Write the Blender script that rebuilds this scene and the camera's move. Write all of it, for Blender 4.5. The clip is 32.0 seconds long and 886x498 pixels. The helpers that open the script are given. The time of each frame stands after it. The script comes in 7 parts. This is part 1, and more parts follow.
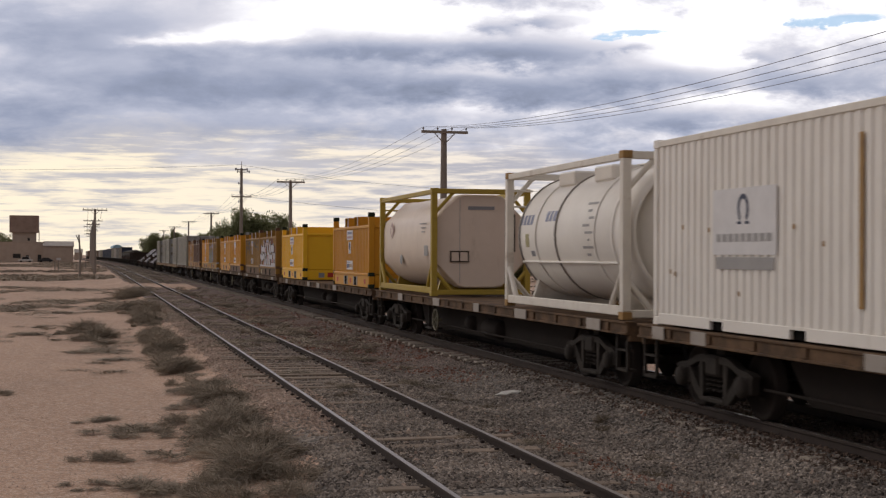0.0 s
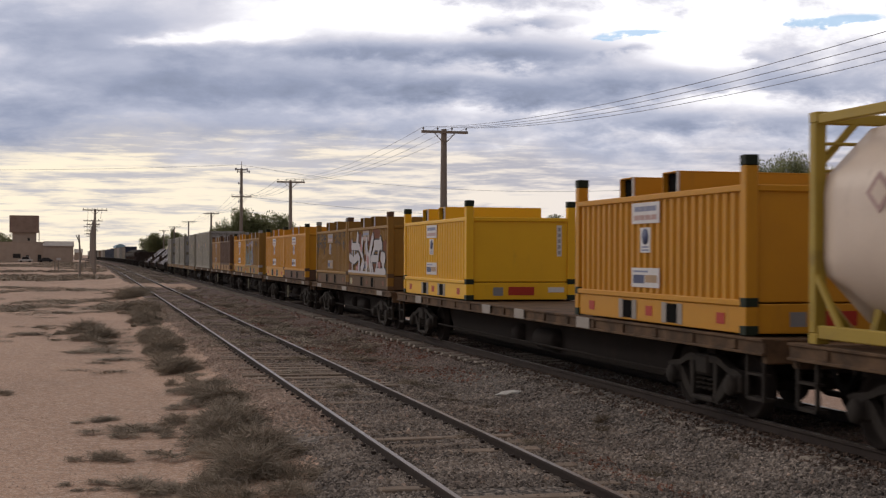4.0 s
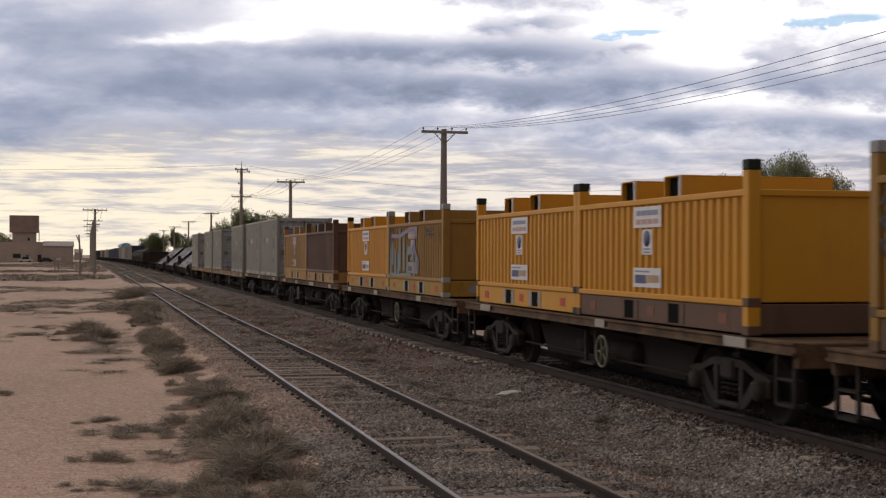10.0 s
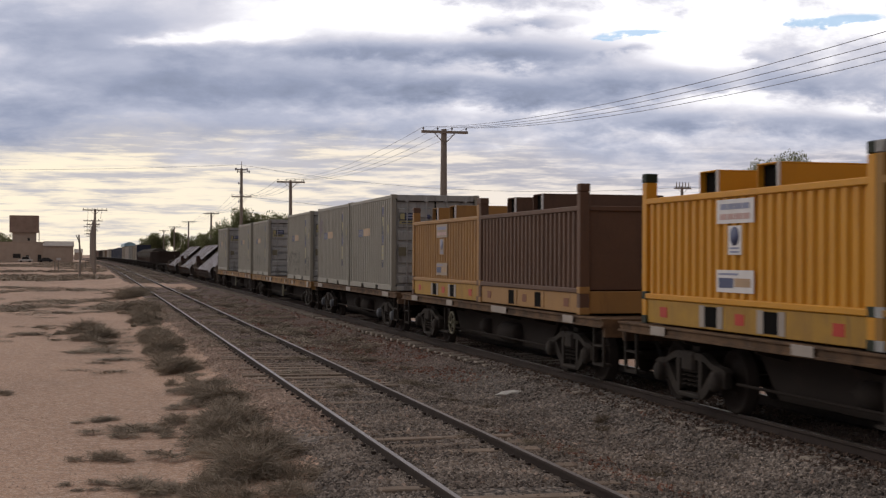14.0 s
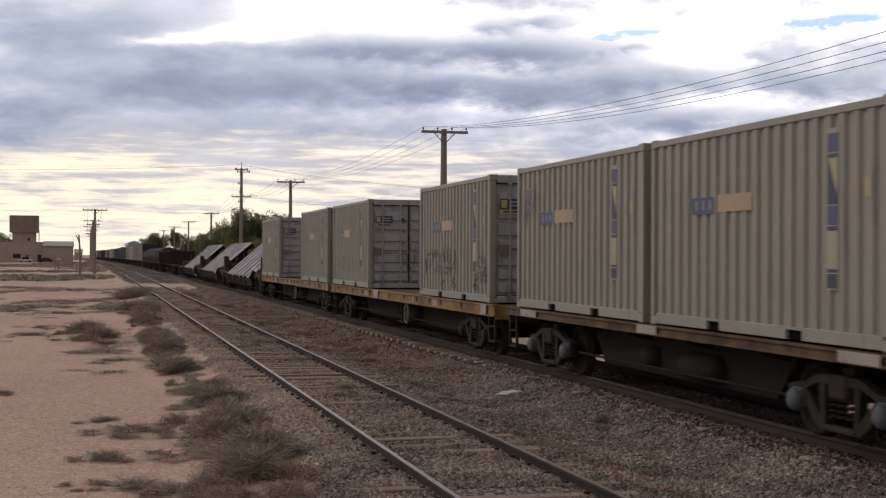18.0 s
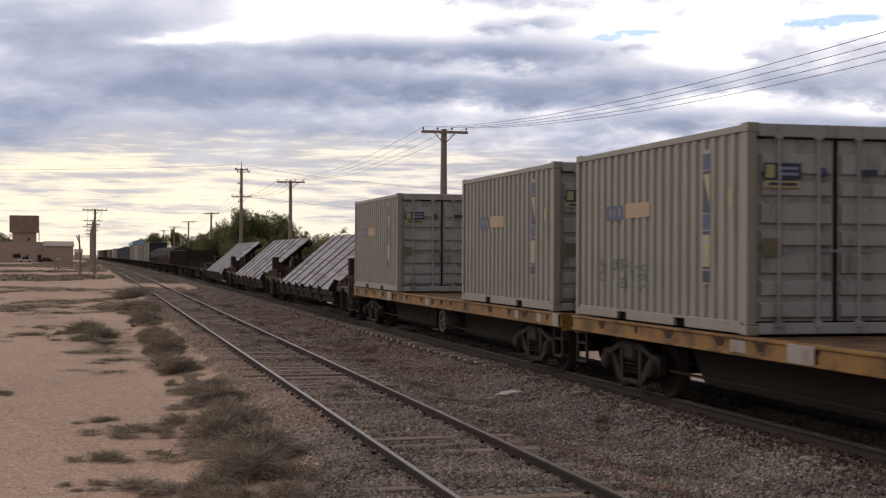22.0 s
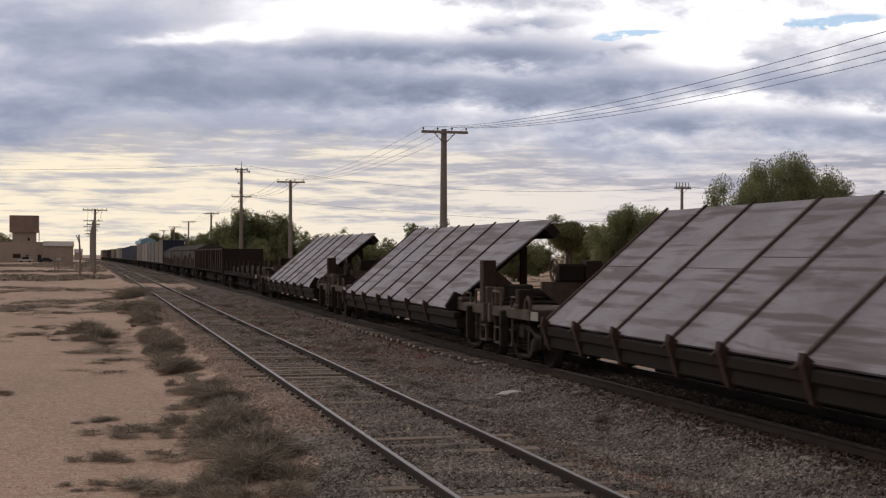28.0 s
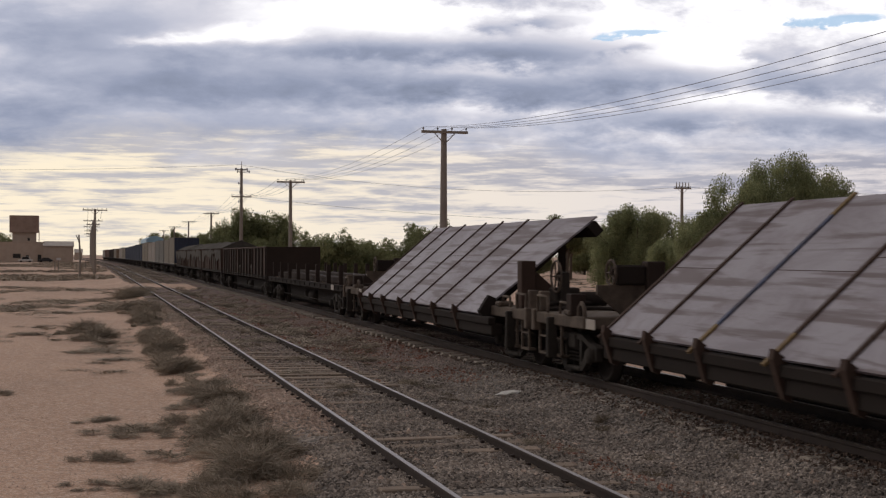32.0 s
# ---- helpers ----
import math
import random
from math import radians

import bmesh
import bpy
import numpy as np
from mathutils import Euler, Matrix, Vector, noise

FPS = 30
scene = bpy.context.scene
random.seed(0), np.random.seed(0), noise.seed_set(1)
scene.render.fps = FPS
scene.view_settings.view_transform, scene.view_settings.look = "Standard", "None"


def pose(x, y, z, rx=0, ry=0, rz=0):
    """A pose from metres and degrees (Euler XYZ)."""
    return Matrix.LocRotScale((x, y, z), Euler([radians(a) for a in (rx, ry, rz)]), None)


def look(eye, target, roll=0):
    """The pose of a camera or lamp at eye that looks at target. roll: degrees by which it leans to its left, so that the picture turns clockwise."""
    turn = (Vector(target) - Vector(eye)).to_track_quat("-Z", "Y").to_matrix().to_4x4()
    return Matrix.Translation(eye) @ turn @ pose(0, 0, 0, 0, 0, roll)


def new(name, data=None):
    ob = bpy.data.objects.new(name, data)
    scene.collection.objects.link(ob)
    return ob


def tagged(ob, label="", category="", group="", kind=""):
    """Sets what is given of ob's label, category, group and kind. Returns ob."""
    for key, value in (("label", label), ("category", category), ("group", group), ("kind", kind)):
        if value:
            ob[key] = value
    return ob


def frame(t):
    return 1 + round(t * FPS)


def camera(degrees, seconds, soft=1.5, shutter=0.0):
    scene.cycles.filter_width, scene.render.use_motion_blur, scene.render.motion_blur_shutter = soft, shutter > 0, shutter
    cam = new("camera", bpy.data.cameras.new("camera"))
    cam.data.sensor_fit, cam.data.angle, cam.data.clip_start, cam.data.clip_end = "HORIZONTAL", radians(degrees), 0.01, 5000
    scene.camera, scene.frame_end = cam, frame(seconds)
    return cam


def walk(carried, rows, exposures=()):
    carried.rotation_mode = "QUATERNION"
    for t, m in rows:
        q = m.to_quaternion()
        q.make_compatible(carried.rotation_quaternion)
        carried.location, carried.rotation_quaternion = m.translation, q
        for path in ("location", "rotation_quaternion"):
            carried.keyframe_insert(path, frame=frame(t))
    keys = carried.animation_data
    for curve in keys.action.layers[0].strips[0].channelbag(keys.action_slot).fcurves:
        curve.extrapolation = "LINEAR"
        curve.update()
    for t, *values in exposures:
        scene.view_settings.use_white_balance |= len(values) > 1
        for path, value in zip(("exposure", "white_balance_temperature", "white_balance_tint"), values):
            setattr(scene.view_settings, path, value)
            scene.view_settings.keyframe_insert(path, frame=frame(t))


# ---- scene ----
# ---- camera ----
cam = camera(36.135, 32.0, 1.25, 0.45)
EYE = (0.0, 0.0, 2.224)
YAW, PITCH, ROLL = radians(14.255), radians(0.287), 0.257
AIM = (EYE[0] + math.sin(YAW) * math.cos(PITCH), EYE[1] + math.cos(YAW) * math.cos(PITCH), EYE[2] + math.sin(PITCH))
walk(cam, [(0.0, look(EYE, AIM, ROLL)), (32.0, look(EYE, AIM, ROLL))], [(0.0, 0.08), (14.0, 0.08), (17.5, 0.22), (24.5, 0.22), (28.0, 0.0), (32.0, 0.0)])

# the train's way along the main line, in metres, by seconds
KNOTS = [(0, 0.0), (1, 5.74), (2, 11.56), (3, 17.52), (6, 35.49), (8, 47.46), (10, 59.39), (12, 71.28), (14, 83.11), (17, 100.81), (19, 112.62), (21, 124.47), (23, 136.27), (25, 147.95), (28, 164.94), (30, 176.05), (32, 187.0)]
XC, ZR = 8.835, 0.186          # centre of the main line, height of its rail heads
XS = 3.98                      # centre of the siding, rail heads at zero


def travel(t):
    """Metres gone at t seconds, by a smooth cubic through the knots."""
    n = len(KNOTS)
    for i in range(n - 1):
        t0, s0 = KNOTS[i]
        t1, s1 = KNOTS[i + 1]
        if t <= t1 or i == n - 2:
            break
    def slope(k):
        if k == 0 or k == n - 1:
            a, b = (0, 1) if k == 0 else (n - 2, n - 1)
        else:
            a, b = k - 1, k + 1
        return (KNOTS[b][1] - KNOTS[a][1]) / (KNOTS[b][0] - KNOTS[a][0])
    h = t1 - t0
    u = (t - t0) / h
    return (s0 * (2 * u**3 - 3 * u**2 + 1) + slope(i) * h * (u**3 - 2 * u**2 + u)
            + s1 * (3 * u**2 - 2 * u**3) + slope(i + 1) * h * (u**3 - u**2))


def bend(y):
    """The two tracks swing gently to the left with distance."""
    if y <= 0:
        return 0.0
    q = min(y, 620.0)
    return -(1.5e-5 * q * q + 2.2e-8 * q**3) - (y - q) * (3.0e-5 * q + 6.6e-8 * q * q)


def heading(y):
    return math.degrees(math.atan((bend(y - 1) - bend(y + 1)) / 2))


# ---- world and sun ----
SUN_EL, SUN_AZ = radians(24), radians(-38)     # azimuth from the line's far end, to the right
world = bpy.data.worlds.new("sky")
scene.world = world
world.use_nodes = True


class Nodes:
    """Short hand for building a node tree."""
    def __init__(self, tree):
        self.t = tree
        tree.nodes.clear()

    def n(self, kind, **kw):
        node = self.t.nodes.new(kind)
        for key, value in kw.items():
            if key in node.inputs:
                node.inputs[key].default_value = value
        return node

    def put(self, value, socket):
        if isinstance(value, bpy.types.NodeSocket):
            self.t.links.new(value, socket)
        elif isinstance(value, (tuple, list)) and len(value) == 3 and socket.type == "RGBA":
            socket.default_value = (*value, 1)
        else:
            socket.default_value = value

    def math(self, op, a, b=0.0, clamp=False):
        node = self.t.nodes.new("ShaderNodeMath")
        node.operation, node.use_clamp = op, clamp
        self.put(a, node.inputs[0])
        self.put(b, node.inputs[1])
        return node.outputs[0]

    def mix(self, fac, a, b, blend="MIX"):
        node = self.t.nodes.new("ShaderNodeMix")
        node.data_type, node.blend_type = "RGBA", blend
        self.put(fac, node.inputs[0])
        self.put(a, node.inputs[6])
        self.put(b, node.inputs[7])
        return node.outputs[2]

    def noise(self, vec, scale, detail=4, rough=0.55, distort=0.0):
        node = self.t.nodes.new("ShaderNodeTexNoise")
        self.put(vec, node.inputs["Vector"])
        node.inputs["Scale"].default_value, node.inputs["Detail"].default_value = scale, detail
        node.inputs["Roughness"].default_value, node.inputs["Distortion"].default_value = rough, distort
        return node.outputs["Fac"]

    def scaled(self, vec, s, off=(0, 0, 0)):
        node = self.t.nodes.new("ShaderNodeMapping")
        self.put(vec, node.inputs["Vector"])
        node.inputs["Scale"].default_value, node.inputs["Location"].default_value = s, off
        return node.outputs[0]

    def ramp(self, fac, stops):
        node = self.t.nodes.new("ShaderNodeValToRGB")
        el = node.color_ramp.elements
        while len(el) < len(stops):
            el.new(0.5)
        for e, (pos, col) in zip(el, stops):
            e.position = pos
            e.color = (*col, 1) if isinstance(col, (tuple, list)) else (col, col, col, 1)
        self.put(fac, node.inputs[0])
        return node.outputs[0]

    def rise(self, v, lo, hi):
        node = self.t.nodes.new("ShaderNodeMapRange")
        node.interpolation_type = "SMOOTHSTEP"
        self.put(v, node.inputs[0])
        node.inputs[1].default_value, node.inputs[2].default_value = lo, hi
        return node.outputs[0]


def make_sky():
    k = Nodes(world.node_tree)
    out = k.n("ShaderNodeOutputWorld")
    bg = k.n("ShaderNodeBackground")
    k.t.links.new(bg.outputs[0], out.inputs[0])
    sky = k.n("ShaderNodeTexSky")
    sky.sky_type, sky.sun_disc = "NISHITA", False
    sky.sun_elevation, sky.sun_rotation = SUN_EL, SUN_AZ
    sky.dust_density, sky.ozone_density = 1.5, 1.5
    tc = k.n("ShaderNodeTexCoord")
    sep = k.n("ShaderNodeSeparateXYZ")
    k.t.links.new(tc.outputs["Generated"], sep.inputs[0])
    x, y, z = sep.outputs
    h = k.math("DIVIDE", x, k.math("MAXIMUM", k.math("ABSOLUTE", y), 0.05))
    # cloud places: a runs across and v upwards, about the middle of the view along the line
    cy, sy = math.cos(YAW), math.sin(YAW)
    den = k.math("MAXIMUM", k.math("ADD", k.math("MULTIPLY", x, sy), k.math("MULTIPLY", y, cy)), 0.22)
    a = k.math("DIVIDE", k.math("MULTIPLY", k.math("SUBTRACT", k.math("MULTIPLY", x, cy), k.math("MULTIPLY", y, sy)), 3.066), den)
    v = k.math("DIVIDE", k.math("MULTIPLY", k.math("MAXIMUM", z, 0.0), 5.45), den)
    comb = k.n("ShaderNodeCombineXYZ")
    k.put(a, comb.inputs[0])
    k.put(k.math("POWER", v, 0.7), comb.inputs[1])
    p = comb.outputs[0]
    big = k.noise(k.scaled(p, (1.5, 3.2, 1), (3.1, 1.7, 0)), 1.0, 5, 0.55, 0.4)
    mid = k.noise(k.scaled(p, (2.6, 5.6, 1), (7.3, 0.4, 0)), 1.0, 7, 0.58, 0.25)
    fine = k.noise(k.scaled(p, (8.5, 14.0, 1), (1.1, 5.0, 0)), 1.0, 6, 0.6, 0.15)
    wa = k.math("ADD", a, k.math("ADD", k.math("MULTIPLY", k.math("SUBTRACT", mid, 0.5), 0.5), k.math("MULTIPLY", k.math("SUBTRACT", fine, 0.5), 0.16)))
    wv = k.math("ADD", v, k.math("ADD", k.math("MULTIPLY", k.math("SUBTRACT", big, 0.5), 0.16), k.math("MULTIPLY", k.math("SUBTRACT", fine, 0.5), 0.1)))

    def bank(u0, v0, ru, rv, strength):
        """One soft heap (or, below zero, a bright opening) of cloud."""
        du = k.math("DIVIDE", k.math("SUBTRACT", wa, u0), ru)
        dv = k.math("DIVIDE", k.math("SUBTRACT", wv, v0), rv)
        r2 = k.math("ADD", k.math("MULTIPLY", du, du), k.math("MULTIPLY", dv, dv))
        return k.math("MULTIPLY", k.math("EXPONENT", k.math("MULTIPLY", r2, -1.0)), strength)

    crisp = k.math("ADD", 0.22, k.math("MULTIPLY", k.rise(a, -0.7, 0.1), 0.38))
    d = k.math("ADD", 0.43, k.math("ADD", k.math("MULTIPLY", k.math("SUBTRACT", mid, 0.5), 0.62), k.math("MULTIPLY", k.math("SUBTRACT", fine, 0.5), crisp)))
    d = k.math("ADD", d, k.math("MULTIPLY", k.math("SUBTRACT", big, 0.5), 0.3))
    for heap in ((-0.92, 0.62, 0.42, 0.20, 0.20), (-0.85, 0.92, 0.28, 0.10, 0.13), (-0.55, 0.70, 0.30, 0.10, 0.12), (-0.12, 0.83, 0.30, 0.05, 0.24), (-0.28, 0.64, 0.42, 0.12, 0.22), (-0.62, 0.46, 0.40, 0.06, 0.20),
                 (0.17, 0.83, 0.20, 0.055, 0.26), (0.22, 0.645, 0.24, 0.06, 0.27), (-0.15, 0.47, 0.36, 0.05, 0.15), (0.05, 0.70, 0.22, 0.05, 0.12),
                 (0.46, 0.72, 0.16, 0.04, 0.20), (0.86, 0.68, 0.20, 0.05, 0.20), (0.85, 0.53, 0.26, 0.05, 0.15), (0.52, 0.53, 0.24, 0.045, 0.16), (0.12, 0.94, 0.07, 0.022, 0.22), (0.25, 0.955, 0.05, 0.018, 0.2), (0.72, 0.80, 0.06, 0.02, 0.2), (0.42, 0.835, 0.05, 0.015, 0.18),
                 (-0.15, 0.985, 0.30, 0.07, -0.30), (-0.60, 0.875, 0.09, 0.022, -0.26), (-0.48, 0.90, 0.10, 0.03, -0.22), (-0.66, 0.76, 0.10, 0.06, -0.08), (0.62, 0.92, 0.42, 0.10, -0.25), (0.60, 0.80, 0.12, 0.05, -0.2),
                 (0.10, 0.755, 0.10, 0.03, -0.16), (0.62, 0.63, 0.16, 0.035, -0.16), (0.95, 0.60, 0.1, 0.03, -0.2), (0.10, 0.575, 0.14, 0.022, -0.16), (0.36, 0.61, 0.09, 0.022, -0.2)):
        d = k.math("ADD", d, bank(*heap))
    d = k.math("ADD", d, k.math("MULTIPLY", k.rise(v, 1.15, 2.2), 0.14))      # thicker cloud overhead
    cloud = k.ramp(d, [(0.12, (1.35, 1.33, 1.35)), (0.28, (1.0, 0.985, 1.02)), (0.42, (0.67, 0.665, 0.74)), (0.56, (0.45, 0.475, 0.585)), (0.72, (0.30, 0.335, 0.45)), (0.88, (0.22, 0.25, 0.34))])
    wob = k.math("MULTIPLY", k.math("SUBTRACT", mid, 0.5), 0.1)
    # thin streaks under the bank, warm towards the sun's side
    flat = k.n("ShaderNodeCombineXYZ")
    k.put(k.math("MULTIPLY", k.math("MINIMUM", k.math("MAXIMUM", h, -3.0), 3.0), 7.0), flat.inputs[0])
    k.put(k.math("MULTIPLY", z, 85.0), flat.inputs[1])
    st = k.math("ADD", k.math("MULTIPLY", k.noise(flat.outputs[0], 1.0, 5, 0.6, 0.3), 0.6), k.math("MULTIPLY", k.noise(k.scaled(flat.outputs[0], (1.2, 1.0, 1), (4.4, 2.2, 0)), 3.2, 5, 0.62, 0.2), 0.4))
    glow = k.rise(h, 0.6, -0.05)
    warm = k.mix(glow, (0.74, 0.69, 0.7), (0.97, 0.85, 0.66))
    grey = k.mix(glow, (0.40, 0.40, 0.475), (0.52, 0.5, 0.52))
    st = k.math("ADD", st, k.math("MULTIPLY", k.math("SUBTRACT", k.rise(z, 0.03, 0.09), 0.35), 0.09))
    streaks = k.mix(k.rise(st, 0.43, 0.59), warm, grey)
    low = k.math("SUBTRACT", 1.0, k.rise(k.math("ADD", z, wob), 0.06, 0.098))
    cloud = k.mix(low, cloud, streaks)
    clear = k.mix(0.6, k.mix(1.0, sky.outputs[0], (0.13, 0.13, 0.13), "MULTIPLY"), (0.40, 0.62, 0.90))
    gap = k.math("ADD", k.math("ADD", bank(0.44, 0.90, 0.13, 0.022, 1.0), bank(0.90, 0.945, 0.16, 0.035, 1.0)), k.math("MULTIPLY", k.math("SUBTRACT", fine, 0.5), 1.8))
    hole = k.math("MULTIPLY", k.rise(gap, 0.5, 0.85), 0.85)
    col = k.mix(hole, cloud, clear)
    # the veiled sun brightens its own side of the sky
    dot = k.n("ShaderNodeVectorMath")
    dot.operation = "DOT_PRODUCT"
    k.t.links.new(tc.outputs["Generated"], dot.inputs[0])
    dot.inputs[1].default_value = (math.sin(SUN_AZ) * math.cos(SUN_EL), math.cos(SUN_AZ) * math.cos(SUN_EL), math.sin(SUN_EL))
    side = k.math("ADD", 0.45, k.math("MULTIPLY", k.rise(dot.outputs["Value"], -0.45, 0.5), 0.58))
    comb2 = k.n("ShaderNodeCombineXYZ")
    for i in range(3):
        k.put(side, comb2.inputs[i])
    col = k.mix(1.0, col, comb2.outputs[0], "MULTIPLY")
    col = k.mix(k.rise(z, 0.21, 0.4), col, k.mix(1.0, col, (1.14, 1.0, 0.83), "MULTIPLY"))
    below = k.rise(z, -0.02, 0.0)
    col = k.mix(below, (0.2, 0.165, 0.14), col)
    k.put(col, bg.inputs[0])
    bg.inputs[1].default_value = 1.0


make_sky()
sun = new("sun", bpy.data.lights.new("sun", "SUN"))
sun.data.energy, sun.data.angle, sun.data.color = 0.5, radians(16), (1.0, 0.93, 0.84)
SUN_DIR = Vector((math.sin(SUN_AZ) * math.cos(SUN_EL), math.cos(SUN_AZ) * math.cos(SUN_EL), math.sin(SUN_EL)))
sun.matrix_world = look(SUN_DIR * 50, (0, 0, 0))

# ---- materials ----
def surface(name, col, rough=0.7, metal=0.0, col2=None, grain=30.0, patch=1.3, amount=0.5, dirt=None, dirt_amt=0.0, streak=False, bump=0.15, bump_scale=60.0, spread=0.0, gloss=0.3):
    """A paint, metal or earth with grain, patches, dirt or rust, and fine relief, at true size."""
    m = bpy.data.materials.new(name)
    m.use_nodes = True
    k = Nodes(m.node_tree)
    out, bs = k.n("ShaderNodeOutputMaterial"), k.n("ShaderNodeBsdfPrincipled")
    k.t.links.new(bs.outputs[0], out.inputs[0])
    tc = k.n("ShaderNodeTexCoord").outputs["Object"]
    a = k.noise(tc, patch, 5, 0.6)
    b = k.noise(tc, grain, 3, 0.6)
    col2 = col2 or tuple(c * 0.72 for c in col)
    fac = k.math("ADD", k.math("MULTIPLY", k.rise(a, 0.3, 0.72), amount), k.math("MULTIPLY", k.math("SUBTRACT", b, 0.5), 0.5), True)
    c = k.mix(fac, col, col2)
    if dirt:
        v = k.scaled(tc, (2.2, 2.2, 0.35) if streak else (1, 1, 1), (5.3, 2.2, 8.1))
        w = k.noise(v, 2.3, 7, 0.68)
        c = k.mix(k.math("MULTIPLY", k.rise(w, 0.62 - 0.35 * dirt_amt, 0.86 - 0.3 * dirt_amt), min(1.0, 0.35 + dirt_amt)), c, dirt)
    if spread:
        r = k.n("ShaderNodeObjectInfo").outputs["Random"]
        c = k.mix(k.math("MULTIPLY", r, spread), c, tuple(x * 0.45 for x in col))
    k.put(c, bs.inputs["Base Color"])
    k.put(k.math("ADD", rough - 0.08, k.math("MULTIPLY", b, 0.16)), bs.inputs["Roughness"])
    bs.inputs["Metallic"].default_value = metal
    bs.inputs["Specular IOR Level"].default_value = gloss
    if bump:
        bn = k.n("ShaderNodeBump")
        bn.inputs["Strength"].default_value, bn.inputs["Distance"].default_value = bump, 0.01
        k.put(k.noise(tc, bump_scale, 4, 0.65), bn.inputs["Height"])
        k.t.links.new(bn.outputs[0], bs.inputs["Normal"])
    return m


YELLOW = surface("yellow_paint", (0.80, 0.45, 0.018), 0.45, col2=(0.73, 0.39, 0.017), dirt=(0.36, 0.2, 0.05), dirt_amt=0.1, streak=True, bump=0.05)
OCHRE = surface("faded_ochre_paint", (0.30, 0.16, 0.03), 0.6, col2=(0.22, 0.115, 0.025), dirt=(0.15, 0.085, 0.04), dirt_amt=0.3, streak=True, bump=0.08)
ORANGE = surface("orange_yellow_paint", (0.57, 0.265, 0.016), 0.5, col2=(0.49, 0.22, 0.018), dirt=(0.24, 0.12, 0.04), dirt_amt=0.16, streak=True, bump=0.05)
TAN = surface("tan_paint", (0.35, 0.19, 0.062), 0.6, col2=(0.23, 0.13, 0.055), dirt=(0.13, 0.07, 0.04), dirt_amt=0.25, streak=True, bump=0.08)
BROWN = surface("dark_brown_paint", (0.125, 0.068, 0.042), 0.65, col2=(0.085, 0.046, 0.03), dirt=(0.045, 0.029, 0.022), dirt_amt=0.3, streak=True, bump=0.1)
WHITE = surface("weathered_white_paint", (0.80, 0.755, 0.68), 0.5, col2=(0.70, 0.655, 0.585), dirt=(0.46, 0.38, 0.29), dirt_amt=0.14, streak=True, bump=0.05)
CREAM = surface("cream_tank_cladding", (0.70, 0.58, 0.475), 0.42, col2=(0.60, 0.49, 0.395), dirt=(0.36, 0.27, 0.19), dirt_amt=0.17, streak=True, bump=0.03)
OLIVE = surface("olive_yellow_frame", (0.41, 0.285, 0.04), 0.5, col2=(0.32, 0.215, 0.035), dirt=(0.13, 0.085, 0.035), dirt_amt=0.24, bump=0.06)
GREY = surface("grey_container_paint", (0.285, 0.27, 0.225), 0.55, col2=(0.235, 0.22, 0.185), dirt=(0.15, 0.12, 0.088), dirt_amt=0.26, streak=True, bump=0.06)
# lighter than GREY: makes up in colour for weak light on the door ends
GREYDOOR = surface("lightened_grey_door_paint", (0.36, 0.362, 0.352), 0.55, col2=(0.27, 0.27, 0.262), dirt=(0.07, 0.06, 0.05), dirt_amt=0.4, streak=True, bump=0.06)
DECK = surface("brown_wagon_steel", (0.15, 0.09, 0.05), 0.8, col2=(0.045, 0.03, 0.021), patch=2.4, amount=0.85, dirt=(0.24, 0.185, 0.14), dirt_amt=0.13, bump=0.2, gloss=0.15)
DECKY = surface("worn_yellow_wagon_paint", (0.31, 0.165, 0.045), 0.7, col2=(0.12, 0.063, 0.028), patch=1.9, amount=0.8, dirt=(0.05, 0.03, 0.02), dirt_amt=0.5, bump=0.15)
UNDER = surface("dark_underframe_steel", (0.026, 0.02, 0.017), 0.9, col2=(0.018, 0.0145, 0.0125), dirt=(0.055, 0.031, 0.023), dirt_amt=0.18, bump=0.2, gloss=0.1)
BOGIE = surface("dusty_bogie_steel", (0.042, 0.034, 0.028), 0.85, col2=(0.02, 0.017, 0.0145), patch=3.0, amount=0.8, dirt=(0.11, 0.08, 0.058), dirt_amt=0.18, bump=0.25, gloss=0.15)
PALE = surface("pale_panel_paint", (0.36, 0.315, 0.27), 0.65, dirt=(0.14, 0.10, 0.075), dirt_amt=0.3, bump=0.05)
CAP = surface("dark_green_cap_paint", (0.022, 0.03, 0.02), 0.6, bump=0.05, gloss=0.15)
# black for rubber, and for the shade inside holes, put into the colour
BLACK = surface("black_rubber_and_hole_shade", (0.008, 0.0075, 0.007), 0.9, bump=0.05, gloss=0.05)
STICKER = surface("white_sticker", (0.68, 0.66, 0.645), 0.5, col2=(0.56, 0.54, 0.525), patch=4, bump=0.0)
BLUEINK = surface("blue_print", (0.075, 0.088, 0.165), 0.55, bump=0.0)
REDREF = surface("red_reflector", (0.45, 0.04, 0.022), 0.5, bump=0.0)
GREYINK = surface("grey_print", (0.25, 0.25, 0.26), 0.5, bump=0.0)
STEEL = surface("worn_rail_head", (0.30, 0.275, 0.26), 0.36, 0.9, col2=(0.2, 0.17, 0.155), patch=2.0, bump=0.03)
RUSTRAIL = surface("rusty_rail_side", (0.055, 0.042, 0.036), 0.85, col2=(0.032, 0.025, 0.022), bump=0.3, gloss=0.1)
TIMBER = surface("grey_sleeper_timber", (0.29, 0.225, 0.17), 0.9, col2=(0.18, 0.135, 0.1), grain=45, patch=4, amount=0.7, spread=0.45, bump=0.5, bump_scale=35)
CONCRETE = surface("sleeper_concrete", (0.33, 0.28, 0.225), 0.9, col2=(0.2, 0.165, 0.13), spread=0.4, bump=0.3)
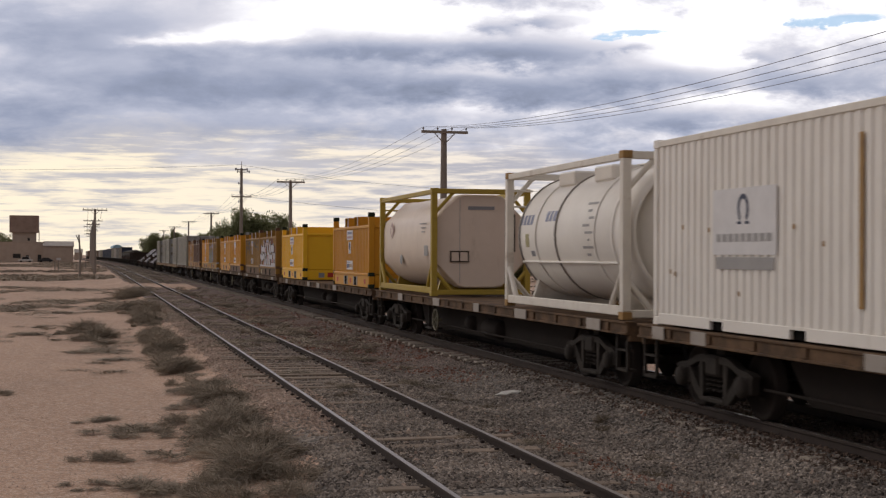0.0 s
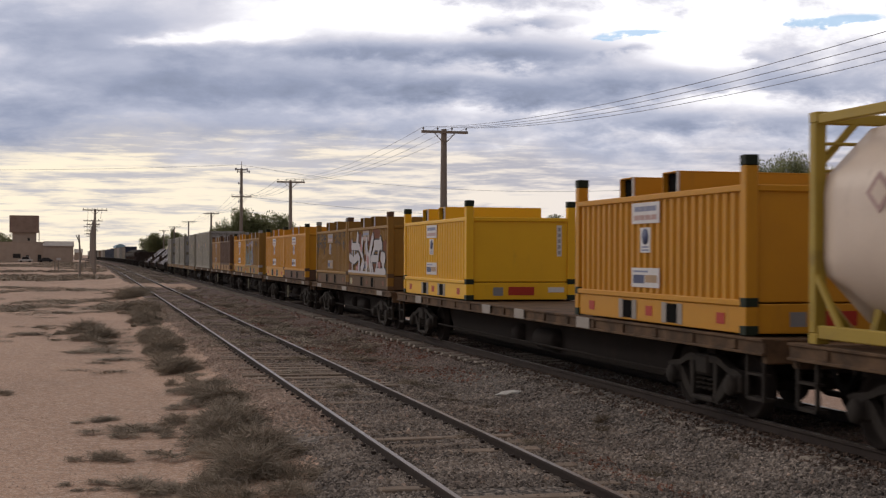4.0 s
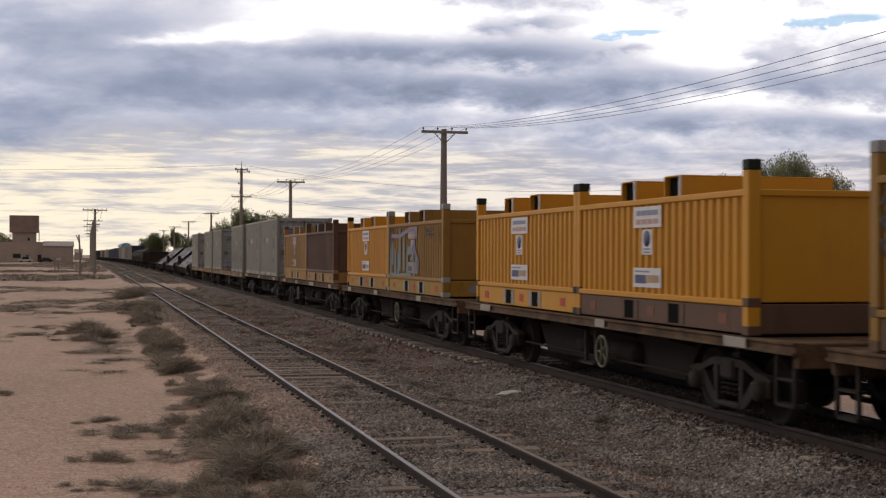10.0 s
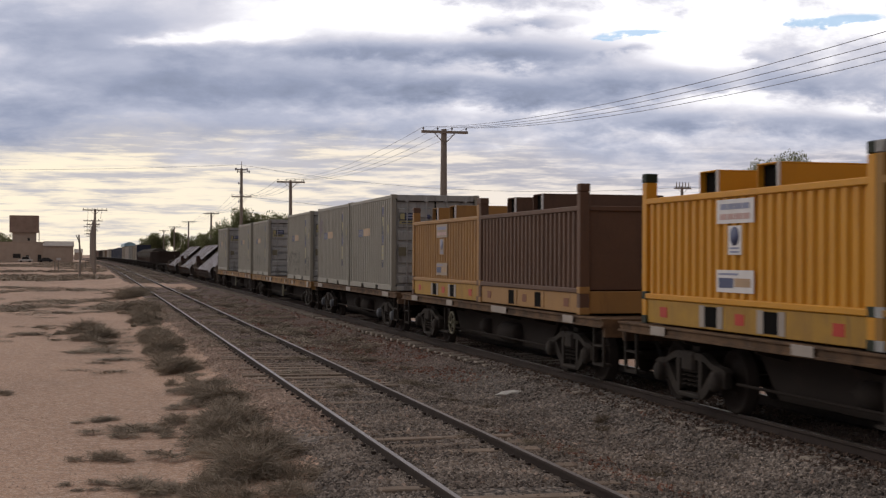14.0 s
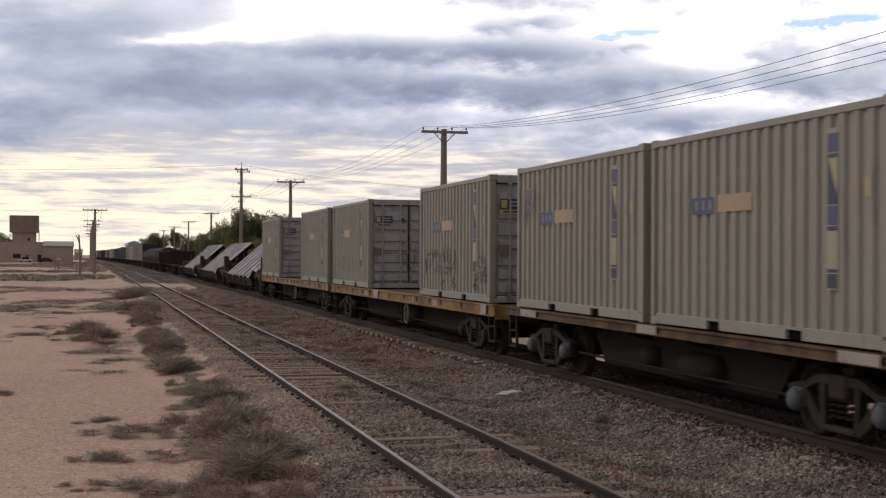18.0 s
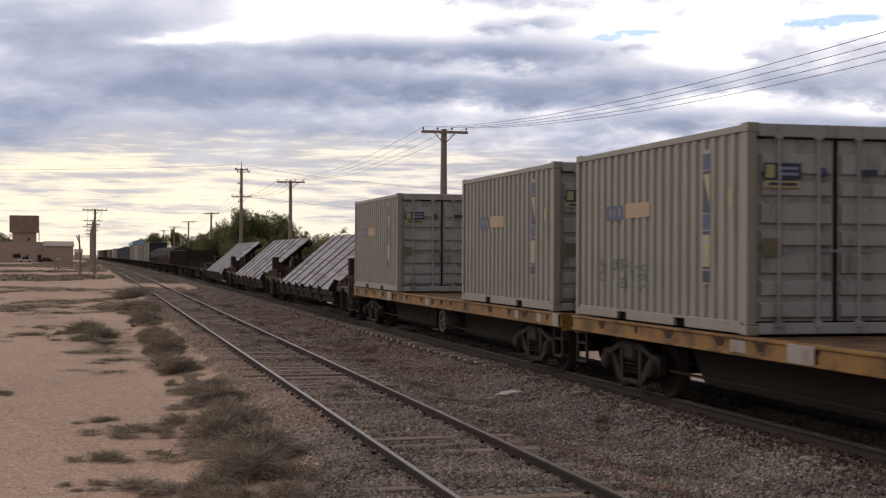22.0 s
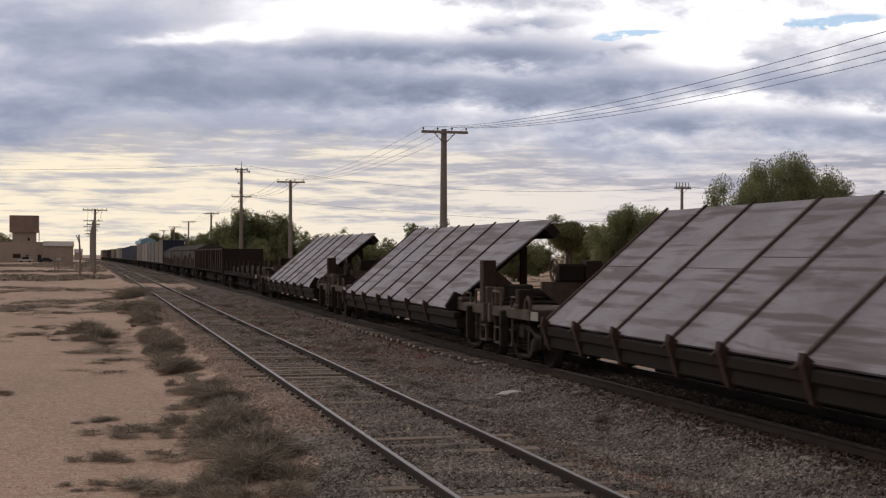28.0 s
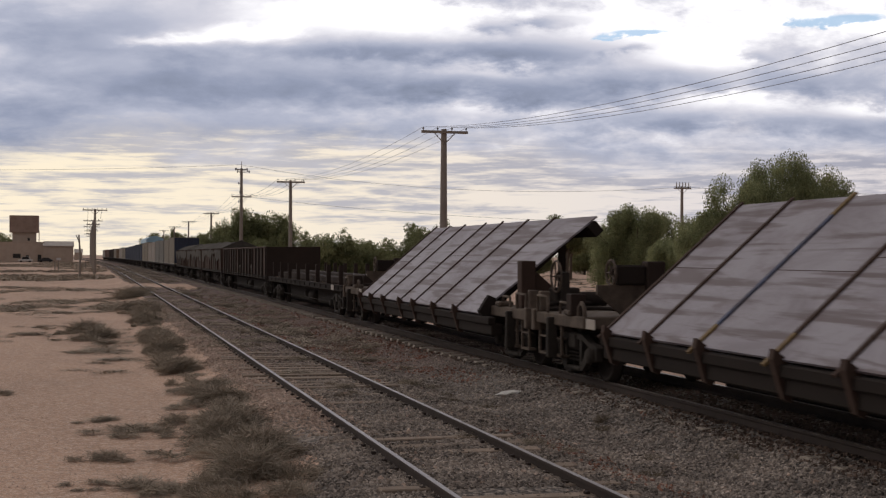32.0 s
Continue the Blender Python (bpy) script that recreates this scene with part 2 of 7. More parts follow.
POLEW = surface("weathered_pole_timber", (0.28, 0.24, 0.205), 0.85, col2=(0.18, 0.152, 0.13), patch=3, bump=0.4)
WIRE = surface("dull_wire", (0.16, 0.155, 0.16), 0.6, 0.3, bump=0.0)


def plate_material():
    """Bare grey-violet plate with rust stains drawn out along its length."""
    m = bpy.data.materials.new("stained_steel_plate")
    m.use_nodes = True
    k = Nodes(m.node_tree)
    out, bs = k.n("ShaderNodeOutputMaterial"), k.n("ShaderNodeBsdfPrincipled")
    k.t.links.new(bs.outputs[0], out.inputs[0])
    tc = k.n("ShaderNodeTexCoord").outputs["Object"]
    a = k.noise(k.scaled(tc, (1, 0.4, 1), (2.0, 3.0, 1.0)), 1.3, 7, 0.66, 0.6)
    b = k.noise(k.scaled(tc, (1.5, 0.42, 1.5)), 1.5, 6, 0.62, 0.8)
    e = k.noise(k.scaled(tc, (2.6, 0.2, 2.6), (7.0, 1.0, 4.0)), 1.7, 5, 0.55, 0.3)
    g = k.noise(k.scaled(tc, (1, 1, 1), (1.0, 9.0, 2.0)), 14.0, 4, 0.65)
    c = k.mix(k.rise(a, 0.38, 0.68), (0.275, 0.258, 0.278), (0.19, 0.168, 0.182))
    c = k.mix(k.math("MULTIPLY", k.rise(b, 0.52, 0.72), 0.6), c, (0.14, 0.108, 0.108))
    c = k.mix(k.math("MULTIPLY", k.rise(e, 0.47, 0.62), 0.8), c, (0.095, 0.066, 0.064))
    c = k.mix(k.math("MULTIPLY", k.rise(g, 0.5, 0.8), 0.28), c, (0.12, 0.1, 0.1))
    k.put(c, bs.inputs["Base Color"])
    bs.inputs["Roughness"].default_value, bs.inputs["Metallic"].default_value = 0.55, 0.1
    bs.inputs["Specular IOR Level"].default_value = 0.3
    return m


PLATE = plate_material()
RUSTSTRAP = surface("rusty_strap_steel", (0.06, 0.037, 0.028), 0.8, col2=(0.038, 0.025, 0.02), bump=0.2, gloss=0.12)


def ground_material(name, kind):
    """Pale pink-brown sand, or stone ballast, with patches at several sizes."""
    m = bpy.data.materials.new(name)
    m.use_nodes = True
    k = Nodes(m.node_tree)
    out, bs = k.n("ShaderNodeOutputMaterial"), k.n("ShaderNodeBsdfPrincipled")
    k.t.links.new(bs.outputs[0], out.inputs[0])
    tc = k.n("ShaderNodeTexCoord").outputs["Object"]
    wide = k.noise(k.scaled(tc, (1, 0.45, 1)), 0.16, 4, 0.6, 0.4)
    mid = k.noise(k.scaled(tc, (1, 0.5, 1)), 0.9, 6, 0.65, 0.3)
    fine = k.noise(tc, 22.0, 4, 0.7)
    grit = k.noise(tc, 95.0, 3, 0.7)
    if kind == "sand":
        c = k.mix(k.rise(wide, 0.38, 0.62), (0.51, 0.325, 0.218), (0.42, 0.265, 0.176))
        c = k.mix(k.math("MULTIPLY", k.rise(mid, 0.5, 0.75), 0.55), c, (0.35, 0.222, 0.15))
        c = k.mix(k.math("MULTIPLY", k.rise(fine, 0.5, 0.8), 0.5), c, (0.24, 0.155, 0.11))
        for size, share in ((42.0, 0.55), (15.0, 0.28)):
            pe = k.n("ShaderNodeTexVoronoi")
            k.put(tc, pe.inputs["Vector"])
            pe.inputs["Scale"].default_value = size
            tone = k.n("ShaderNodeSeparateColor")
            k.put(pe.outputs["Color"], tone.inputs[0])
            c = k.mix(k.math("MULTIPLY", k.rise(tone.outputs[0], 0.6, 0.95), share), c, (0.68, 0.54, 0.44))
            c = k.mix(k.math("MULTIPLY", k.rise(tone.outputs[1], 0.7, 0.98), share), c, (0.2, 0.14, 0.105))
    else:
        vo = k.n("ShaderNodeTexVoronoi")
        k.put(tc, vo.inputs["Vector"])
        vo.inputs["Scale"].default_value = 19.0
        cell = k.math("FRACT", k.math("MULTIPLY", k.math("ADD", vo.outputs["Color"], 0.0), 3.7))
        c = k.mix(cell, (0.1, 0.087, 0.075), (0.31, 0.26, 0.215))
        c = k.mix(k.math("MULTIPLY", k.rise(mid, 0.45, 0.7), 0.35), c, (0.125, 0.085, 0.062))
        red = k.n("ShaderNodeSeparateXYZ")
        k.put(tc, red.inputs[0])
        c = k.mix(k.math("MULTIPLY", k.rise(k.math("ADD", red.outputs[1], k.math("MULTIPLY", wide, 14.0)), 29.0, 39.0), 0.75), c, (0.17, 0.095, 0.068))
        edge = k.math("ADD", k.math("SUBTRACT", 3.5, red.outputs[0]), k.math("MULTIPLY", k.math("SUBTRACT", mid, 0.5), 1.6))
        shoulder = k.math("MULTIPLY", k.rise(edge, 0.0, 0.5), k.math("MULTIPLY", k.rise(red.outputs[1], 16.0, 21.0), k.rise(red.outputs[1], 75.0, 45.0)))
        c = k.mix(k.math("MULTIPLY", shoulder, 0.85), c, k.mix(cell, (0.2, 0.15, 0.118), (0.5, 0.395, 0.315)))
        # shade in the gaps between stones, put into the colour
        c = k.mix(k.math("MULTIPLY", k.rise(vo.outputs["Distance"], 0.45, 0.75), 0.8), c, (0.035, 0.03, 0.028))
    k.put(c, bs.inputs["Base Color"])
    bs.inputs["Roughness"].default_value = 0.92
    bn = k.n("ShaderNodeBump")
    bn.inputs["Strength"].default_value, bn.inputs["Distance"].default_value = (0.5, 0.03) if kind == "sand" else (0.8, 0.04)
    k.put(k.math("SUBTRACT", 1.0, vo.outputs["Distance"]) if kind != "sand" else k.math("ADD", fine, mid), bn.inputs["Height"])
    k.t.links.new(bn.outputs[0], bs.inputs["Normal"])
    return m


SAND = ground_material("pink_brown_sand", "sand")
BALLAST = ground_material("stone_ballast", "ballast")


def leaf_material(name, dark, light, rough=0.7, thin=False):
    m = bpy.data.materials.new(name)
    m.use_nodes = True
    k = Nodes(m.node_tree)
    out, bs = k.n("ShaderNodeOutputMaterial"), k.n("ShaderNodeBsdfPrincipled")
    k.t.links.new(bs.outputs[0], out.inputs[0])
    r = k.n("ShaderNodeNewGeometry").outputs["Random Per Island"]
    tc = k.n("ShaderNodeTexCoord").outputs["Object"]
    n = k.noise(tc, 0.9, 3)
    k.put(k.mix(k.math("ADD", k.math("MULTIPLY", r, 0.6), k.math("MULTIPLY", k.rise(n, 0.35, 0.7), 0.4)), dark, light), bs.inputs["Base Color"])
    bs.inputs["Roughness"].default_value = rough
    bs.inputs["Specular IOR Level"].default_value = 0.15
    if thin:
        tr = k.n("ShaderNodeBsdfTranslucent")
        k.put(bs.inputs["Base Color"].links[0].from_socket, tr.inputs[0])
        mx = k.n("ShaderNodeMixShader")
        mx.inputs[0].default_value = 0.5
        k.t.links.new(bs.outputs[0], mx.inputs[1])
        k.t.links.new(tr.outputs[0], mx.inputs[2])
        k.t.links.new(mx.outputs[0], out.inputs[0])
    return m


LEAF = leaf_material("pepper_tree_leaf", (0.17, 0.185, 0.095), (0.4, 0.42, 0.225), thin=True)
LEAFD = leaf_material("gum_leaf", (0.11, 0.123, 0.055), (0.29, 0.30, 0.155), thin=True)
TWIG = leaf_material("dry_shrub_twig", (0.2, 0.17, 0.132), (0.49, 0.415, 0.325), 0.9)
WEED = leaf_material("dry_weed_stem", (0.10, 0.078, 0.055), (0.26, 0.21, 0.15), 0.9)
BARK = surface("grey_brown_bark", (0.11, 0.085, 0.065), 0.9, col2=(0.07, 0.055, 0.045), patch=4, bump=0.5)
STONE = leaf_material("ballast_stone", (0.07, 0.061, 0.055), (0.5, 0.425, 0.355), 0.9)
REDSTONE = leaf_material("red_ballast_stone", (0.12, 0.056, 0.04), (0.36, 0.185, 0.13), 0.9)
TRACKSTONE = leaf_material("dark_brown_track_stone", (0.05, 0.037, 0.029), (0.2, 0.14, 0.108), 0.9)
PALESTONE = leaf_material("pale_gravel", (0.26, 0.19, 0.15), (0.62, 0.48, 0.385), 0.9)
ORANGEINK = surface("faded_orange_print", (0.42, 0.285, 0.17), 0.55, bump=0.0)
YELLOWINK = surface("yellow_print", (0.40, 0.36, 0.19), 0.55, bump=0.0)
NAVY = surface("navy_print", (0.045, 0.052, 0.085), 0.55, bump=0.0)
SPRAYW = surface("white_spray_paint", (0.5, 0.475, 0.48), 0.6, col2=(0.40, 0.375, 0.385), patch=2.5, bump=0.0)
SPRAYK = surface("black_spray_paint", (0.035, 0.03, 0.028), 0.6, bump=0.0)
SPRAYP = surface("pink_spray_paint", (0.46, 0.22, 0.22), 0.6, col2=(0.34, 0.13, 0.1), patch=3, bump=0.0)
SPRAYR = surface("dark_red_spray_paint", (0.15, 0.045, 0.025), 0.85, col2=(0.2, 0.095, 0.03), patch=4, bump=0.0)
SPRAYB = surface("blue_spray_paint", (0.15, 0.25, 0.28), 0.6, col2=(0.24, 0.19, 0.12), patch=4, amount=0.8, bump=0.0)
SPRAYV = surface("violet_spray_paint", (0.21, 0.17, 0.26), 0.6, col2=(0.26, 0.18, 0.14), patch=3, bump=0.0)
RUSTBAND = surface("ochre_rust_strip", (0.36, 0.21, 0.07), 0.7, col2=(0.2, 0.12, 0.06), patch=5, bump=0.1)
TARP = surface("dark_grey_tarpaulin", (0.045, 0.042, 0.037), 0.8, col2=(0.028, 0.026, 0.023), patch=2, bump=0.4, bump_scale=6, gloss=0.15)
DARKLOAD = surface("dark_rusty_load", (0.04, 0.028, 0.023), 0.85, col2=(0.025, 0.019, 0.016), bump=0.3, gloss=0.1)
FARBLUE = surface("dark_blue_paint", (0.035, 0.042, 0.068), 0.7, dirt=(0.05, 0.045, 0.045), dirt_amt=0.2, streak=True)
FARCREAM = surface("cream_paint", (0.235, 0.2, 0.155), 0.6, dirt=(0.2, 0.16, 0.12), dirt_amt=0.2, streak=True)
FARGREY = surface("pale_grey_paint", (0.19, 0.18, 0.16), 0.6, dirt=(0.16, 0.13, 0.11), dirt_amt=0.2, streak=True)
SKYBLUE = surface("light_blue_sheet", (0.30, 0.45, 0.55), 0.5, bump=0.1)
# tank plate and masonry are lightened: distance haze put into the colour
TANKRUST = surface("hazed_rust_stained_tank_plate", (0.34, 0.25, 0.2), 0.8, col2=(0.23, 0.16, 0.125), patch=0.6, amount=0.8, dirt=(0.24, 0.2, 0.17), dirt_amt=0.25, streak=True, bump=0.2)
MASONRY = surface("hazed_brown_masonry", (0.45, 0.36, 0.29), 0.9, col2=(0.35, 0.27, 0.215), patch=0.5, bump=0.3)
TINROOF = surface("pale_tin_roof", (0.45, 0.40, 0.35), 0.55, 0.2, patch=0.7)
PALEWALL = surface("pale_shed_wall", (0.45, 0.37, 0.33), 0.8, patch=0.7)
DARKGLASS = surface("dark_opening", (0.03, 0.028, 0.027), 0.4, bump=0.0)
CARWHITE = surface("white_car_paint", (0.6, 0.58, 0.55), 0.35, bump=0.0)
CARDARK = surface("dark_car_paint", (0.035, 0.035, 0.04), 0.35, bump=0.0)
SKID = surface("dusty_brown_skid_paint", (0.13, 0.077, 0.04), 0.75, col2=(0.11, 0.068, 0.04), dirt=(0.05, 0.033, 0.024), dirt_amt=0.3, streak=True, bump=0.15)
SALTBUSH = leaf_material("grey_green_saltbush_leaf", (0.15, 0.16, 0.12), (0.36, 0.37, 0.29), thin=True)
TANSTEEL = surface("dusty_tan_steel", (0.12, 0.092, 0.07), 0.8, col2=(0.055, 0.041, 0.033), patch=3, amount=0.8, dirt=(0.03, 0.024, 0.02), dirt_amt=0.35, bump=0.2, gloss=0.15)
FADEINK = surface("faded_grey_print", (0.36, 0.345, 0.33), 0.6, bump=0.0)
FADEBLUE = surface("faded_blue_print", (0.26, 0.28, 0.38), 0.6, bump=0.0)
OLDPLATE = surface("faded_olive_plate", (0.17, 0.155, 0.105), 0.7, patch=4, bump=0.1)
HUBGREY = surface("blue_grey_axle_box_paint", (0.085, 0.09, 0.10), 0.7, dirt=(0.03, 0.026, 0.022), dirt_amt=0.3, bump=0.2)
FARRUST = surface("faded_rust_paint", (0.12, 0.062, 0.04), 0.7, dirt=(0.06, 0.04, 0.03), dirt_amt=0.25, streak=True)
TARPB = surface("brown_black_tarpaulin", (0.05, 0.044, 0.037), 0.85, col2=(0.085, 0.076, 0.064), patch=1.2, amount=0.8, bump=0.6, bump_scale=4, gloss=0.12)
STRAPY = surface("yellow_strap_webbing", (0.19, 0.13, 0.055), 0.8, col2=(0.1, 0.06, 0.03), patch=3, amount=0.8, bump=0.1)
STRAPB = surface("blue_strap_webbing", (0.07, 0.085, 0.14), 0.8, col2=(0.05, 0.04, 0.045), patch=3, amount=0.8, bump=0.1)
WHITEFRAME = surface("rust_stained_white_frame", (0.74, 0.69, 0.60), 0.55, col2=(0.60, 0.54, 0.46), patch=2.5, dirt=(0.28, 0.16, 0.09), dirt_amt=0.2, bump=0.08)
DIRTYYEL = surface("dirty_yellow_base_paint", (0.40, 0.225, 0.025), 0.6, col2=(0.28, 0.15, 0.025), patch=2.0, amount=0.8, dirt=(0.12, 0.07, 0.035), dirt_amt=0.3, streak=True, bump=0.08)
FADERED = surface("faded_red_paint", (0.21, 0.085, 0.05), 0.7, col2=(0.16, 0.08, 0.05), patch=6, bump=0.0)
BANDGREY = surface("dirty_band_steel", (0.2, 0.175, 0.15), 0.6, col2=(0.34, 0.3, 0.26), patch=4, bump=0.05)
FAINT = surface("faint_green_spray_paint", (0.13, 0.145, 0.115), 0.6, bump=0.0)
PAPER = surface("white_paper", (0.85, 0.83, 0.76), 0.7, bump=0.0)
PINKINK = surface("faded_pink_print", (0.50, 0.34, 0.31), 0.6, bump=0.0)
OLDSTICK = surface("stained_old_sticker", (0.36, 0.29, 0.22), 0.6, col2=(0.24, 0.18, 0.13), patch=5, bump=0.0)


# ---- mesh building ----
class Mesh:
    """Collects the faces of one part."""
    def __init__(self):
        self.v, self.f, self.s = [], [], []

    def add(self, verts, faces, smooth=False):
        o = len(self.v)
        self.v += [tuple(p) for p in verts]
        self.f += [tuple(i + o for i in fc) for fc in faces]
        self.s += [smooth] * len(faces)
        return self

    def box(self, x0, x1, y0, y1, z0, z1, bevel=0.0):
        lo, hi = (x0, y0, z0), (x1, y1, z1)
        b = min(bevel, 0.45 * min(hi[i] - lo[i] for i in range(3)))
        if b <= 0:
            vs = [(x, y, z) for z in (z0, z1) for y in (y0, y1) for x in (x0, x1)]
            return self.add(vs, [(0, 2, 3, 1), (4, 5, 7, 6), (0, 1, 5, 4), (2, 6, 7, 3), (0, 4, 6, 2), (1, 3, 7, 5)])
        vs, index = [], {}
        for cx in (0, 1):
            for cy in (0, 1):
                for cz in (0, 1):
                    c = (cx, cy, cz)
                    for a in range(3):
                        p = [hi[i] - b if c[i] else lo[i] + b for i in range(3)]
                        p[a] = hi[a] if c[a] else lo[a]
                        index[(c, a)] = len(vs)
                        vs.append(p)
        fs = []
        for a in range(3):
            p, q = (a + 1) % 3, (a + 2) % 3
            for side in (0, 1):
                ring = []
                for s, t in ((0, 0), (1, 0), (1, 1), (0, 1)):
                    c = [0, 0, 0]
                    c[a], c[p], c[q] = side, s, t
                    ring.append(index[(tuple(c), a)])
                fs.append(ring if side else ring[::-1])
            for s in (0, 1):
                for t in (0, 1):
                    c0, c1 = [0, 0, 0], [0, 0, 0]
                    c0[a], c0[p], c0[q], c1[a], c1[p], c1[q] = 0, s, t, 1, s, t
                    c0, c1 = tuple(c0), tuple(c1)
                    ring = [index[(c0, p)], index[(c1, p)], index[(c1, q)], index[(c0, q)]]
                    fs.append(ring if s == t else ring[::-1])
        for cx in (0, 1):
            for cy in (0, 1):
                for cz in (0, 1):
                    ring = [index[((cx, cy, cz), a)] for a in range(3)]
                    fs.append(ring if (cx + cy + cz) % 2 == 1 else ring[::-1])
        return self.add(vs, fs)

    def tube(self, points, r0, r1=None, n=8, caps=True, smooth=True):
        """A round bar along a line of points, tapering from r0 to r1."""
        r1 = r0 if r1 is None else r1
        pts = [Vector(p) for p in points]
        vs, fs = [], []
        for i, p in enumerate(pts):
            d = (pts[min(i + 1, len(pts) - 1)] - pts[max(i - 1, 0)]).normalized()
            a = d.orthogonal().normalized() if i == 0 else (a - d * a.dot(d)).normalized()
            b = d.cross(a)
            r = r0 + (r1 - r0) * i / (len(pts) - 1)
            vs += [p + (a * math.cos(2 * math.pi * j / n) + b * math.sin(2 * math.pi * j / n)) * r for j in range(n)]
        for i in range(len(pts) - 1):
            fs += [(i * n + j, i * n + (j + 1) % n, (i + 1) * n + (j + 1) % n, (i + 1) * n + j) for j in range(n)]
        self.add(vs, fs, smooth)
        if caps:
            self.add(vs[:n], [tuple(range(n))[::-1]])
            self.add(vs[-n:], [tuple(range(n))])
        return self

    def lathe(self, profile, origin=(0, 0, 0), axis="y", n=24, smooth=True):
        """Turns a profile of (along, radius) about an axis."""
        vs, fs = [], []
        for a, r in profile:
            for j in range(n):
                c, s = r * math.cos(2 * math.pi * j / n), r * math.sin(2 * math.pi * j / n)
                q = {"y": (c, a, s), "x": (a, c, s), "z": (c, s, a)}[axis]
                vs.append((q[0] + origin[0], q[1] + origin[1], q[2] + origin[2]))
        for i in range(len(profile) - 1):
            for j in range(n):
                q = (i * n + j, (i + 1) * n + j, (i + 1) * n + (j + 1) % n, i * n + (j + 1) % n)
                fs.append(q if axis == "y" else q[::-1])
        return self.add(vs, fs, smooth)

    def prism(self, outline, axis, a0, a1):
        """Extrudes a closed outline of two coordinates along an axis."""
        n = len(outline)
        def at(p, a):
            return {"x": (a, p[0], p[1]), "y": (p[0], a, p[1]), "z": (p[0], p[1], a)}[axis]
        vs = [at(p, a0) for p in outline] + [at(p, a1) for p in outline]
        fs = [tuple(range(n)), tuple(range(2 * n - 1, n - 1, -1))] + [(i, i + n, (i + 1) % n + n, (i + 1) % n) for i in range(n)]
        return self.add(vs, fs)

    def data(self, name, mat):
        me = bpy.data.meshes.new(name)
        me.from_pydata(self.v, [], self.f)
        me.polygons.foreach_set("use_smooth", self.s)
        me.materials.append(mat)
        bm = bmesh.new()
        bm.from_mesh(me)
        if len(bm.faces) < 20000:
            bmesh.ops.recalc_face_normals(bm, faces=bm.faces)
        bm.to_mesh(me)
        bm.free()
        me.update()
        return me


def part(name, mesh, mat, parent=None, label="", at=None):
    """One mesh object, under a thing or a part."""
    data = mesh.data(name, mat) if isinstance(mesh, Mesh) else mesh
    ob = new(name, data)
    if parent:
        ob.parent = parent
    if at is not None:
        ob.matrix_basis = at
    if label:
        ob["label"] = label
    return ob


def thing(name, label, category, group="", at=None):
    ob = tagged(new(name), label, category, group)
    ob.empty_display_size = 0.2
    if at is not None:
        ob.matrix_basis = at
    return ob


def raw(name, verts, faces, mat, smooth=False):
    me = bpy.data.meshes.new(name)
    me.from_pydata(verts, [], faces)
    me.materials.append(mat)
    if smooth:
        me.shade_smooth()
    return me


# ---- ground ----
def bed(x):
    """Height of the ground across the lines."""
    stops = [(-400, -0.45), (-6, -0.42), (1.0, -0.36), (2.2, -0.25), (2.7, -0.13), (5.3, -0.13), (6.0, -0.24), (6.9, -0.2), (7.35, -0.11), (7.62, -0.045), (7.9, -0.015), (10.1, -0.02), (11.2, -0.35), (13, -0.5), (400, -0.5)]
    for (xa, za), (xb, zb) in zip(stops, stops[1:]):
        if x <= xb:
            return za + (zb - za) * (x - xa) / (xb - xa)
    return stops[-1][1]


def terrain(x, y):
    x -= bend(y)
    z = bed(x)
    rough = 1.0 if x < 2 or x > 12 else 0.25
    near = min(1.0, 60.0 / max(20.0, y))
    if y < 34 and x > 6.5:
        up = min(1.0, (34 - y) / 8) * 0.035
        z += up * max(0.0, min(1.0, (x - 6.5) / 0.8, (8.3 - x) / 0.5))
    if 7.9 < x < 9.8:
        z += 0.03
    if 2.0 < x < 7.0:
        z += 0.02 * math.exp(-((y - 112 - 1.5 * (2 - x)) / 7.0)**2)        # the dirt road over the siding
    return z + rough * (0.07 * noise.noise((x * 0.22, y * 0.12, 3.0)) + 0.035 * near * noise.noise((x * 0.9, y * 0.7, 1.0)))


def bed_lift(x, y):
    """The ballast fades unevenly into the sand at both edges, and a dirt road crosses it."""
    x -= bend(y)
    edge = (2.2 if y < 20 else 2.5) + 0.5 * noise.noise((y * 0.35, 4.0, 0.0))
    lift = min(0.012, (x - edge) * 0.1, (11.2 - x) * 0.1) + 0.012 * noise.noise((x * 1.7, y * 1.7, 9.0))
    road = math.exp(-((y - 112 - 1.5 * (2 - x)) / 6.0)**2)
    fill = 0.05 * max(0.0, min(1.0, (x - 3.3) / 0.15, (4.66 - x) / 0.15)) if y < 15.2 and not 12.1 < y < 12.9 else 0.0
    return max(-0.08, min(lift, 0.02)) - (0.12 * road if x < 7.2 else 0.0) + fill


def grid_sheet(name, xs, ys, mat, lift=None):
    rows = [(x + bend(y) if lift else x, y) for y in ys for x in xs]
    vs = [(x, y, terrain(x, y) + (lift(x, y) if lift else 0.0)) for x, y in rows]
    nx = len(xs)
    fs = [(j * nx + i, j * nx + i + 1, (j + 1) * nx + i + 1, (j + 1) * nx + i) for j in range(len(ys) - 1) for i in range(nx - 1)]
    return new(name, raw(name, vs, fs, mat, True))


def spaced(a, b, first, grow):
    out, step = [a], first
    while out[-1] < b:
        out.append(min(b, out[-1] + step))
        step *= grow
    return out


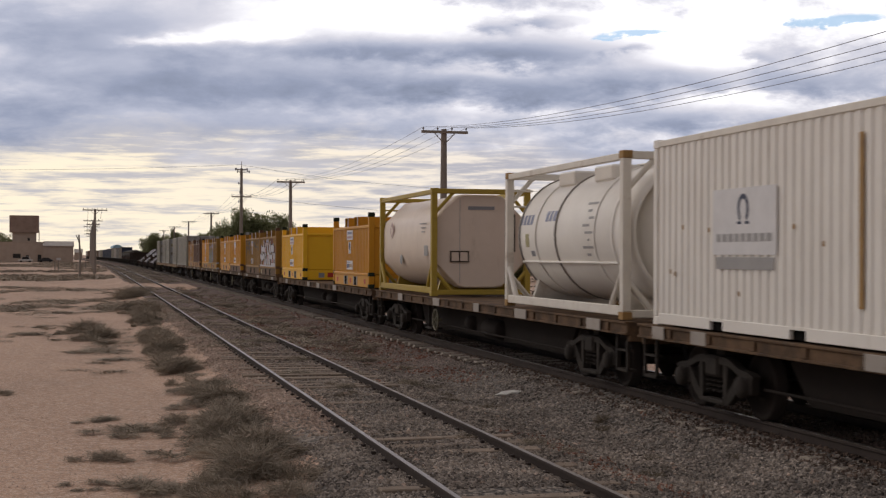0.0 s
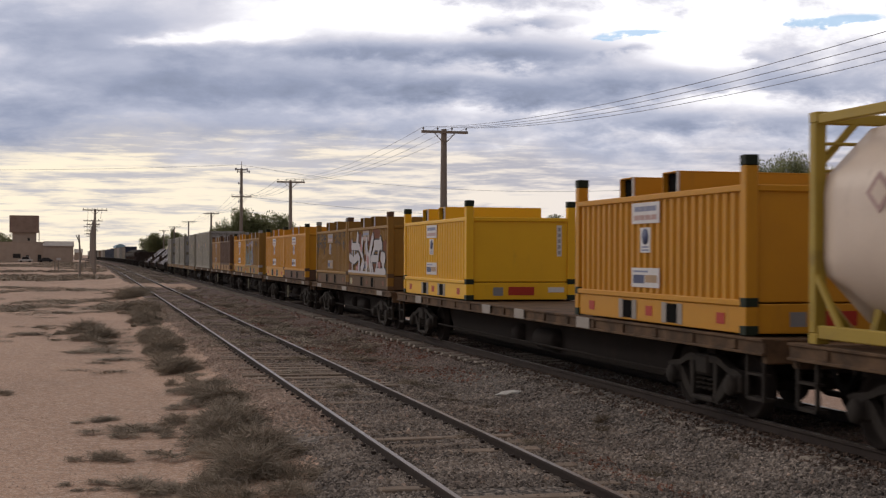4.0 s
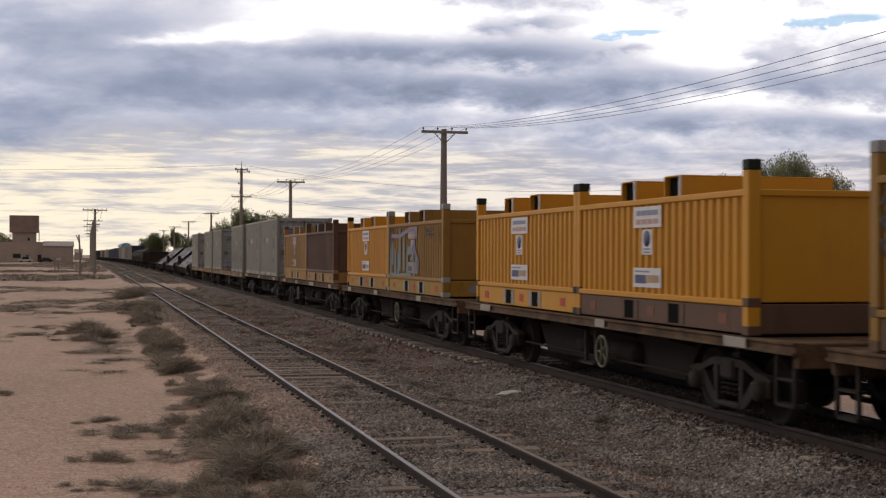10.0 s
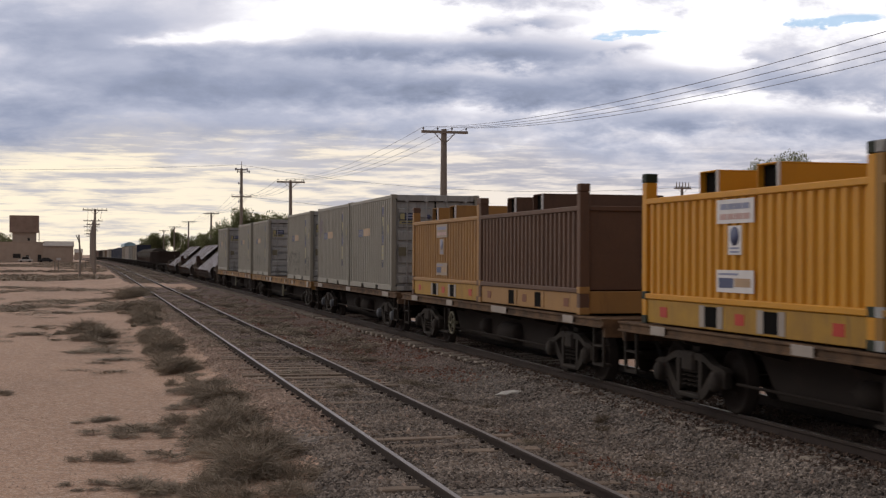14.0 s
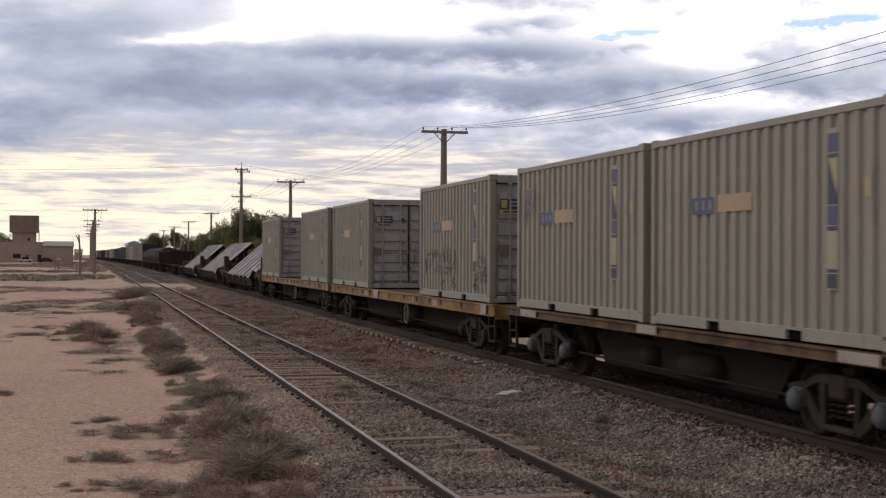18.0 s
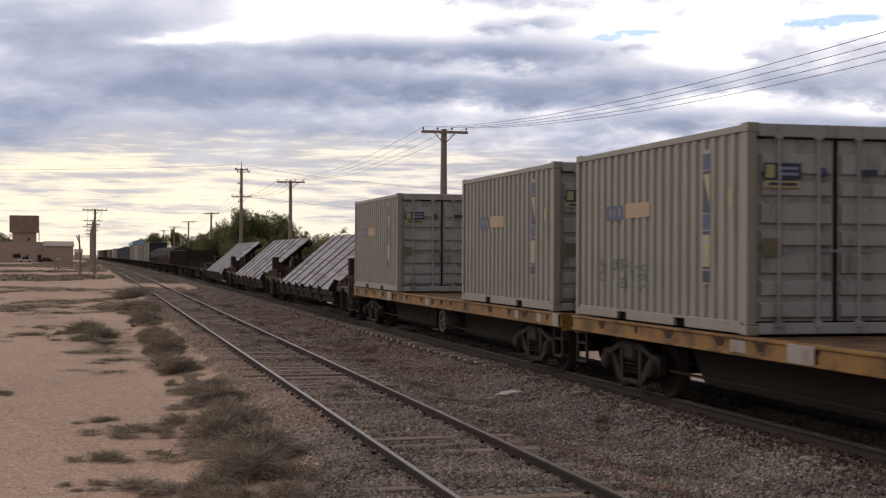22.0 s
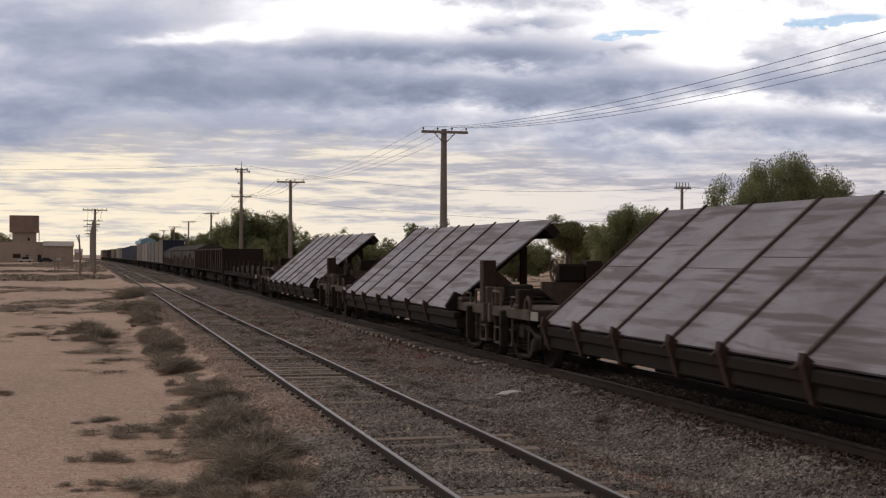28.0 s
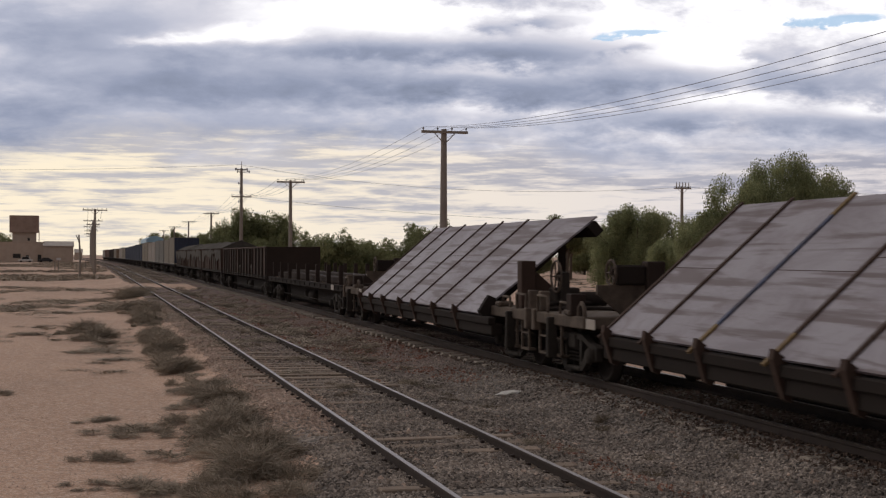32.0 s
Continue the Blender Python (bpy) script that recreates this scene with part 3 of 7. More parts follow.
XG = [-v for v in spaced(0.0, 2600.0, 0.25, 1.09)][::-1][:-1] + [i * 0.25 for i in range(0, 60)] + [15 + v for v in spaced(0.0, 2600.0, 0.4, 1.1)]
YG = [-v for v in spaced(0.0, 300.0, 1.5, 1.3)][::-1][:-1] + [i * 0.4 for i in range(0, 150)] + [60 + v for v in spaced(0.0, 4200.0, 0.6, 1.05)]
tagged(grid_sheet("ground", XG, YG, SAND), "flat pink-brown sandy ground with sparse dry scrub", "ground", kind="structure")
YB = [-30 + v for v in spaced(0.0, 36.0, 2.0, 1.0)] + [i * 0.3 for i in range(21, 180)] + [54 + v for v in spaced(0.0, 1500.0, 0.5, 1.06)]
tagged(grid_sheet("ballast_bed", [1.2 + 0.25 * i for i in range(42)], YB, BALLAST, bed_lift), "grey and reddish crushed-stone ballast under the tracks", "ballast", kind="structure")


# ---- tracks ----
def rail_profile():
    return [(-0.07, -0.153), (0.07, -0.153), (0.07, -0.143), (0.012, -0.125), (0.010, -0.045), (0.035, -0.034), (0.035, -0.008), (0.026, 0.0), (-0.026, 0.0), (-0.035, -0.008), (-0.035, -0.034), (-0.010, -0.045), (-0.012, -0.125), (-0.07, -0.143)]


def rail(x, z, y0, y1):
    t = thing("rail", "long steel rail with a worn bright head and rusty web", "rail", "rails of the two tracks", pose(x, 0, z))
    t["kind"] = "structure"
    ys = [y0] + [i * 10.0 for i in range(0, 100)] + [1000.0 + 50 * i for i in range(0, int((y1 - 1000) / 50) + 1)]

    def sweep(outline):
        n = len(outline)
        vs = [(px + bend(y), y, pz) for y in ys for px, pz in outline]
        fs = [(i * n + j, i * n + (j + 1) % n, (i + 1) * n + (j + 1) % n, (i + 1) * n + j) for i in range(len(ys) - 1) for j in range(n)]
        return Mesh().add(vs, fs + [tuple(range(n)), tuple(range((len(ys) - 1) * n, len(ys) * n))[::-1]])

    part("web", sweep(rail_profile()), RUSTRAIL, t)
    part("running_head", sweep([(-0.027, 0.0), (0.027, 0.0), (0.027, 0.0035), (-0.027, 0.0035)]), STEEL, t, "bright worn running surface")


for dx in (-0.7535, 0.7535):
    rail(XC + dx, ZR, -40, 1500)
    rail(XS + dx, 0.0, -40, 1500)


def sleepers(name, label, x, z, length, mat, y0, count, step, bury):
    t = thing(name, label, "railway track")
    t["kind"] = "structure"
    me = Mesh().box(-length / 2, length / 2, -0.115, 0.115, -0.13, 0.0, 0.012).data("sleeper", mat)
    rng = random.Random(5)
    for i in range(count):
        y = y0 + i * step
        part("sleeper", me, mat, t, at=pose(x + bend(y) + rng.uniform(-0.03, 0.03), y + rng.uniform(-0.04, 0.04), z + rng.uniform(-0.012, 0.012) - bury(y), rng.uniform(-2, 2), rng.uniform(-0.4, 0.4), rng.uniform(-1.5, 1.5)))
    far = Mesh()
    for i in range(count, count + 500):
        o = bend(y0 + i * step)
        far.box(x + o - length / 2, x + o + length / 2, y0 + i * step - 0.115, y0 + i * step + 0.115, z - 0.13, z)
    tagged(part("far_sleepers", far, mat, t), kind="stuff")


def siding_bury(y):
    if y < 15.0:
        return 0.004
    sunk = 0.5 + 0.5 * math.sin(y * 12.9)
    if y > 33:
        return 0.028 + 0.02 * sunk
    return 0.03 if y < 19.5 and int(y * 7) % 3 == 0 else 0.022 * sunk


sleepers("siding_sleepers", "worn grey timber sleepers of the siding, half buried", XS, -0.092, 2.5, TIMBER, 7.6, 170, 0.62, siding_bury)
sleepers("main_line_sleepers", "pale concrete sleepers of the main line", XC, ZR - 0.158, 2.5, CONCRETE, 7.4, 220, 0.68, lambda y: 0.016 if y < 26 else 0.0)


def clips(name, x, z, y0, count, step):
    t = thing(name, "rusty rail fastenings on the sleepers", "rail fastenings")
    t["kind"] = "structure"
    m = Mesh()
    for i in range(count):
        for sx in (-1, 1):
            y = y0 + i * step
            o = x + bend(y)
            m.box(o + sx * 0.05, o + sx * 0.1, y - 0.03, y + 0.03, z - 0.02, z + 0.018)
    tagged(part("rail_clip", m, RUSTRAIL, t), kind="stuff")


for dx in (-0.7535, 0.7535):
    clips("siding_fastenings", XS + dx, -0.092, 7.6, 90, 0.62)
    clips("main_fastenings", XC + dx, ZR - 0.155, 7.4, 90, 0.68)


# ---- loose stones ----
def stones(name, label, mat, count, x0, x1, y0, y1, size, seed, keep=None):
    """Crushed stones lying on the ground, as one heap."""
    rng = np.random.default_rng(seed)
    t = rng.random(count)
    ys = 1.0 / (1.0 / y0 + t * (1.0 / y1 - 1.0 / y0))
    xs = x0 + rng.random(count) * (x1 - x0) + np.array([bend(y) for y in ys])
    base = np.array([(1, 0, 0), (-1, 0, 0), (0, 1, 0), (0, -1, 0), (0, 0, 1), (0, 0, -1)], float)
    tri = np.array([(0, 2, 4), (2, 1, 4), (1, 3, 4), (3, 0, 4), (2, 0, 5), (1, 2, 5), (3, 1, 5), (0, 3, 5)])
    verts, faces = [], []
    n = 0
    for x, y in zip(xs, ys):
        if keep and not keep(x, y, rng):
            continue
        s = size * (0.55 + 0.9 * rng.random()) * np.array([1.0, 0.75, 0.6])
        p = base * s + rng.normal(0, size * 0.22, (6, 3))
        a, b = rng.random(2) * 6.283
        ca, sa, cb, sb = math.cos(a), math.sin(a), math.cos(b), math.sin(b)
        p = p @ np.array([(ca, sa, 0), (-sa, ca, 0), (0, 0, 1)]) @ np.array([(1, 0, 0), (0, cb, sb), (0, -sb, cb)])
        z = terrain(x, y) + (bed_lift(x, y) if 1.2 < x - bend(y) < 11.4 else 0.0) + size * 0.12
        verts.append(p + (x, y, z))
        faces.append(tri + 6 * n)
        n += 1
    me = raw(name, np.concatenate(verts).tolist(), np.concatenate(faces).tolist(), mat)
    return tagged(new(name, me), label, "ballast stones", kind="stuff")


def in_bed(x, y, rng):
    if x < 3.15 + 0.25 * math.sin(y * 1.7) and y > 17 and rng.random() < 0.85:
        return False
    return bed_lift(x, y) > -0.02 and not (y > 27 and rng.random() < 0.5 and x > 5)


stones("ballast_stones", "loose dark grey crushed ballast stones", STONE, 74000, 2.0, 7.75, 9.0, 46, 0.025, 3, in_bed)
stones("track_stones", "dark brown ballast between the rails", TRACKSTONE, 16000, 7.5, 9.9, 10.0, 60, 0.03, 13)
stones("red_ballast_stones", "loose reddish-brown crushed ballast stones", REDSTONE, 15000, 4.9, 7.7, 12, 80, 0.03, 4, lambda x, y, rng: noise.noise((x * 0.8, y * 0.3, 2.0)) + (0.45 if y > 30 else -0.2 if y > 17 else -0.32) > rng.random() * 0.6)
stones("pale_gravel", "pale pink gravel beside the siding", PALESTONE, 26000, 1.9, 3.6, 17.5, 70, 0.028, 6, lambda x, y, rng: rng.random() < min(1, (y - 17) / 5) * (1 - abs(x - 2.75) * 0.8))
stones("sand_pebbles", "scattered pebbles on the sand", PALESTONE, 9000, -7, 2.3, 11, 45, 0.009, 8)
stones("litter_stones", "scattered pale quartz stones on the ballast", PALESTONE, 420, 2.6, 8.0, 9.5, 40, 0.035, 11)


# ---- train ----
MOVING = []          # (thing, place along the train, height)
WHEELS = []


def on_train(ob, u, z=0.0):
    MOVING.append((ob, u, z))
    ob.matrix_basis = pose(XC, u, ZR + z)
    return ob


def corrugated(along0, along1, z0, z1, x, depth, pitch, axis="y", thick=0.02):
    """A pressed sheet wall; the ribs run upright. x: the outer face; depth goes inward with its sign."""
    n = max(1, round((along1 - along0) / pitch))
    p = (along1 - along0) / n
    line = []
    for i in range(n):
        a = along0 + i * p
        line += [(a, 0), (a + 0.38 * p, 0), (a + 0.5 * p, depth), (a + 0.88 * p, depth)]
    line.append((along1, 0))
    sgn = 1 if depth > 0 else -1
    vs = []
    for zz in (z0, z1):
        for off in (0, thick * sgn):
            for a, d in line:
                vs.append((x + d + off, a, zz) if axis == "y" else (a, x + d + off, zz))
    k = len(line)
    fs = []
    for i in range(k - 1):
        fs += [(i, i + 1, 2 * k + i + 1, 2 * k + i), (k + i + 1, k + i, 3 * k + i, 3 * k + i + 1), (2 * k + i, 2 * k + i + 1, 3 * k + i + 1, 3 * k + i), (i + 1, i, k + i, k + i + 1)]
    return Mesh().add(vs, fs)


def castings(t, hl, h, mat, w=1.219):
    for sx in (-1, 1):
        for sy in (-1, 1):
            for z in (0.0, h - 0.118):
                c = Mesh().box(-0.082, 0.082, -0.089, 0.089, 0, 0.118, 0.008)
                part("corner_casting", c, mat, t, at=pose(sx * (w - 0.08), sy * (hl - 0.087), z))


def sticker(t, y, z, w, h, mat=STICKER, x=-1.2125, name="sticker", label=""):
    return part(name, Mesh().box(x - 0.004, x + 0.004, y - w / 2, y + w / 2, z - h / 2, z + h / 2), mat, t, label)


def printed(t, y, z, w, h, x=-1.2125, mat=BLUEINK, lines=2, old=False):
    s = sticker(t, y, z, w, h, OLDSTICK if old else STICKER, x, "sticker", "stained old sticker" if old else "white printed sticker")
    if lines == 1:
        part("print", Mesh().box(x - 0.008, x, y + 0.03 * w, y + 0.43 * w, z - 0.3 * h, z + 0.14 * h), mat, s)
        part("print", Mesh().box(x - 0.008, x, y - 0.43 * w, y, z - 0.24 * h, z + 0.14 * h), ORANGEINK, s)
        part("print", Mesh().box(x - 0.008, x, y - 0.1 * w, y + 0.43 * w, z + 0.27 * h, z + 0.36 * h), FADEBLUE, s)
    else:
        for zz, m2, left in ((0.2, FADEBLUE, 0.4), (-0.22, PINKINK, 0.42)):
            for k in range(4):
                c = y + w * left * (0.75 - 0.5 * k)
                part("print", Mesh().box(x - 0.008, x, c - 0.09 * w, c + 0.09 * w, z + h * (zz - 0.12), z + h * (zz + 0.12)), m2, s)


def box_container(name, label, u, mat, door_mat, h=2.591, doors_near=True, L=6.058, pitch=0.278, rib=0.036, rail_mat=None):
    t = thing(name, label, "container", "box containers on the train")
    hl, w = L / 2, 1.219
    for sx in (-1, 1):
        part("side_wall", corrugated(-hl + 0.1, hl - 0.1, 0.16, h - 0.1, sx * (w - 0.012), -sx * rib, pitch), mat, t)
        part("top_rail", Mesh().box(min(sx * w, sx * (w - 0.07)), max(sx * w, sx * (w - 0.07)), -hl + 0.17, hl - 0.17, h - 0.11, h - 0.02, 0.01), rail_mat or mat, t)
        sill = Mesh()
        x0, x1 = sorted((sx * (w - 0.005), sx * (w - 0.06)))
        for ya, yb in ((-hl + 0.17, -1.22), (-0.86, 0.86), (1.22, hl - 0.17)):
            sill.box(x0, x1, ya, yb, 0.015, 0.165, 0.008)
        sill.box(x0, x1, -1.22, -0.86, 0.13, 0.165).box(x0, x1, 0.86, 1.22, 0.13, 0.165)
        part("bottom_rail", sill, mat, t)
        for yc in (-1.04, 1.04):
            # black sheet behind the sill gap stands for the shade in the pocket
            part("fork_pocket_shade", Mesh().box(*sorted((sx * (w - 0.09), sx * (w - 0.062))), yc - 0.18, yc + 0.18, 0.015, 0.13), BLACK, t)
        for sy in (-1, 1):
            part("corner_post", Mesh().box(*sorted((sx * w, sx * (w - 0.13))), *sorted((sy * hl, sy * (hl - 0.12))), 0.118, h - 0.118, 0.012), mat, t)
    part("roof", corrugated(-hl + 0.1, hl - 0.1, -w + 0.07, w - 0.07, h - 0.03, -0.02, 0.3), mat, t).matrix_basis = Matrix(((0, 0, 1, 0), (0, 1, 0, 0), (1, 0, 0, 0), (0, 0, 0, 1)))
    part("floor_pan", Mesh().box(-w + 0.08, w - 0.08, -hl + 0.1, hl - 0.1, 0.1, 0.155), UNDER, t)
    d = -1 if doors_near else 1
    part("end_wall", corrugated(-w + 0.12, w - 0.12, 0.14, h - 0.12, -d * (hl - 0.03), d * 0.045, 0.25, "x"), mat, t)
    part("end_sill", Mesh().box(-w + 0.16, w - 0.16, *sorted((-d * (hl - 0.005), -d * (hl - 0.06))), 0.01, 0.15, 0.01), mat, t)
    part("end_header", Mesh().box(-w + 0.16, w - 0.16, *sorted((-d * (hl - 0.005), -d * (hl - 0.06))), h - 0.13, h - 0.01, 0.01), mat, t)
    part("door_sill", Mesh().box(-w + 0.16, w - 0.16, *sorted((d * (hl - 0.005), d * (hl - 0.1))), 0.01, 0.15, 0.01), door_mat, t)
    part("door_header", Mesh().box(-w + 0.16, w - 0.16, *sorted((d * (hl - 0.005), d * (hl - 0.1))), h - 0.17, h - 0.01, 0.01), door_mat, t)
    for sx in (-1, 1):
        x0, x1 = sorted((sx * 0.012, sx * (w - 0.14)))
        y = d * (hl - 0.045)
        leaf = Mesh().box(x0, x1, *sorted((y - d * 0.025, y - d * 0.06)), 0.16, h - 0.18, 0.01)
        dr = part("door", leaf, door_mat, t)
        zz = 0.2
        while zz < h - 0.4:
            hh = 0.27 if int(zz * 10) % 2 else 0.2
            part("pressed_panel", Mesh().prism([(d * (hl - 0.071), zz), (d * (hl - 0.022), zz + 0.025), (d * (hl - 0.022), zz + hh - 0.025), (d * (hl - 0.071), zz + hh)], "x", x0 + 0.06, x1 - 0.06), door_mat, dr)
            zz += hh + 0.07
        part("gasket", Mesh().box(*sorted((sx * 0.002, sx * 0.011)), *sorted((d * (hl - 0.03), d * (hl - 0.06))), 0.16, h - 0.18).box(x0, x1, *sorted((d * (hl - 0.03), d * (hl - 0.06))), h - 0.19, h - 0.172).box(x0, x1, *sorted((d * (hl - 0.03), d * (hl - 0.06))), 0.152, 0.168), BLACK, dr)
        for fx in (0.27, 0.77):
            xx = x0 + (x1 - x0) * fx
            rod = part("locking_bar", Mesh().tube([(xx, d * (hl - 0.0), 0.05), (xx, d * (hl - 0.0), h - 0.06)], 0.02, n=8), door_mat, dr)
            for kz in (0.09, h - 0.2):
                part("bar_keeper", Mesh().box(xx - 0.05, xx + 0.05, *sorted((d * (hl + 0.02), d * (hl - 0.04))), kz, kz + 0.08, 0.01), door_mat, rod)
            part("bar_handle", Mesh().box(xx, xx + sx * 0.001 + 0.3, *sorted((d * (hl + 0.03), d * (hl + 0.015))), 1.02, 1.05), GREYINK, rod)
    castings(t, hl, h, mat)
    return on_train(t, u, 1.087)


def concentrate_bin(name, label, u, mat, base_mat, h0=0.40, h1=1.78, hp=2.14, cap=CAP, clean=True, L=6.058):
    """An open-topped ore bin: skid base, ribbed walls, tall capped corner posts, a lid with two fork sleeves."""
    t = thing(name, label, "ore container", "ore containers on the train")
    old = mat in (BROWN, TAN, OCHRE)              # worn bins keep only stained stickers
    hl, w = L / 2, 1.219
    for sx in (-1, 1):
        part("side_wall", corrugated(-hl + 0.12, hl - 0.12, h0, h1 - 0.06, sx * (w - 0.012), -sx * 0.04, 0.235), mat, t)
        part("top_rail", Mesh().box(*sorted((sx * (w + 0.012), sx * (w - 0.09))), -hl + 0.13, hl - 0.13, h1 - 0.085, h1, 0.012), mat, t)
        part("lower_rail", Mesh().box(*sorted((sx * (w + 0.016), sx * (w - 0.07))), -hl + 0.13, hl - 0.13, h0 - 0.05, h0 + 0.03, 0.012), mat, t)
        skirt = part("skid_beam", Mesh().box(*sorted((sx * (w - 0.015), sx * (w - 0.12))), -hl + 0.13, hl - 0.13, 0.015, h0 - 0.05, 0.01), base_mat, t)
        for yc in (-0.8, 0.8):
            e = sx * (w - 0.013)
            for q in (-0.26, 0.26):
                part("fork_pocket_edge", Mesh().box(*sorted((e, e + sx * 0.008)), yc + q - 0.08, yc + q + 0.08, 0.04, h0 - 0.08), PALE if clean else base_mat, skirt, "white painted edge of a fork pocket" if clean else "")
            # flat black plate on the beam, painting the pocket's inner shade
            part("fork_pocket_shade", Mesh().box(*sorted((e, e + sx * 0.004)), yc - 0.18, yc + 0.18, 0.05, h0 - 0.09), BLACK, skirt)
        for yc, ww in ((-2.3, 0.24), (0.0, 0.24), (2.3, 0.24)):
            part("reflector", Mesh().box(*sorted((sx * (w - 0.013), sx * (w - 0.008))), yc - ww / 2, yc + ww / 2, 0.11, 0.25), REDREF if clean else FADERED, skirt)
        for sy in (-1, 1):
            p = part("corner_post", Mesh().box(*sorted((sx * (w + 0.01), sx * (w - 0.16))), *sorted((sy * hl, sy * (hl - 0.16))), 0.0, hp - 0.13, 0.012), mat, t)
            part("post_cap", Mesh().box(*sorted((sx * (w + 0.014), sx * (w - 0.165))), *sorted((sy * (hl + 0.004), sy * (hl - 0.165))), hp - 0.13, hp, 0.012), cap, p, "dark painted cap")
            for q0, q1 in ((0.0, 0.12), (h0 - 0.06, h0 + 0.06)):
                part("corner_casting", Mesh().box(*sorted((sx * (w + 0.013), sx * (w - 0.165))), *sorted((sy * (hl + 0.004), sy * (hl - 0.165))), q0, q1, 0.008), cap if clean else base_mat, p)
    for sy in (-1, 1):
        part("end_wall", Mesh().box(-w + 0.16, w - 0.16, *sorted((sy * (hl - 0.05), sy * (hl - 0.1))), h0, h1 - 0.06, 0.01), mat, t)
        part("end_rail", Mesh().box(-w + 0.16, w - 0.16, *sorted((sy * (hl - 0.01), sy * (hl - 0.11))), h1 - 0.085, h1, 0.012), mat, t)
        sk = part("end_skid", Mesh().box(-w + 0.16, w - 0.16, *sorted((sy * (hl - 0.03), sy * (hl - 0.13))), 0.015, h0 - 0.02, 0.01), base_mat, t)
        if clean:
            e = sy * (hl - 0.028)
            part("reflector", Mesh().box(-0.28, 0.3, *sorted((e, e + sy * 0.005)), 0.11, 0.29), REDREF, sk, "red reflective strip")
            part("plain_panel", Mesh().box(0.62, 0.98, *sorted((e, e + sy * 0.005)), 0.17, 0.28), STICKER, sk)
            if sy < 0:
                strip = part("end_strip", Mesh().box(0.82, 0.93, -hl + 0.046, -hl + 0.05, 0.95, 1.62), STICKER, t, "upright white strip")
                for k in range(5):
                    part("print", Mesh().box(0.845, 0.905, -hl + 0.043, -hl + 0.046, 0.99 + 0.125 * k, 1.07 + 0.125 * k), FADEINK, strip)
            part("maker_plate", Mesh().box(-0.62, -0.4, *sorted((e, e + sy * 0.005)), 0.1, 0.28), GREYINK, sk)
    part("lid", Mesh().box(-w + 0.1, w - 0.1, -hl + 0.17, hl - 0.17, h1 - 0.05, h1 - 0.01), mat, t)
    for yc in (-0.62, 0.98):
        o = yc
        z0, z1 = h1 - 0.01, hp - 0.09
        tube = Mesh().box(-w + 0.06, w - 0.06, o - 0.27, o - 0.25, z0, z1).box(-w + 0.06, w - 0.06, o + 0.25, o + 0.27, z0, z1)
        tube.box(-w + 0.06, w - 0.06, o - 0.27, o + 0.27, z1, z1 + 0.02, 0.006)
        sl = part("fork_sleeve", tube, mat, t)
        # black block fills the hollow sleeve, as the shade inside it
        part("sleeve_shade_block", Mesh().box(-w + 0.14, w - 0.14, o - 0.245, o + 0.245, z0 + 0.01, z1 - 0.005), BLACK, sl)
        part("sleeve_rim", Mesh().box(-w + 0.045, -w + 0.075, o - 0.282, o - 0.248, z0, z1 + 0.02), STICKER, sl, "white painted rim")
    if mat is not BROWN:
        printed(t, 0.12, h1 - 0.26, 1.0, 0.3, old=old)
    if clean or mat in (OCHRE, ORANGE):
        zm = (h0 + h1) / 2 + 0.07
        badge = sticker(t, 0.12, zm, 0.36, 0.36, OLDSTICK if old else STICKER)
        part("emblem", Mesh().lathe([(-1.2195, 0.0), (-1.2195, 0.12), (-1.2165, 0.12)], (0, 0.12, zm + 0.05), "x", 16), FADEBLUE if old else BLUEINK, badge, "blue round emblem")
        for q in (-0.10, -0.145):
            part("print", Mesh().box(-1.2195, -1.2165, 0.0, 0.24, zm + q - 0.012, zm + q + 0.012), FADEBLUE, badge)
    if mat is not BROWN:
        printed(t, 0.12, h0 + 0.25, 1.0, 0.28, lines=1, old=old)
    return on_train(t, u, 1.087)


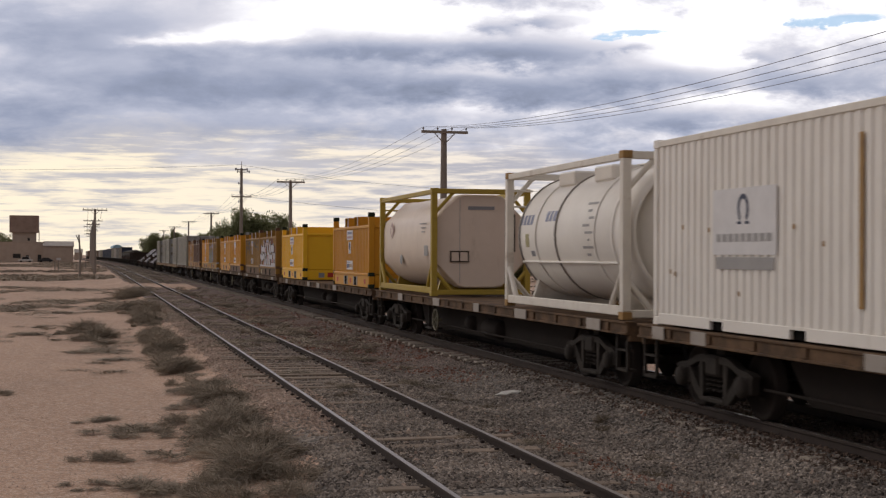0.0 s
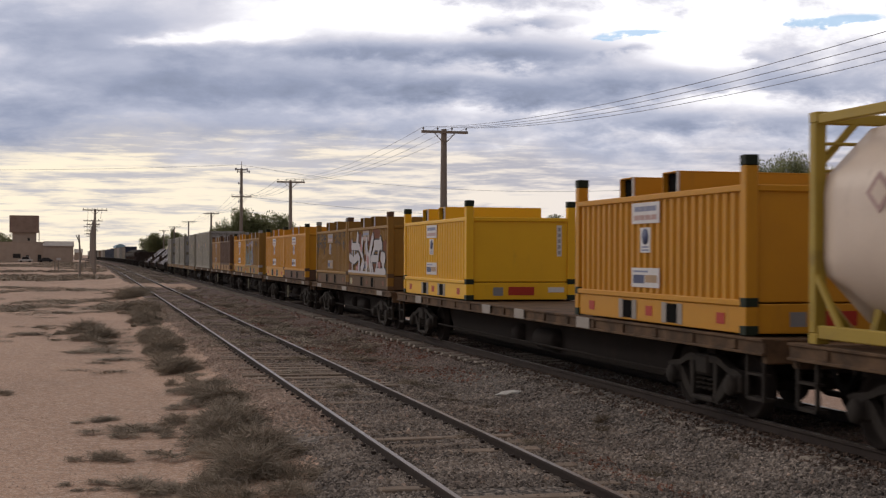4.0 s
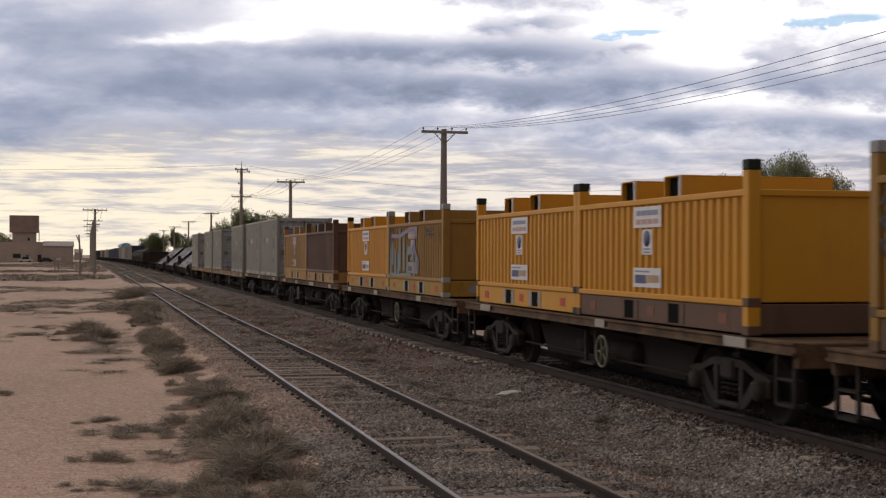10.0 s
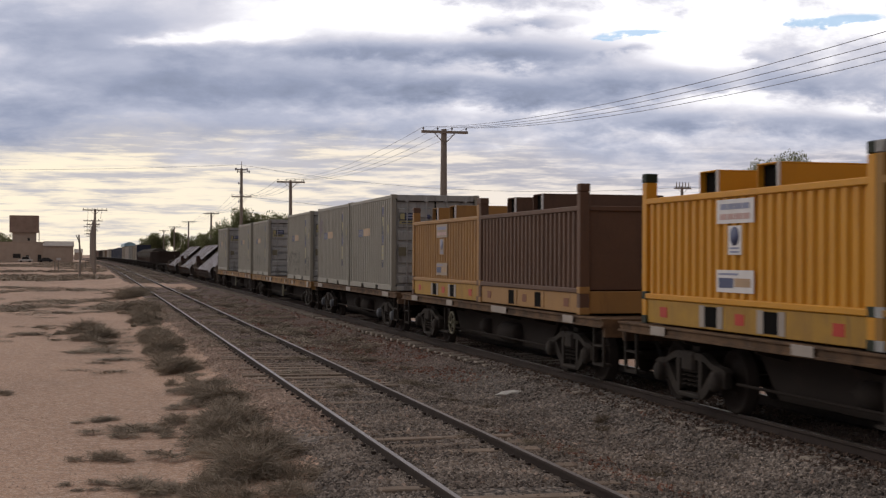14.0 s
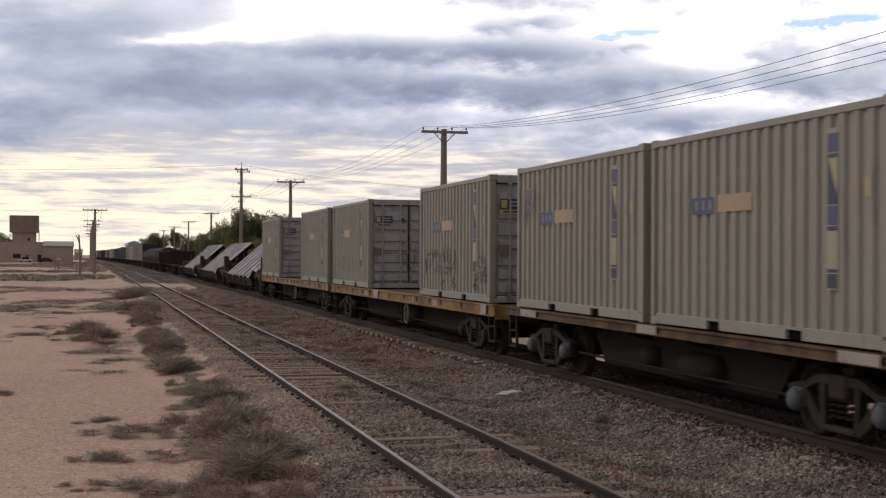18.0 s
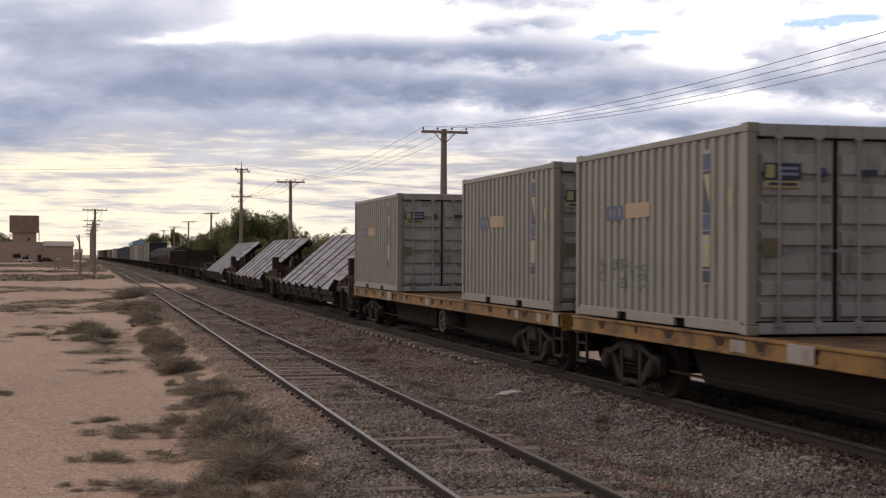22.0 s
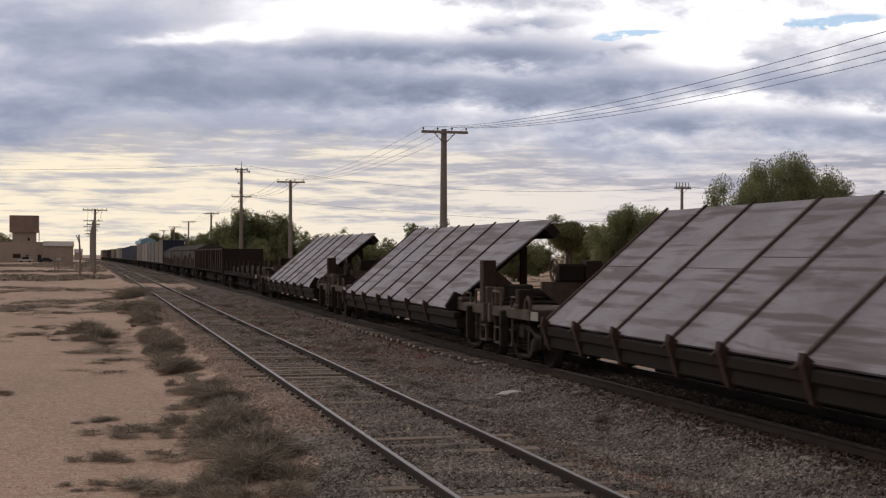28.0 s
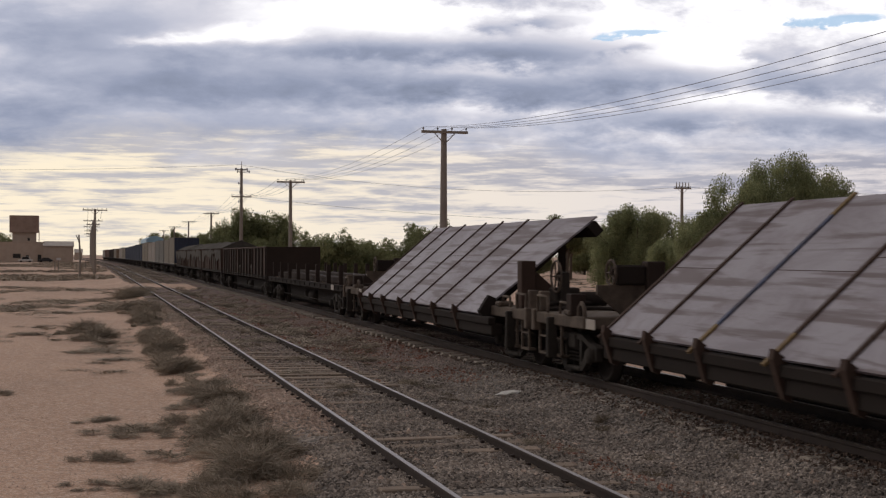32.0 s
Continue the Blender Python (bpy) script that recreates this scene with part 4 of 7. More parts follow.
def tank_container(name, label, u, shell, frame_mat, boxed=False, bands=True):
    t = thing(name, label, "tank container", "tank containers on the train")
    hl, w, h, L = 3.029, 1.219, 2.55, 6.058
    for sx in (-1, 1):
        for sy in (-1, 1):
            part("corner_post", Mesh().box(*sorted((sx * w, sx * (w - 0.14))), *sorted((sy * hl, sy * (hl - 0.14))), 0.118, h - 0.118, 0.012), frame_mat, t)
        for z in (0.06, h - 0.14):
            part("side_rail", Mesh().box(*sorted((sx * (w - 0.01), sx * (w - 0.1))), -hl + 0.17, hl - 0.17, z, z + (0.11 if z > 1 else 0.15), 0.012), frame_mat, t)
        for sy in (-1, 1):
            part("side_brace", Mesh().tube([(sx * (w - 0.05), sy * (hl - 0.1), 0.75), (sx * (w - 0.05), sy * (hl - 0.62), 0.16)], 0.05, n=6), frame_mat, t)
            part("top_brace", Mesh().tube([(sx * (w - 0.06), sy * (hl - 0.06), h - 0.62), (sx * (w - 0.56), sy * (hl - 0.06), h - 0.08)], 0.045, n=6), frame_mat, t)
            part("low_brace", Mesh().tube([(sx * (w - 0.06), sy * (hl - 0.06), 0.62), (sx * (w - 0.5), sy * (hl - 0.06), 0.12)], 0.05, n=6), frame_mat, t)
    for sy in (-1, 1):
        for z in (0.03, h - 0.13):
            part("end_rail", Mesh().box(-w + 0.14, w - 0.14, *sorted((sy * hl, sy * (hl - 0.1))), z, z + 0.12, 0.012), frame_mat, t)
    castings(t, hl, h, RUSTBAND if frame_mat is WHITEFRAME else frame_mat)
    r, zc = 1.12, 1.32
    if boxed:
        # squared insulation cladding with cut corners
        n = 40
        vs, rings = [], []
        for y, k in ((-2.9, 0.955), (-2.87, 0.985), (-2.6, 0.995), (-2.5, 1.0), (2.5, 1.0), (2.6, 0.995), (2.87, 0.985), (2.9, 0.955)):
            ring = []
            for j in range(n):
                a = 2 * math.pi * j / n
                c, s = math.cos(a), math.sin(a)
                e = 2.5
                q = (abs(c)**e + abs(s)**e)**(-1 / e)
                if abs(y) > 2.55:
                    q = 1 / max(abs(c), abs(s), (abs(c) + abs(s)) / 1.46)
                ring.append((c * q * 1.14 * k, y, zc - 0.02 + s * q * 1.13 * k))
            rings.append(ring)
        for ring in rings:
            vs += ring
        fs = [(i * n + j, i * n + (j + 1) % n, (i + 1) * n + (j + 1) % n, (i + 1) * n + j) for i in range(7) for j in range(n)]
        m = Mesh().add(vs, fs, True)
        m.add(rings[0], [tuple(range(n))[::-1]]).add(rings[-1], [tuple(range(n))])
        sh = part("tank_shell", m, shell, t, "smooth cream cladding")
        part("end_document_box", Mesh().box(-0.72, -0.3, -2.93, -2.86, 0.82, 1.05, 0.01), shell, sh)
        part("box_frame", Mesh().box(-0.74, -0.28, -2.94, -2.9, 1.04, 1.07).box(-0.74, -0.28, -2.94, -2.9, 0.8, 0.83).box(-0.74, -0.71, -2.94, -2.9, 0.83, 1.04).box(-0.31, -0.28, -2.94, -2.9, 0.83, 1.04).box(-0.53, -0.5, -2.94, -2.925, 0.83, 1.04), TANSTEEL, sh, "brown rusty frame")
        for xs in (-0.5, 0.62):
            part("panel_seam", Mesh().box(xs - 0.006, xs + 0.006, -2.905, -2.898, 0.3, 2.3), FADEINK, sh)
        part("end_frame_plate", Mesh().box(0.68, 0.71, -2.92, -2.89, 1.05, 1.95).box(0.84, 0.87, -2.92, -2.89, 1.05, 1.95).box(0.68, 0.87, -2.92, -2.89, 1.92, 1.95).box(0.68, 0.87, -2.92, -2.89, 1.05, 1.08), TANSTEEL, sh)
        part("end_marking", Mesh().box(-0.3, 0.35, -2.915, -2.905, 2.05, 2.13), GREYINK, sh)
    else:
        prof = [(-2.92, 0.001), (-2.9, 0.4), (-2.82, 0.75), (-2.68, 0.99), (-2.5, r), (2.5, r), (2.68, 0.99), (2.82, 0.75), (2.9, 0.4), (2.92, 0.001)]
        sh = part("tank_shell", Mesh().lathe(prof, (0, 0, zc), "y", 40), shell, t)
        for y in (-2.35, -1.55, 0.35, 1.45, 2.4):
            part("band", Mesh().lathe([(y - 0.03, r + 0.004), (y - 0.025, r + 0.022), (y + 0.025, r + 0.022), (y + 0.03, r + 0.004)], (0, 0, zc), "y", 40), BANDGREY if y in (0.35, 2.4) else shell, sh)
        part("walkway", Mesh().box(-0.25, 0.25, -2.4, 2.6, 2.45, 2.47), shell, t)
        for yb in (-0.9, 0.9):
            part("spill_box", Mesh().box(-0.72, 0.5, yb - 0.42, yb + 0.42, 2.2, 2.46, 0.03), shell, t)
        part("shell_ledge", Mesh().box(-1.06, -0.98, -2.4, 2.4, 0.83, 0.87, 0.01), shell, sh, "narrow welded ledge")
        part("end_collar", Mesh().lathe([(-2.99, 1.0), (-2.99, 1.05), (-2.55, 1.125), (-2.5, 1.12)], (0, 0, zc), "y", 40), shell, sh)
    for sy in (-1, 1):
        part("saddle", Mesh().prism([(-0.9, 0.1), (0.9, 0.1), (0.75, 0.62), (-0.75, 0.62)], "y", sy * 2.3 - 0.06, sy * 2.3 + 0.06), frame_mat, t)
    part("ladder_rung", Mesh().tube([(-1.1, 2.9, 1.9), (-0.7, 2.9, 1.9)], 0.02, n=6).tube([(-1.1, 2.9, 2.2), (-0.7, 2.9, 2.2)], 0.02, n=6), frame_mat, t)
    return on_train(t, u, 1.087)


def wheelset(parent, y):
    m = Mesh()
    for sx in (-1, 1):
        x = sx * 0.7535
        prof = [(x - sx * 0.075, 0.10), (x - sx * 0.075, 0.445), (x - sx * 0.045, 0.445), (x - sx * 0.035, 0.42), (x + sx * 0.065, 0.415), (x + sx * 0.065, 0.36), (x + sx * 0.02, 0.34), (x + sx * 0.02, 0.14), (x + sx * 0.09, 0.12), (x + sx * 0.09, 0.0)]
        m.lathe(prof, (0, 0, 0), "x", 28)
    m.tube([(-0.98, 0, 0), (0.98, 0, 0)], 0.075, n=10)
    w = part("wheelset", m, UNDER, parent, "dark steel wheels on an axle", pose(0, y, 0.42))
    WHEELS.append(w)
    return w


def bogie(t, y, hub=None):
    """A three-piece freight bogie."""
    for sx in (-1, 1):
        x0, x1 = sorted((sx * 0.94, sx * 1.06))
        f = Mesh()
        up, low = [], []
        for i in range(25):
            q = -1.12 + 2.24 * i / 24
            lift = max(0.0, min(1.0, (0.86 - abs(q)) / 0.5))
            lift = lift * lift * (3 - 2 * lift)
            up.append((y + q, 0.615 + 0.135 * lift - 0.05 * max(0.0, abs(q) - 0.98) / 0.14))
            low.append((y + q, 0.535 + 0.12 * lift))
        f.prism(up + low[::-1], "x", x0, x1)
        for e in (-1, 1):
            arm = [(0.82, 0.57), (0.7, 0.56), (0.52, 0.40), (0.38, 0.27), (0.30, 0.235), (0.30, 0.13), (0.42, 0.15), (0.56, 0.24), (0.7, 0.37), (0.80, 0.47)]
            f.prism([(y + e * a, b) for a, b in arm], "x", x0 + 0.01, x1 - 0.01)
            f.prism([(y + e * a, b) for a, b in ((0.30, 0.2), (0.38, 0.22), (0.42, 0.62), (0.34, 0.68), (0.30, 0.68))], "x", x0 + 0.005, x1 - 0.005)
            for a0, a1 in ((0.70, 0.76), (1.02, 1.09)):
                f.box(x0, x1, *sorted((y + e * a0, y + e * a1)), 0.34, 0.58, 0.012)
        f.box(x0 - 0.01, x1 + 0.01, y - 0.33, y + 0.33, 0.13, 0.20, 0.02)
        part("side_frame", f, BOGIE, t)
        sp = Mesh()
        for k in (-0.17, 0.0, 0.17):
            pts = [(sx * 0.99 + 0.055 * math.cos(a * 0.9), y + k + 0.06 * math.sin(a * 0.9), 0.27 + 0.009 * a) for a in range(0, 32)]
            sp.tube(pts, 0.014, n=5)
        part("spring_nest", sp, BOGIE, t)
        for k in (-0.89, 0.89):
            part("axle_box", Mesh().box(*sorted((sx * 0.9, sx * 1.09)), y + k - 0.13, y + k + 0.13, 0.32, 0.56, 0.03).lathe([(sx * 1.08, 0.135), (sx * 1.12, 0.13), (sx * 1.15, 0.10), (sx * 1.155, 0.0)], (0, y + k, 0.42), "x", 16), hub or BOGIE, t, "" if not hub else "axle box with a blue-painted cap")
        part("brake_hanger", Mesh().tube([(sx * 0.86, y - 0.42, 0.62), (sx * 0.86, y - 0.46, 0.26)], 0.025, n=5).tube([(sx * 0.86, y + 0.42, 0.62), (sx * 0.86, y + 0.46, 0.26)], 0.025, n=5).box(*sorted((sx * 0.70, sx * 0.84)), y - 0.50, y - 0.43, 0.3, 0.55, 0.015).box(*sorted((sx * 0.70, sx * 0.84)), y + 0.43, y + 0.50, 0.3, 0.55, 0.015).tube([(sx * 0.86, y - 0.46, 0.28), (sx * 0.86, y + 0.46, 0.28)], 0.02, n=5), UNDER, t)
        part("side_bearer", Mesh().box(*sorted((sx * 0.6, sx * 0.95)), y - 0.12, y + 0.12, 0.76, 0.84, 0.01), BOGIE, t)
    part("bolster", Mesh().box(-1.09, 1.09, y - 0.2, y + 0.2, 0.48, 0.76, 0.04), BOGIE, t)
    for k in (-0.89, 0.89):
        wheelset(t, y + k)


def hand_wheel(t, y, z, x=-1.16, r=0.24, mat=OLDPLATE):
    m = Mesh()
    pts = [(x, y + r * math.cos(a * math.pi / 10), z + r * math.sin(a * math.pi / 10)) for a in range(21)]
    m.tube(pts, 0.022, n=6, caps=False)
    for a in range(5):
        c, s = math.cos(a * 1.2566), math.sin(a * 1.2566)
        m.tube([(x, y, z), (x, y + r * c, z + r * s)], 0.014, n=5)
    m.tube([(x - 0.03, y, z), (x + 0.14, y, z)], 0.035, n=8)
    part("hand_brake_wheel", m, mat, t, "pale spoked hand brake wheel")


def coupler(t, y, s):
    part("coupler", Mesh().box(-0.09, 0.09, *sorted((y, y + s * 0.42)), 0.66, 0.86, 0.03).box(-0.16, 0.16, *sorted((y + s * 0.3, y + s * 0.52)), 0.6, 0.92, 0.05), UNDER, t)
    part("air_hose", Mesh().tube([(-0.35, y, 0.72), (-0.36, y + s * 0.2, 0.5), (-0.3, y + s * 0.4, 0.42), (-0.22, y + s * 0.55, 0.52)], 0.03, n=7), BLACK, t)


def end_steps(t, y, s, mat):
    m = Mesh()
    for dy in (0.0, 0.42):
        m.box(-1.2, -1.16, *sorted((y + s * dy, y + s * (dy + 0.05))), 0.32, 0.98)
    m.box(-1.2, -1.05, *sorted((y, y + s * 0.47)), 0.32, 0.36).box(-1.2, -1.1, *sorted((y, y + s * 0.47)), 0.62, 0.65)
    part("shunter_step", m, mat, t)


def flat_wagon(label, u0, u1, edge=DECK, panels=(), wheel_at=None, top=1.087, pockets=True, hub=None, skel=False):
    """A container flat: edge beams with stake pockets, deck, centre sill, underframe gear and two bogies."""
    L = u1 - u0
    hl = L / 2
    t = thing("flat_wagon", label, "railway wagon", "wagons of the train")
    zt = top - 0.012
    deep = (0.24 if edge is DECKY else 0.2) if pockets else 0.15
    for sx in (-1, 1):
        b = Mesh().box(*sorted((sx * 1.24, sx * 1.16)), -hl, hl, zt - deep + 0.01, zt, 0.012)
        b.box(*sorted((sx * 1.27, sx * 1.1)), -hl, hl, zt - 0.035, zt, 0.006).box(*sorted((sx * 1.27, sx * 1.1)), -hl, hl, zt - deep, zt - deep + 0.035, 0.006)
        beam = part("edge_beam", b, edge, t)
        if pockets:
            k = -hl + 0.75
            rng = random.Random(int(u0 * 10))
            while k < hl - 0.4 and edge is DECKY:
                wide = rng.uniform(0.06, 0.2)
                # flat dark plate stands for a shaded tie-down recess
                part("tie_down_recess_shade", Mesh().prism([(k - wide, zt - 0.05), (k + wide, zt - 0.05), (k + wide * 0.3, zt - 0.16), (k - wide * 0.4, zt - 0.15)], "x", *sorted((sx * 1.24, sx * 1.246))), RUSTSTRAP, beam)
                if rng.random() < 0.35:
                    part("bare_patch", Mesh().box(*sorted((sx * 1.24, sx * 1.247)), k + 0.35, k + rng.uniform(0.5, 0.8), zt - 0.2, zt - 0.05), PALE, beam)
                k += rng.uniform(0.8, 1.9)
            while k < hl - 0.4:
                part("stake_pocket", Mesh().box(*sorted((sx * 1.245, sx * 1.272)), k - 0.06, k + 0.06, zt - 0.16, zt - 0.04, 0.008), edge, beam)
                k += 1.22
        for yy, w in panels:
            if sx < 0:
                part("data_panel", Mesh().box(-1.282, -1.268, yy - w / 2, yy + w / 2, zt - deep + 0.015, zt - 0.01, 0.004), PALE, beam, "pale painted panel")
    part("deck", Mesh().box(-1.1, 1.1, -hl + 0.02, hl - 0.02, zt - 0.05, zt - 0.012), DECK, t)
    part("centre_sill", Mesh().box(-0.2, 0.2, -hl + 0.1, hl - 0.1, zt - 0.42, zt - 0.055).prism([(-hl + 3.3, zt - 0.05), (-hl + 4.0, zt - 0.78), (hl - 4.0, zt - 0.78), (hl - 3.3, zt - 0.05)], "x", -0.75, 0.75), UNDER, t)
    k = -hl + 1.6
    while k < hl - 1.0:
        part("cross_beam", Mesh().prism([(-1.16, zt - 0.06), (1.16, zt - 0.06), (1.16, zt - 0.2), (0.3, zt - 0.4), (-0.3, zt - 0.4), (-1.16, zt - 0.2)], "y", k - 0.04, k + 0.04), UNDER, t)
        k += 2.1
    for s in (-1, 1):
        part("headstock", Mesh().box(-1.2, 1.2, *sorted((s * hl, s * (hl - 0.14))), zt - 0.3, zt - 0.005, 0.015), edge, t)
        coupler(t, s * hl, s)
        end_steps(t, s * (hl - 0.55), s, BOGIE)
        bogie(t, s * (hl - 2.05), hub)
    part("air_reservoir", Mesh().lathe([(-0.62, 0.001), (-0.58, 0.16), (-0.5, 0.2), (0.5, 0.2), (0.58, 0.16), (0.62, 0.001)], (-0.75, -0.9, 0.52), "y", 16), UNDER, t)
    part("brake_cylinder", Mesh().lathe([(-0.35, 0.001), (-0.33, 0.17), (0.2, 0.17), (0.25, 0.08), (0.5, 0.05), (0.5, 0.0)], (-0.7, 1.0, 0.55), "y", 14), UNDER, t)
    rig = Mesh().tube([(-0.95, -hl + 3.3, 0.42), (-0.95, hl - 3.3, 0.42)], 0.022, n=6)
    part("brake_pipe", rig, UNDER, t)
    if wheel_at is not None:
        hand_wheel(t, wheel_at, 0.55)
        part("brake_stand", Mesh().box(-1.1, -1.04, wheel_at + 0.45, wheel_at + 0.5, 0.3, 0.85).box(-1.1, -1.04, wheel_at + 0.9, wheel_at + 0.95, 0.3, 0.85).box(-1.16, -0.9, wheel_at + 0.4, wheel_at + 1.0, 0.3, 0.34), BOGIE, t)
    return on_train(t, (u0 + u1) / 2)


def tilt_wagon(label, ua, ub, u0, u1, tint=None, wheel=False):
    """A well wagon that carries wide steel plate leaning on a slanted frame. ua..ub: the plates; u0..u1: the wagon."""
    uc = (u0 + u1) / 2
    t = thing("plate_wagon", label, "railway wagon", "plate wagons of the train")
    a, b = ua - uc, ub - uc
    hl = (u1 - u0) / 2
    lo, hi = Vector((-1.465, 0, 0.86)), Vector((0.80, 0, 2.83))
    d = (hi - lo).normalized()
    nrm = Vector((-d.z, 0, d.x))
    def slab(y0, y1, s0, s1, n0, n1):
        c = []
        for y in (y0, y1):
            for s, n in ((s0, n0), (s1, n0), (s1, n1), (s0, n1)):
                q = lo + d * s + nrm * n
                c.append((q.x, y, q.z))
        return c, [(0, 3, 2, 1), (4, 5, 6, 7), (0, 1, 5, 4), (1, 2, 6, 5), (2, 3, 7, 6), (3, 0, 4, 7)]
    length = (hi - lo).length
    cuts = [b, b - 1.55, b - 3.2, b - 5.2, b - 6.7, b - 8.7, b - 10.6, a]
    for i, (yb, ya) in enumerate(zip(cuts, cuts[1:])):
        vs, fs = slab(ya + 0.012, yb - 0.012, 0.03, length - 0.02, 0.0, 0.035)
        if ya == a:
            for q in (0, 3):                       # the last plate is cut askew
                vs[q] = (vs[q][0], vs[q][1] + 0.75, vs[q][2])
        part("steel_plate", Mesh().add(vs, fs), PLATE, t, "grey steel plate")
        sv = 1.5 + 0.25 * (i % 2)
        if i % 3 != 1:
            part("weld_seam", Mesh().add(*slab(ya + (0.45 if ya == a else 0.012), yb - 0.07, sv, sv + 0.014, 0.035, 0.0365)), RUSTSTRAP, t)
        part("strap", Mesh().add(*slab(yb - 0.06, yb + 0.02, -0.1, length + 0.03, 0.03, 0.06)), tint if tint and i == 2 else RUSTSTRAP, t, "dark worn strap")
        if tint and i in (2, 3):
            part("strap_end", Mesh().add(*slab(yb - 0.062, yb + 0.022, -0.11, 0.42, 0.03, 0.064)), STRAPY, t, "yellow webbing end of the strap")
        if tint and i == 2:
            part("strap_end", Mesh().add(*slab(yb - 0.062, yb + 0.022, length - 0.42, length + 0.035, 0.03, 0.064)), STRAPY, t, "yellow webbing end of the strap")
        part("toe_bracket", Mesh().prism([(-1.44, 0.46), (-1.36, 0.42), (-1.2, 0.62), (-1.4, 0.9), (-1.56, 1.02), (-1.58, 0.9)], "y", yb - 0.26, yb - 0.14), RUSTSTRAP, t)
        ym = (ya + yb) / 2
        part("frame_rib", Mesh().add(*slab(ym - 0.07, ym + 0.07, 0.1, length - 0.05, -0.26, -0.02)), UNDER, t)
        part("prop", Mesh().box(0.42, 0.56, ym - 0.06, ym + 0.06, 0.7, 2.25), UNDER, t)
    part("top_beam", Mesh().add(*slab(a, b, length - 0.3, length - 0.1, -0.28, -0.02)), UNDER, t)
    part("toe_beam", Mesh().box(-1.5, -1.34, a - 0.1, b + 0.1, 0.7, 0.85, 0.02).box(-1.44, -1.2, a - 0.1, b + 0.1, 0.5, 0.72, 0.02), UNDER, t)
    # the second box is an added dark screen against the lit ground beyond
    part("well_beam_and_screen", Mesh().box(-0.35, 0.35, a - 1.0, b + 1.0, 0.36, 0.72, 0.02).box(0.9, 1.08, a - 0.8, b + 0.8, -0.05, 0.8, 0.02), UNDER, t)
    for s in (-1, 1):
        y = s * hl
        part("end_platform", Mesh().box(-1.25, 1.25, *sorted((y, y - s * 2.55)), 0.86, 1.06, 0.02), TANSTEEL, t)
        part("headstock", Mesh().box(-1.3, 1.3, *sorted((y, y - s * 0.15)), 0.72, 1.1, 0.02), TANSTEEL, t)
        coupler(t, y, s)
        end_steps(t, s * (hl - 0.6), s, TANSTEEL)
        end_steps(t, s * (hl - 1.35), s, TANSTEEL)
        bogie(t, s * (hl - 1.55))
        part("grab_rail", Mesh().tube([(-1.24, s * (hl - 0.2), 1.06), (-1.24, s * (hl - 0.2), 1.34), (-1.24, s * (hl - 0.75), 1.34), (-1.24, s * (hl - 0.75), 1.06)], 0.028, n=6), TANSTEEL, t)
        part("grab_rail", Mesh().tube([(-1.2, s * (hl - 1.3), 1.06), (-1.2, s * (hl - 1.3), 1.26), (-1.2, s * (hl - 1.75), 1.26), (-1.2, s * (hl - 1.75), 1.06)], 0.025, n=6), TANSTEEL, t)
        part("buffer_post", Mesh().box(-1.2, -1.02, *sorted((s * (hl - 0.08), s * (hl - 0.24))), 1.06, 1.42, 0.02), TANSTEEL, t)
        part("step_bracket", Mesh().box(-1.36, -1.18, *sorted((s * (hl - 1.0), s * (hl - 1.12))), 0.3, 1.0, 0.02), BOGIE, t)
        part("valve_block", Mesh().box(-1.3, -1.0, *sorted((s * (hl - 1.7), s * (hl - 2.0))), 1.06, 1.16, 0.03), TANSTEEL, t, "dusty valve block")
    yb = a - 0.75
    part("end_bulkhead", Mesh().box(-1.08, -0.8, yb - 0.14, yb + 0.14, 1.06, 1.95, 0.015).prism([(-0.8, 1.06), (0.05, 1.06), (-0.76, 1.74), (-0.8, 1.74)], "y", yb - 0.05, yb + 0.03), RUSTSTRAP, t, "brown gusset plate")
    part("end_post", Mesh().prism([(-1.5, 0.95), (-1.3, 0.6), (-1.16, 0.6), (-1.16, 1.2), (-1.3, 1.26)], "y", a + 0.55, a + 0.7), UNDER, t)
    # gear at the far end: column, drum box, hand wheel, tan plate
    yc = b + 1.55
    part("column", Mesh().box(-0.12, 0.2, yc, yc + 0.28, 1.06, 1.96, 0.02), DARKLOAD, t)
    part("drum_box", Mesh().box(-0.62, -0.12, yc + 0.05, yc + 0.35, 1.57, 1.9, 0.03), UNDER, t)
    part("tan_plate", Mesh().prism([(-0.5, 1.06), (-0.12, 1.06), (-0.12, 1.57), (-0.95, 1.57), (-0.95, 1.42)], "y", yc + 0.1, yc + 0.18), TANSTEEL, t, "dusty tan plate")
    hand_wheel(t, yc + 0.2, 1.77, x=-0.68, r=0.21, mat=TANSTEEL)
    part("short_post", Mesh().box(-1.28, -1.02, yc + 0.45, yc + 0.7, 1.06, 1.42, 0.015), DARKLOAD, t)
    part("hoop", Mesh().tube([(-1.2, yc + 0.3, 1.06), (-1.2, yc + 0.28, 1.2), (-1.2, yc + 0.16, 1.28), (-1.2, yc + 0.04, 1.2), (-1.2, yc + 0.02, 1.06)], 0.035, n=7), TANSTEEL, t)
    part("data_panel", Mesh().box(-1.262, -1.25, yc - 0.6, yc - 0.2, 0.88, 1.04), PALE, t, "pale worn panel")
    # gear at the near end
    part("gear_box", Mesh().box(-0.55, -0.05, -hl + 0.55, -hl + 0.95, 1.06, 1.45, 0.03), BOGIE, t)
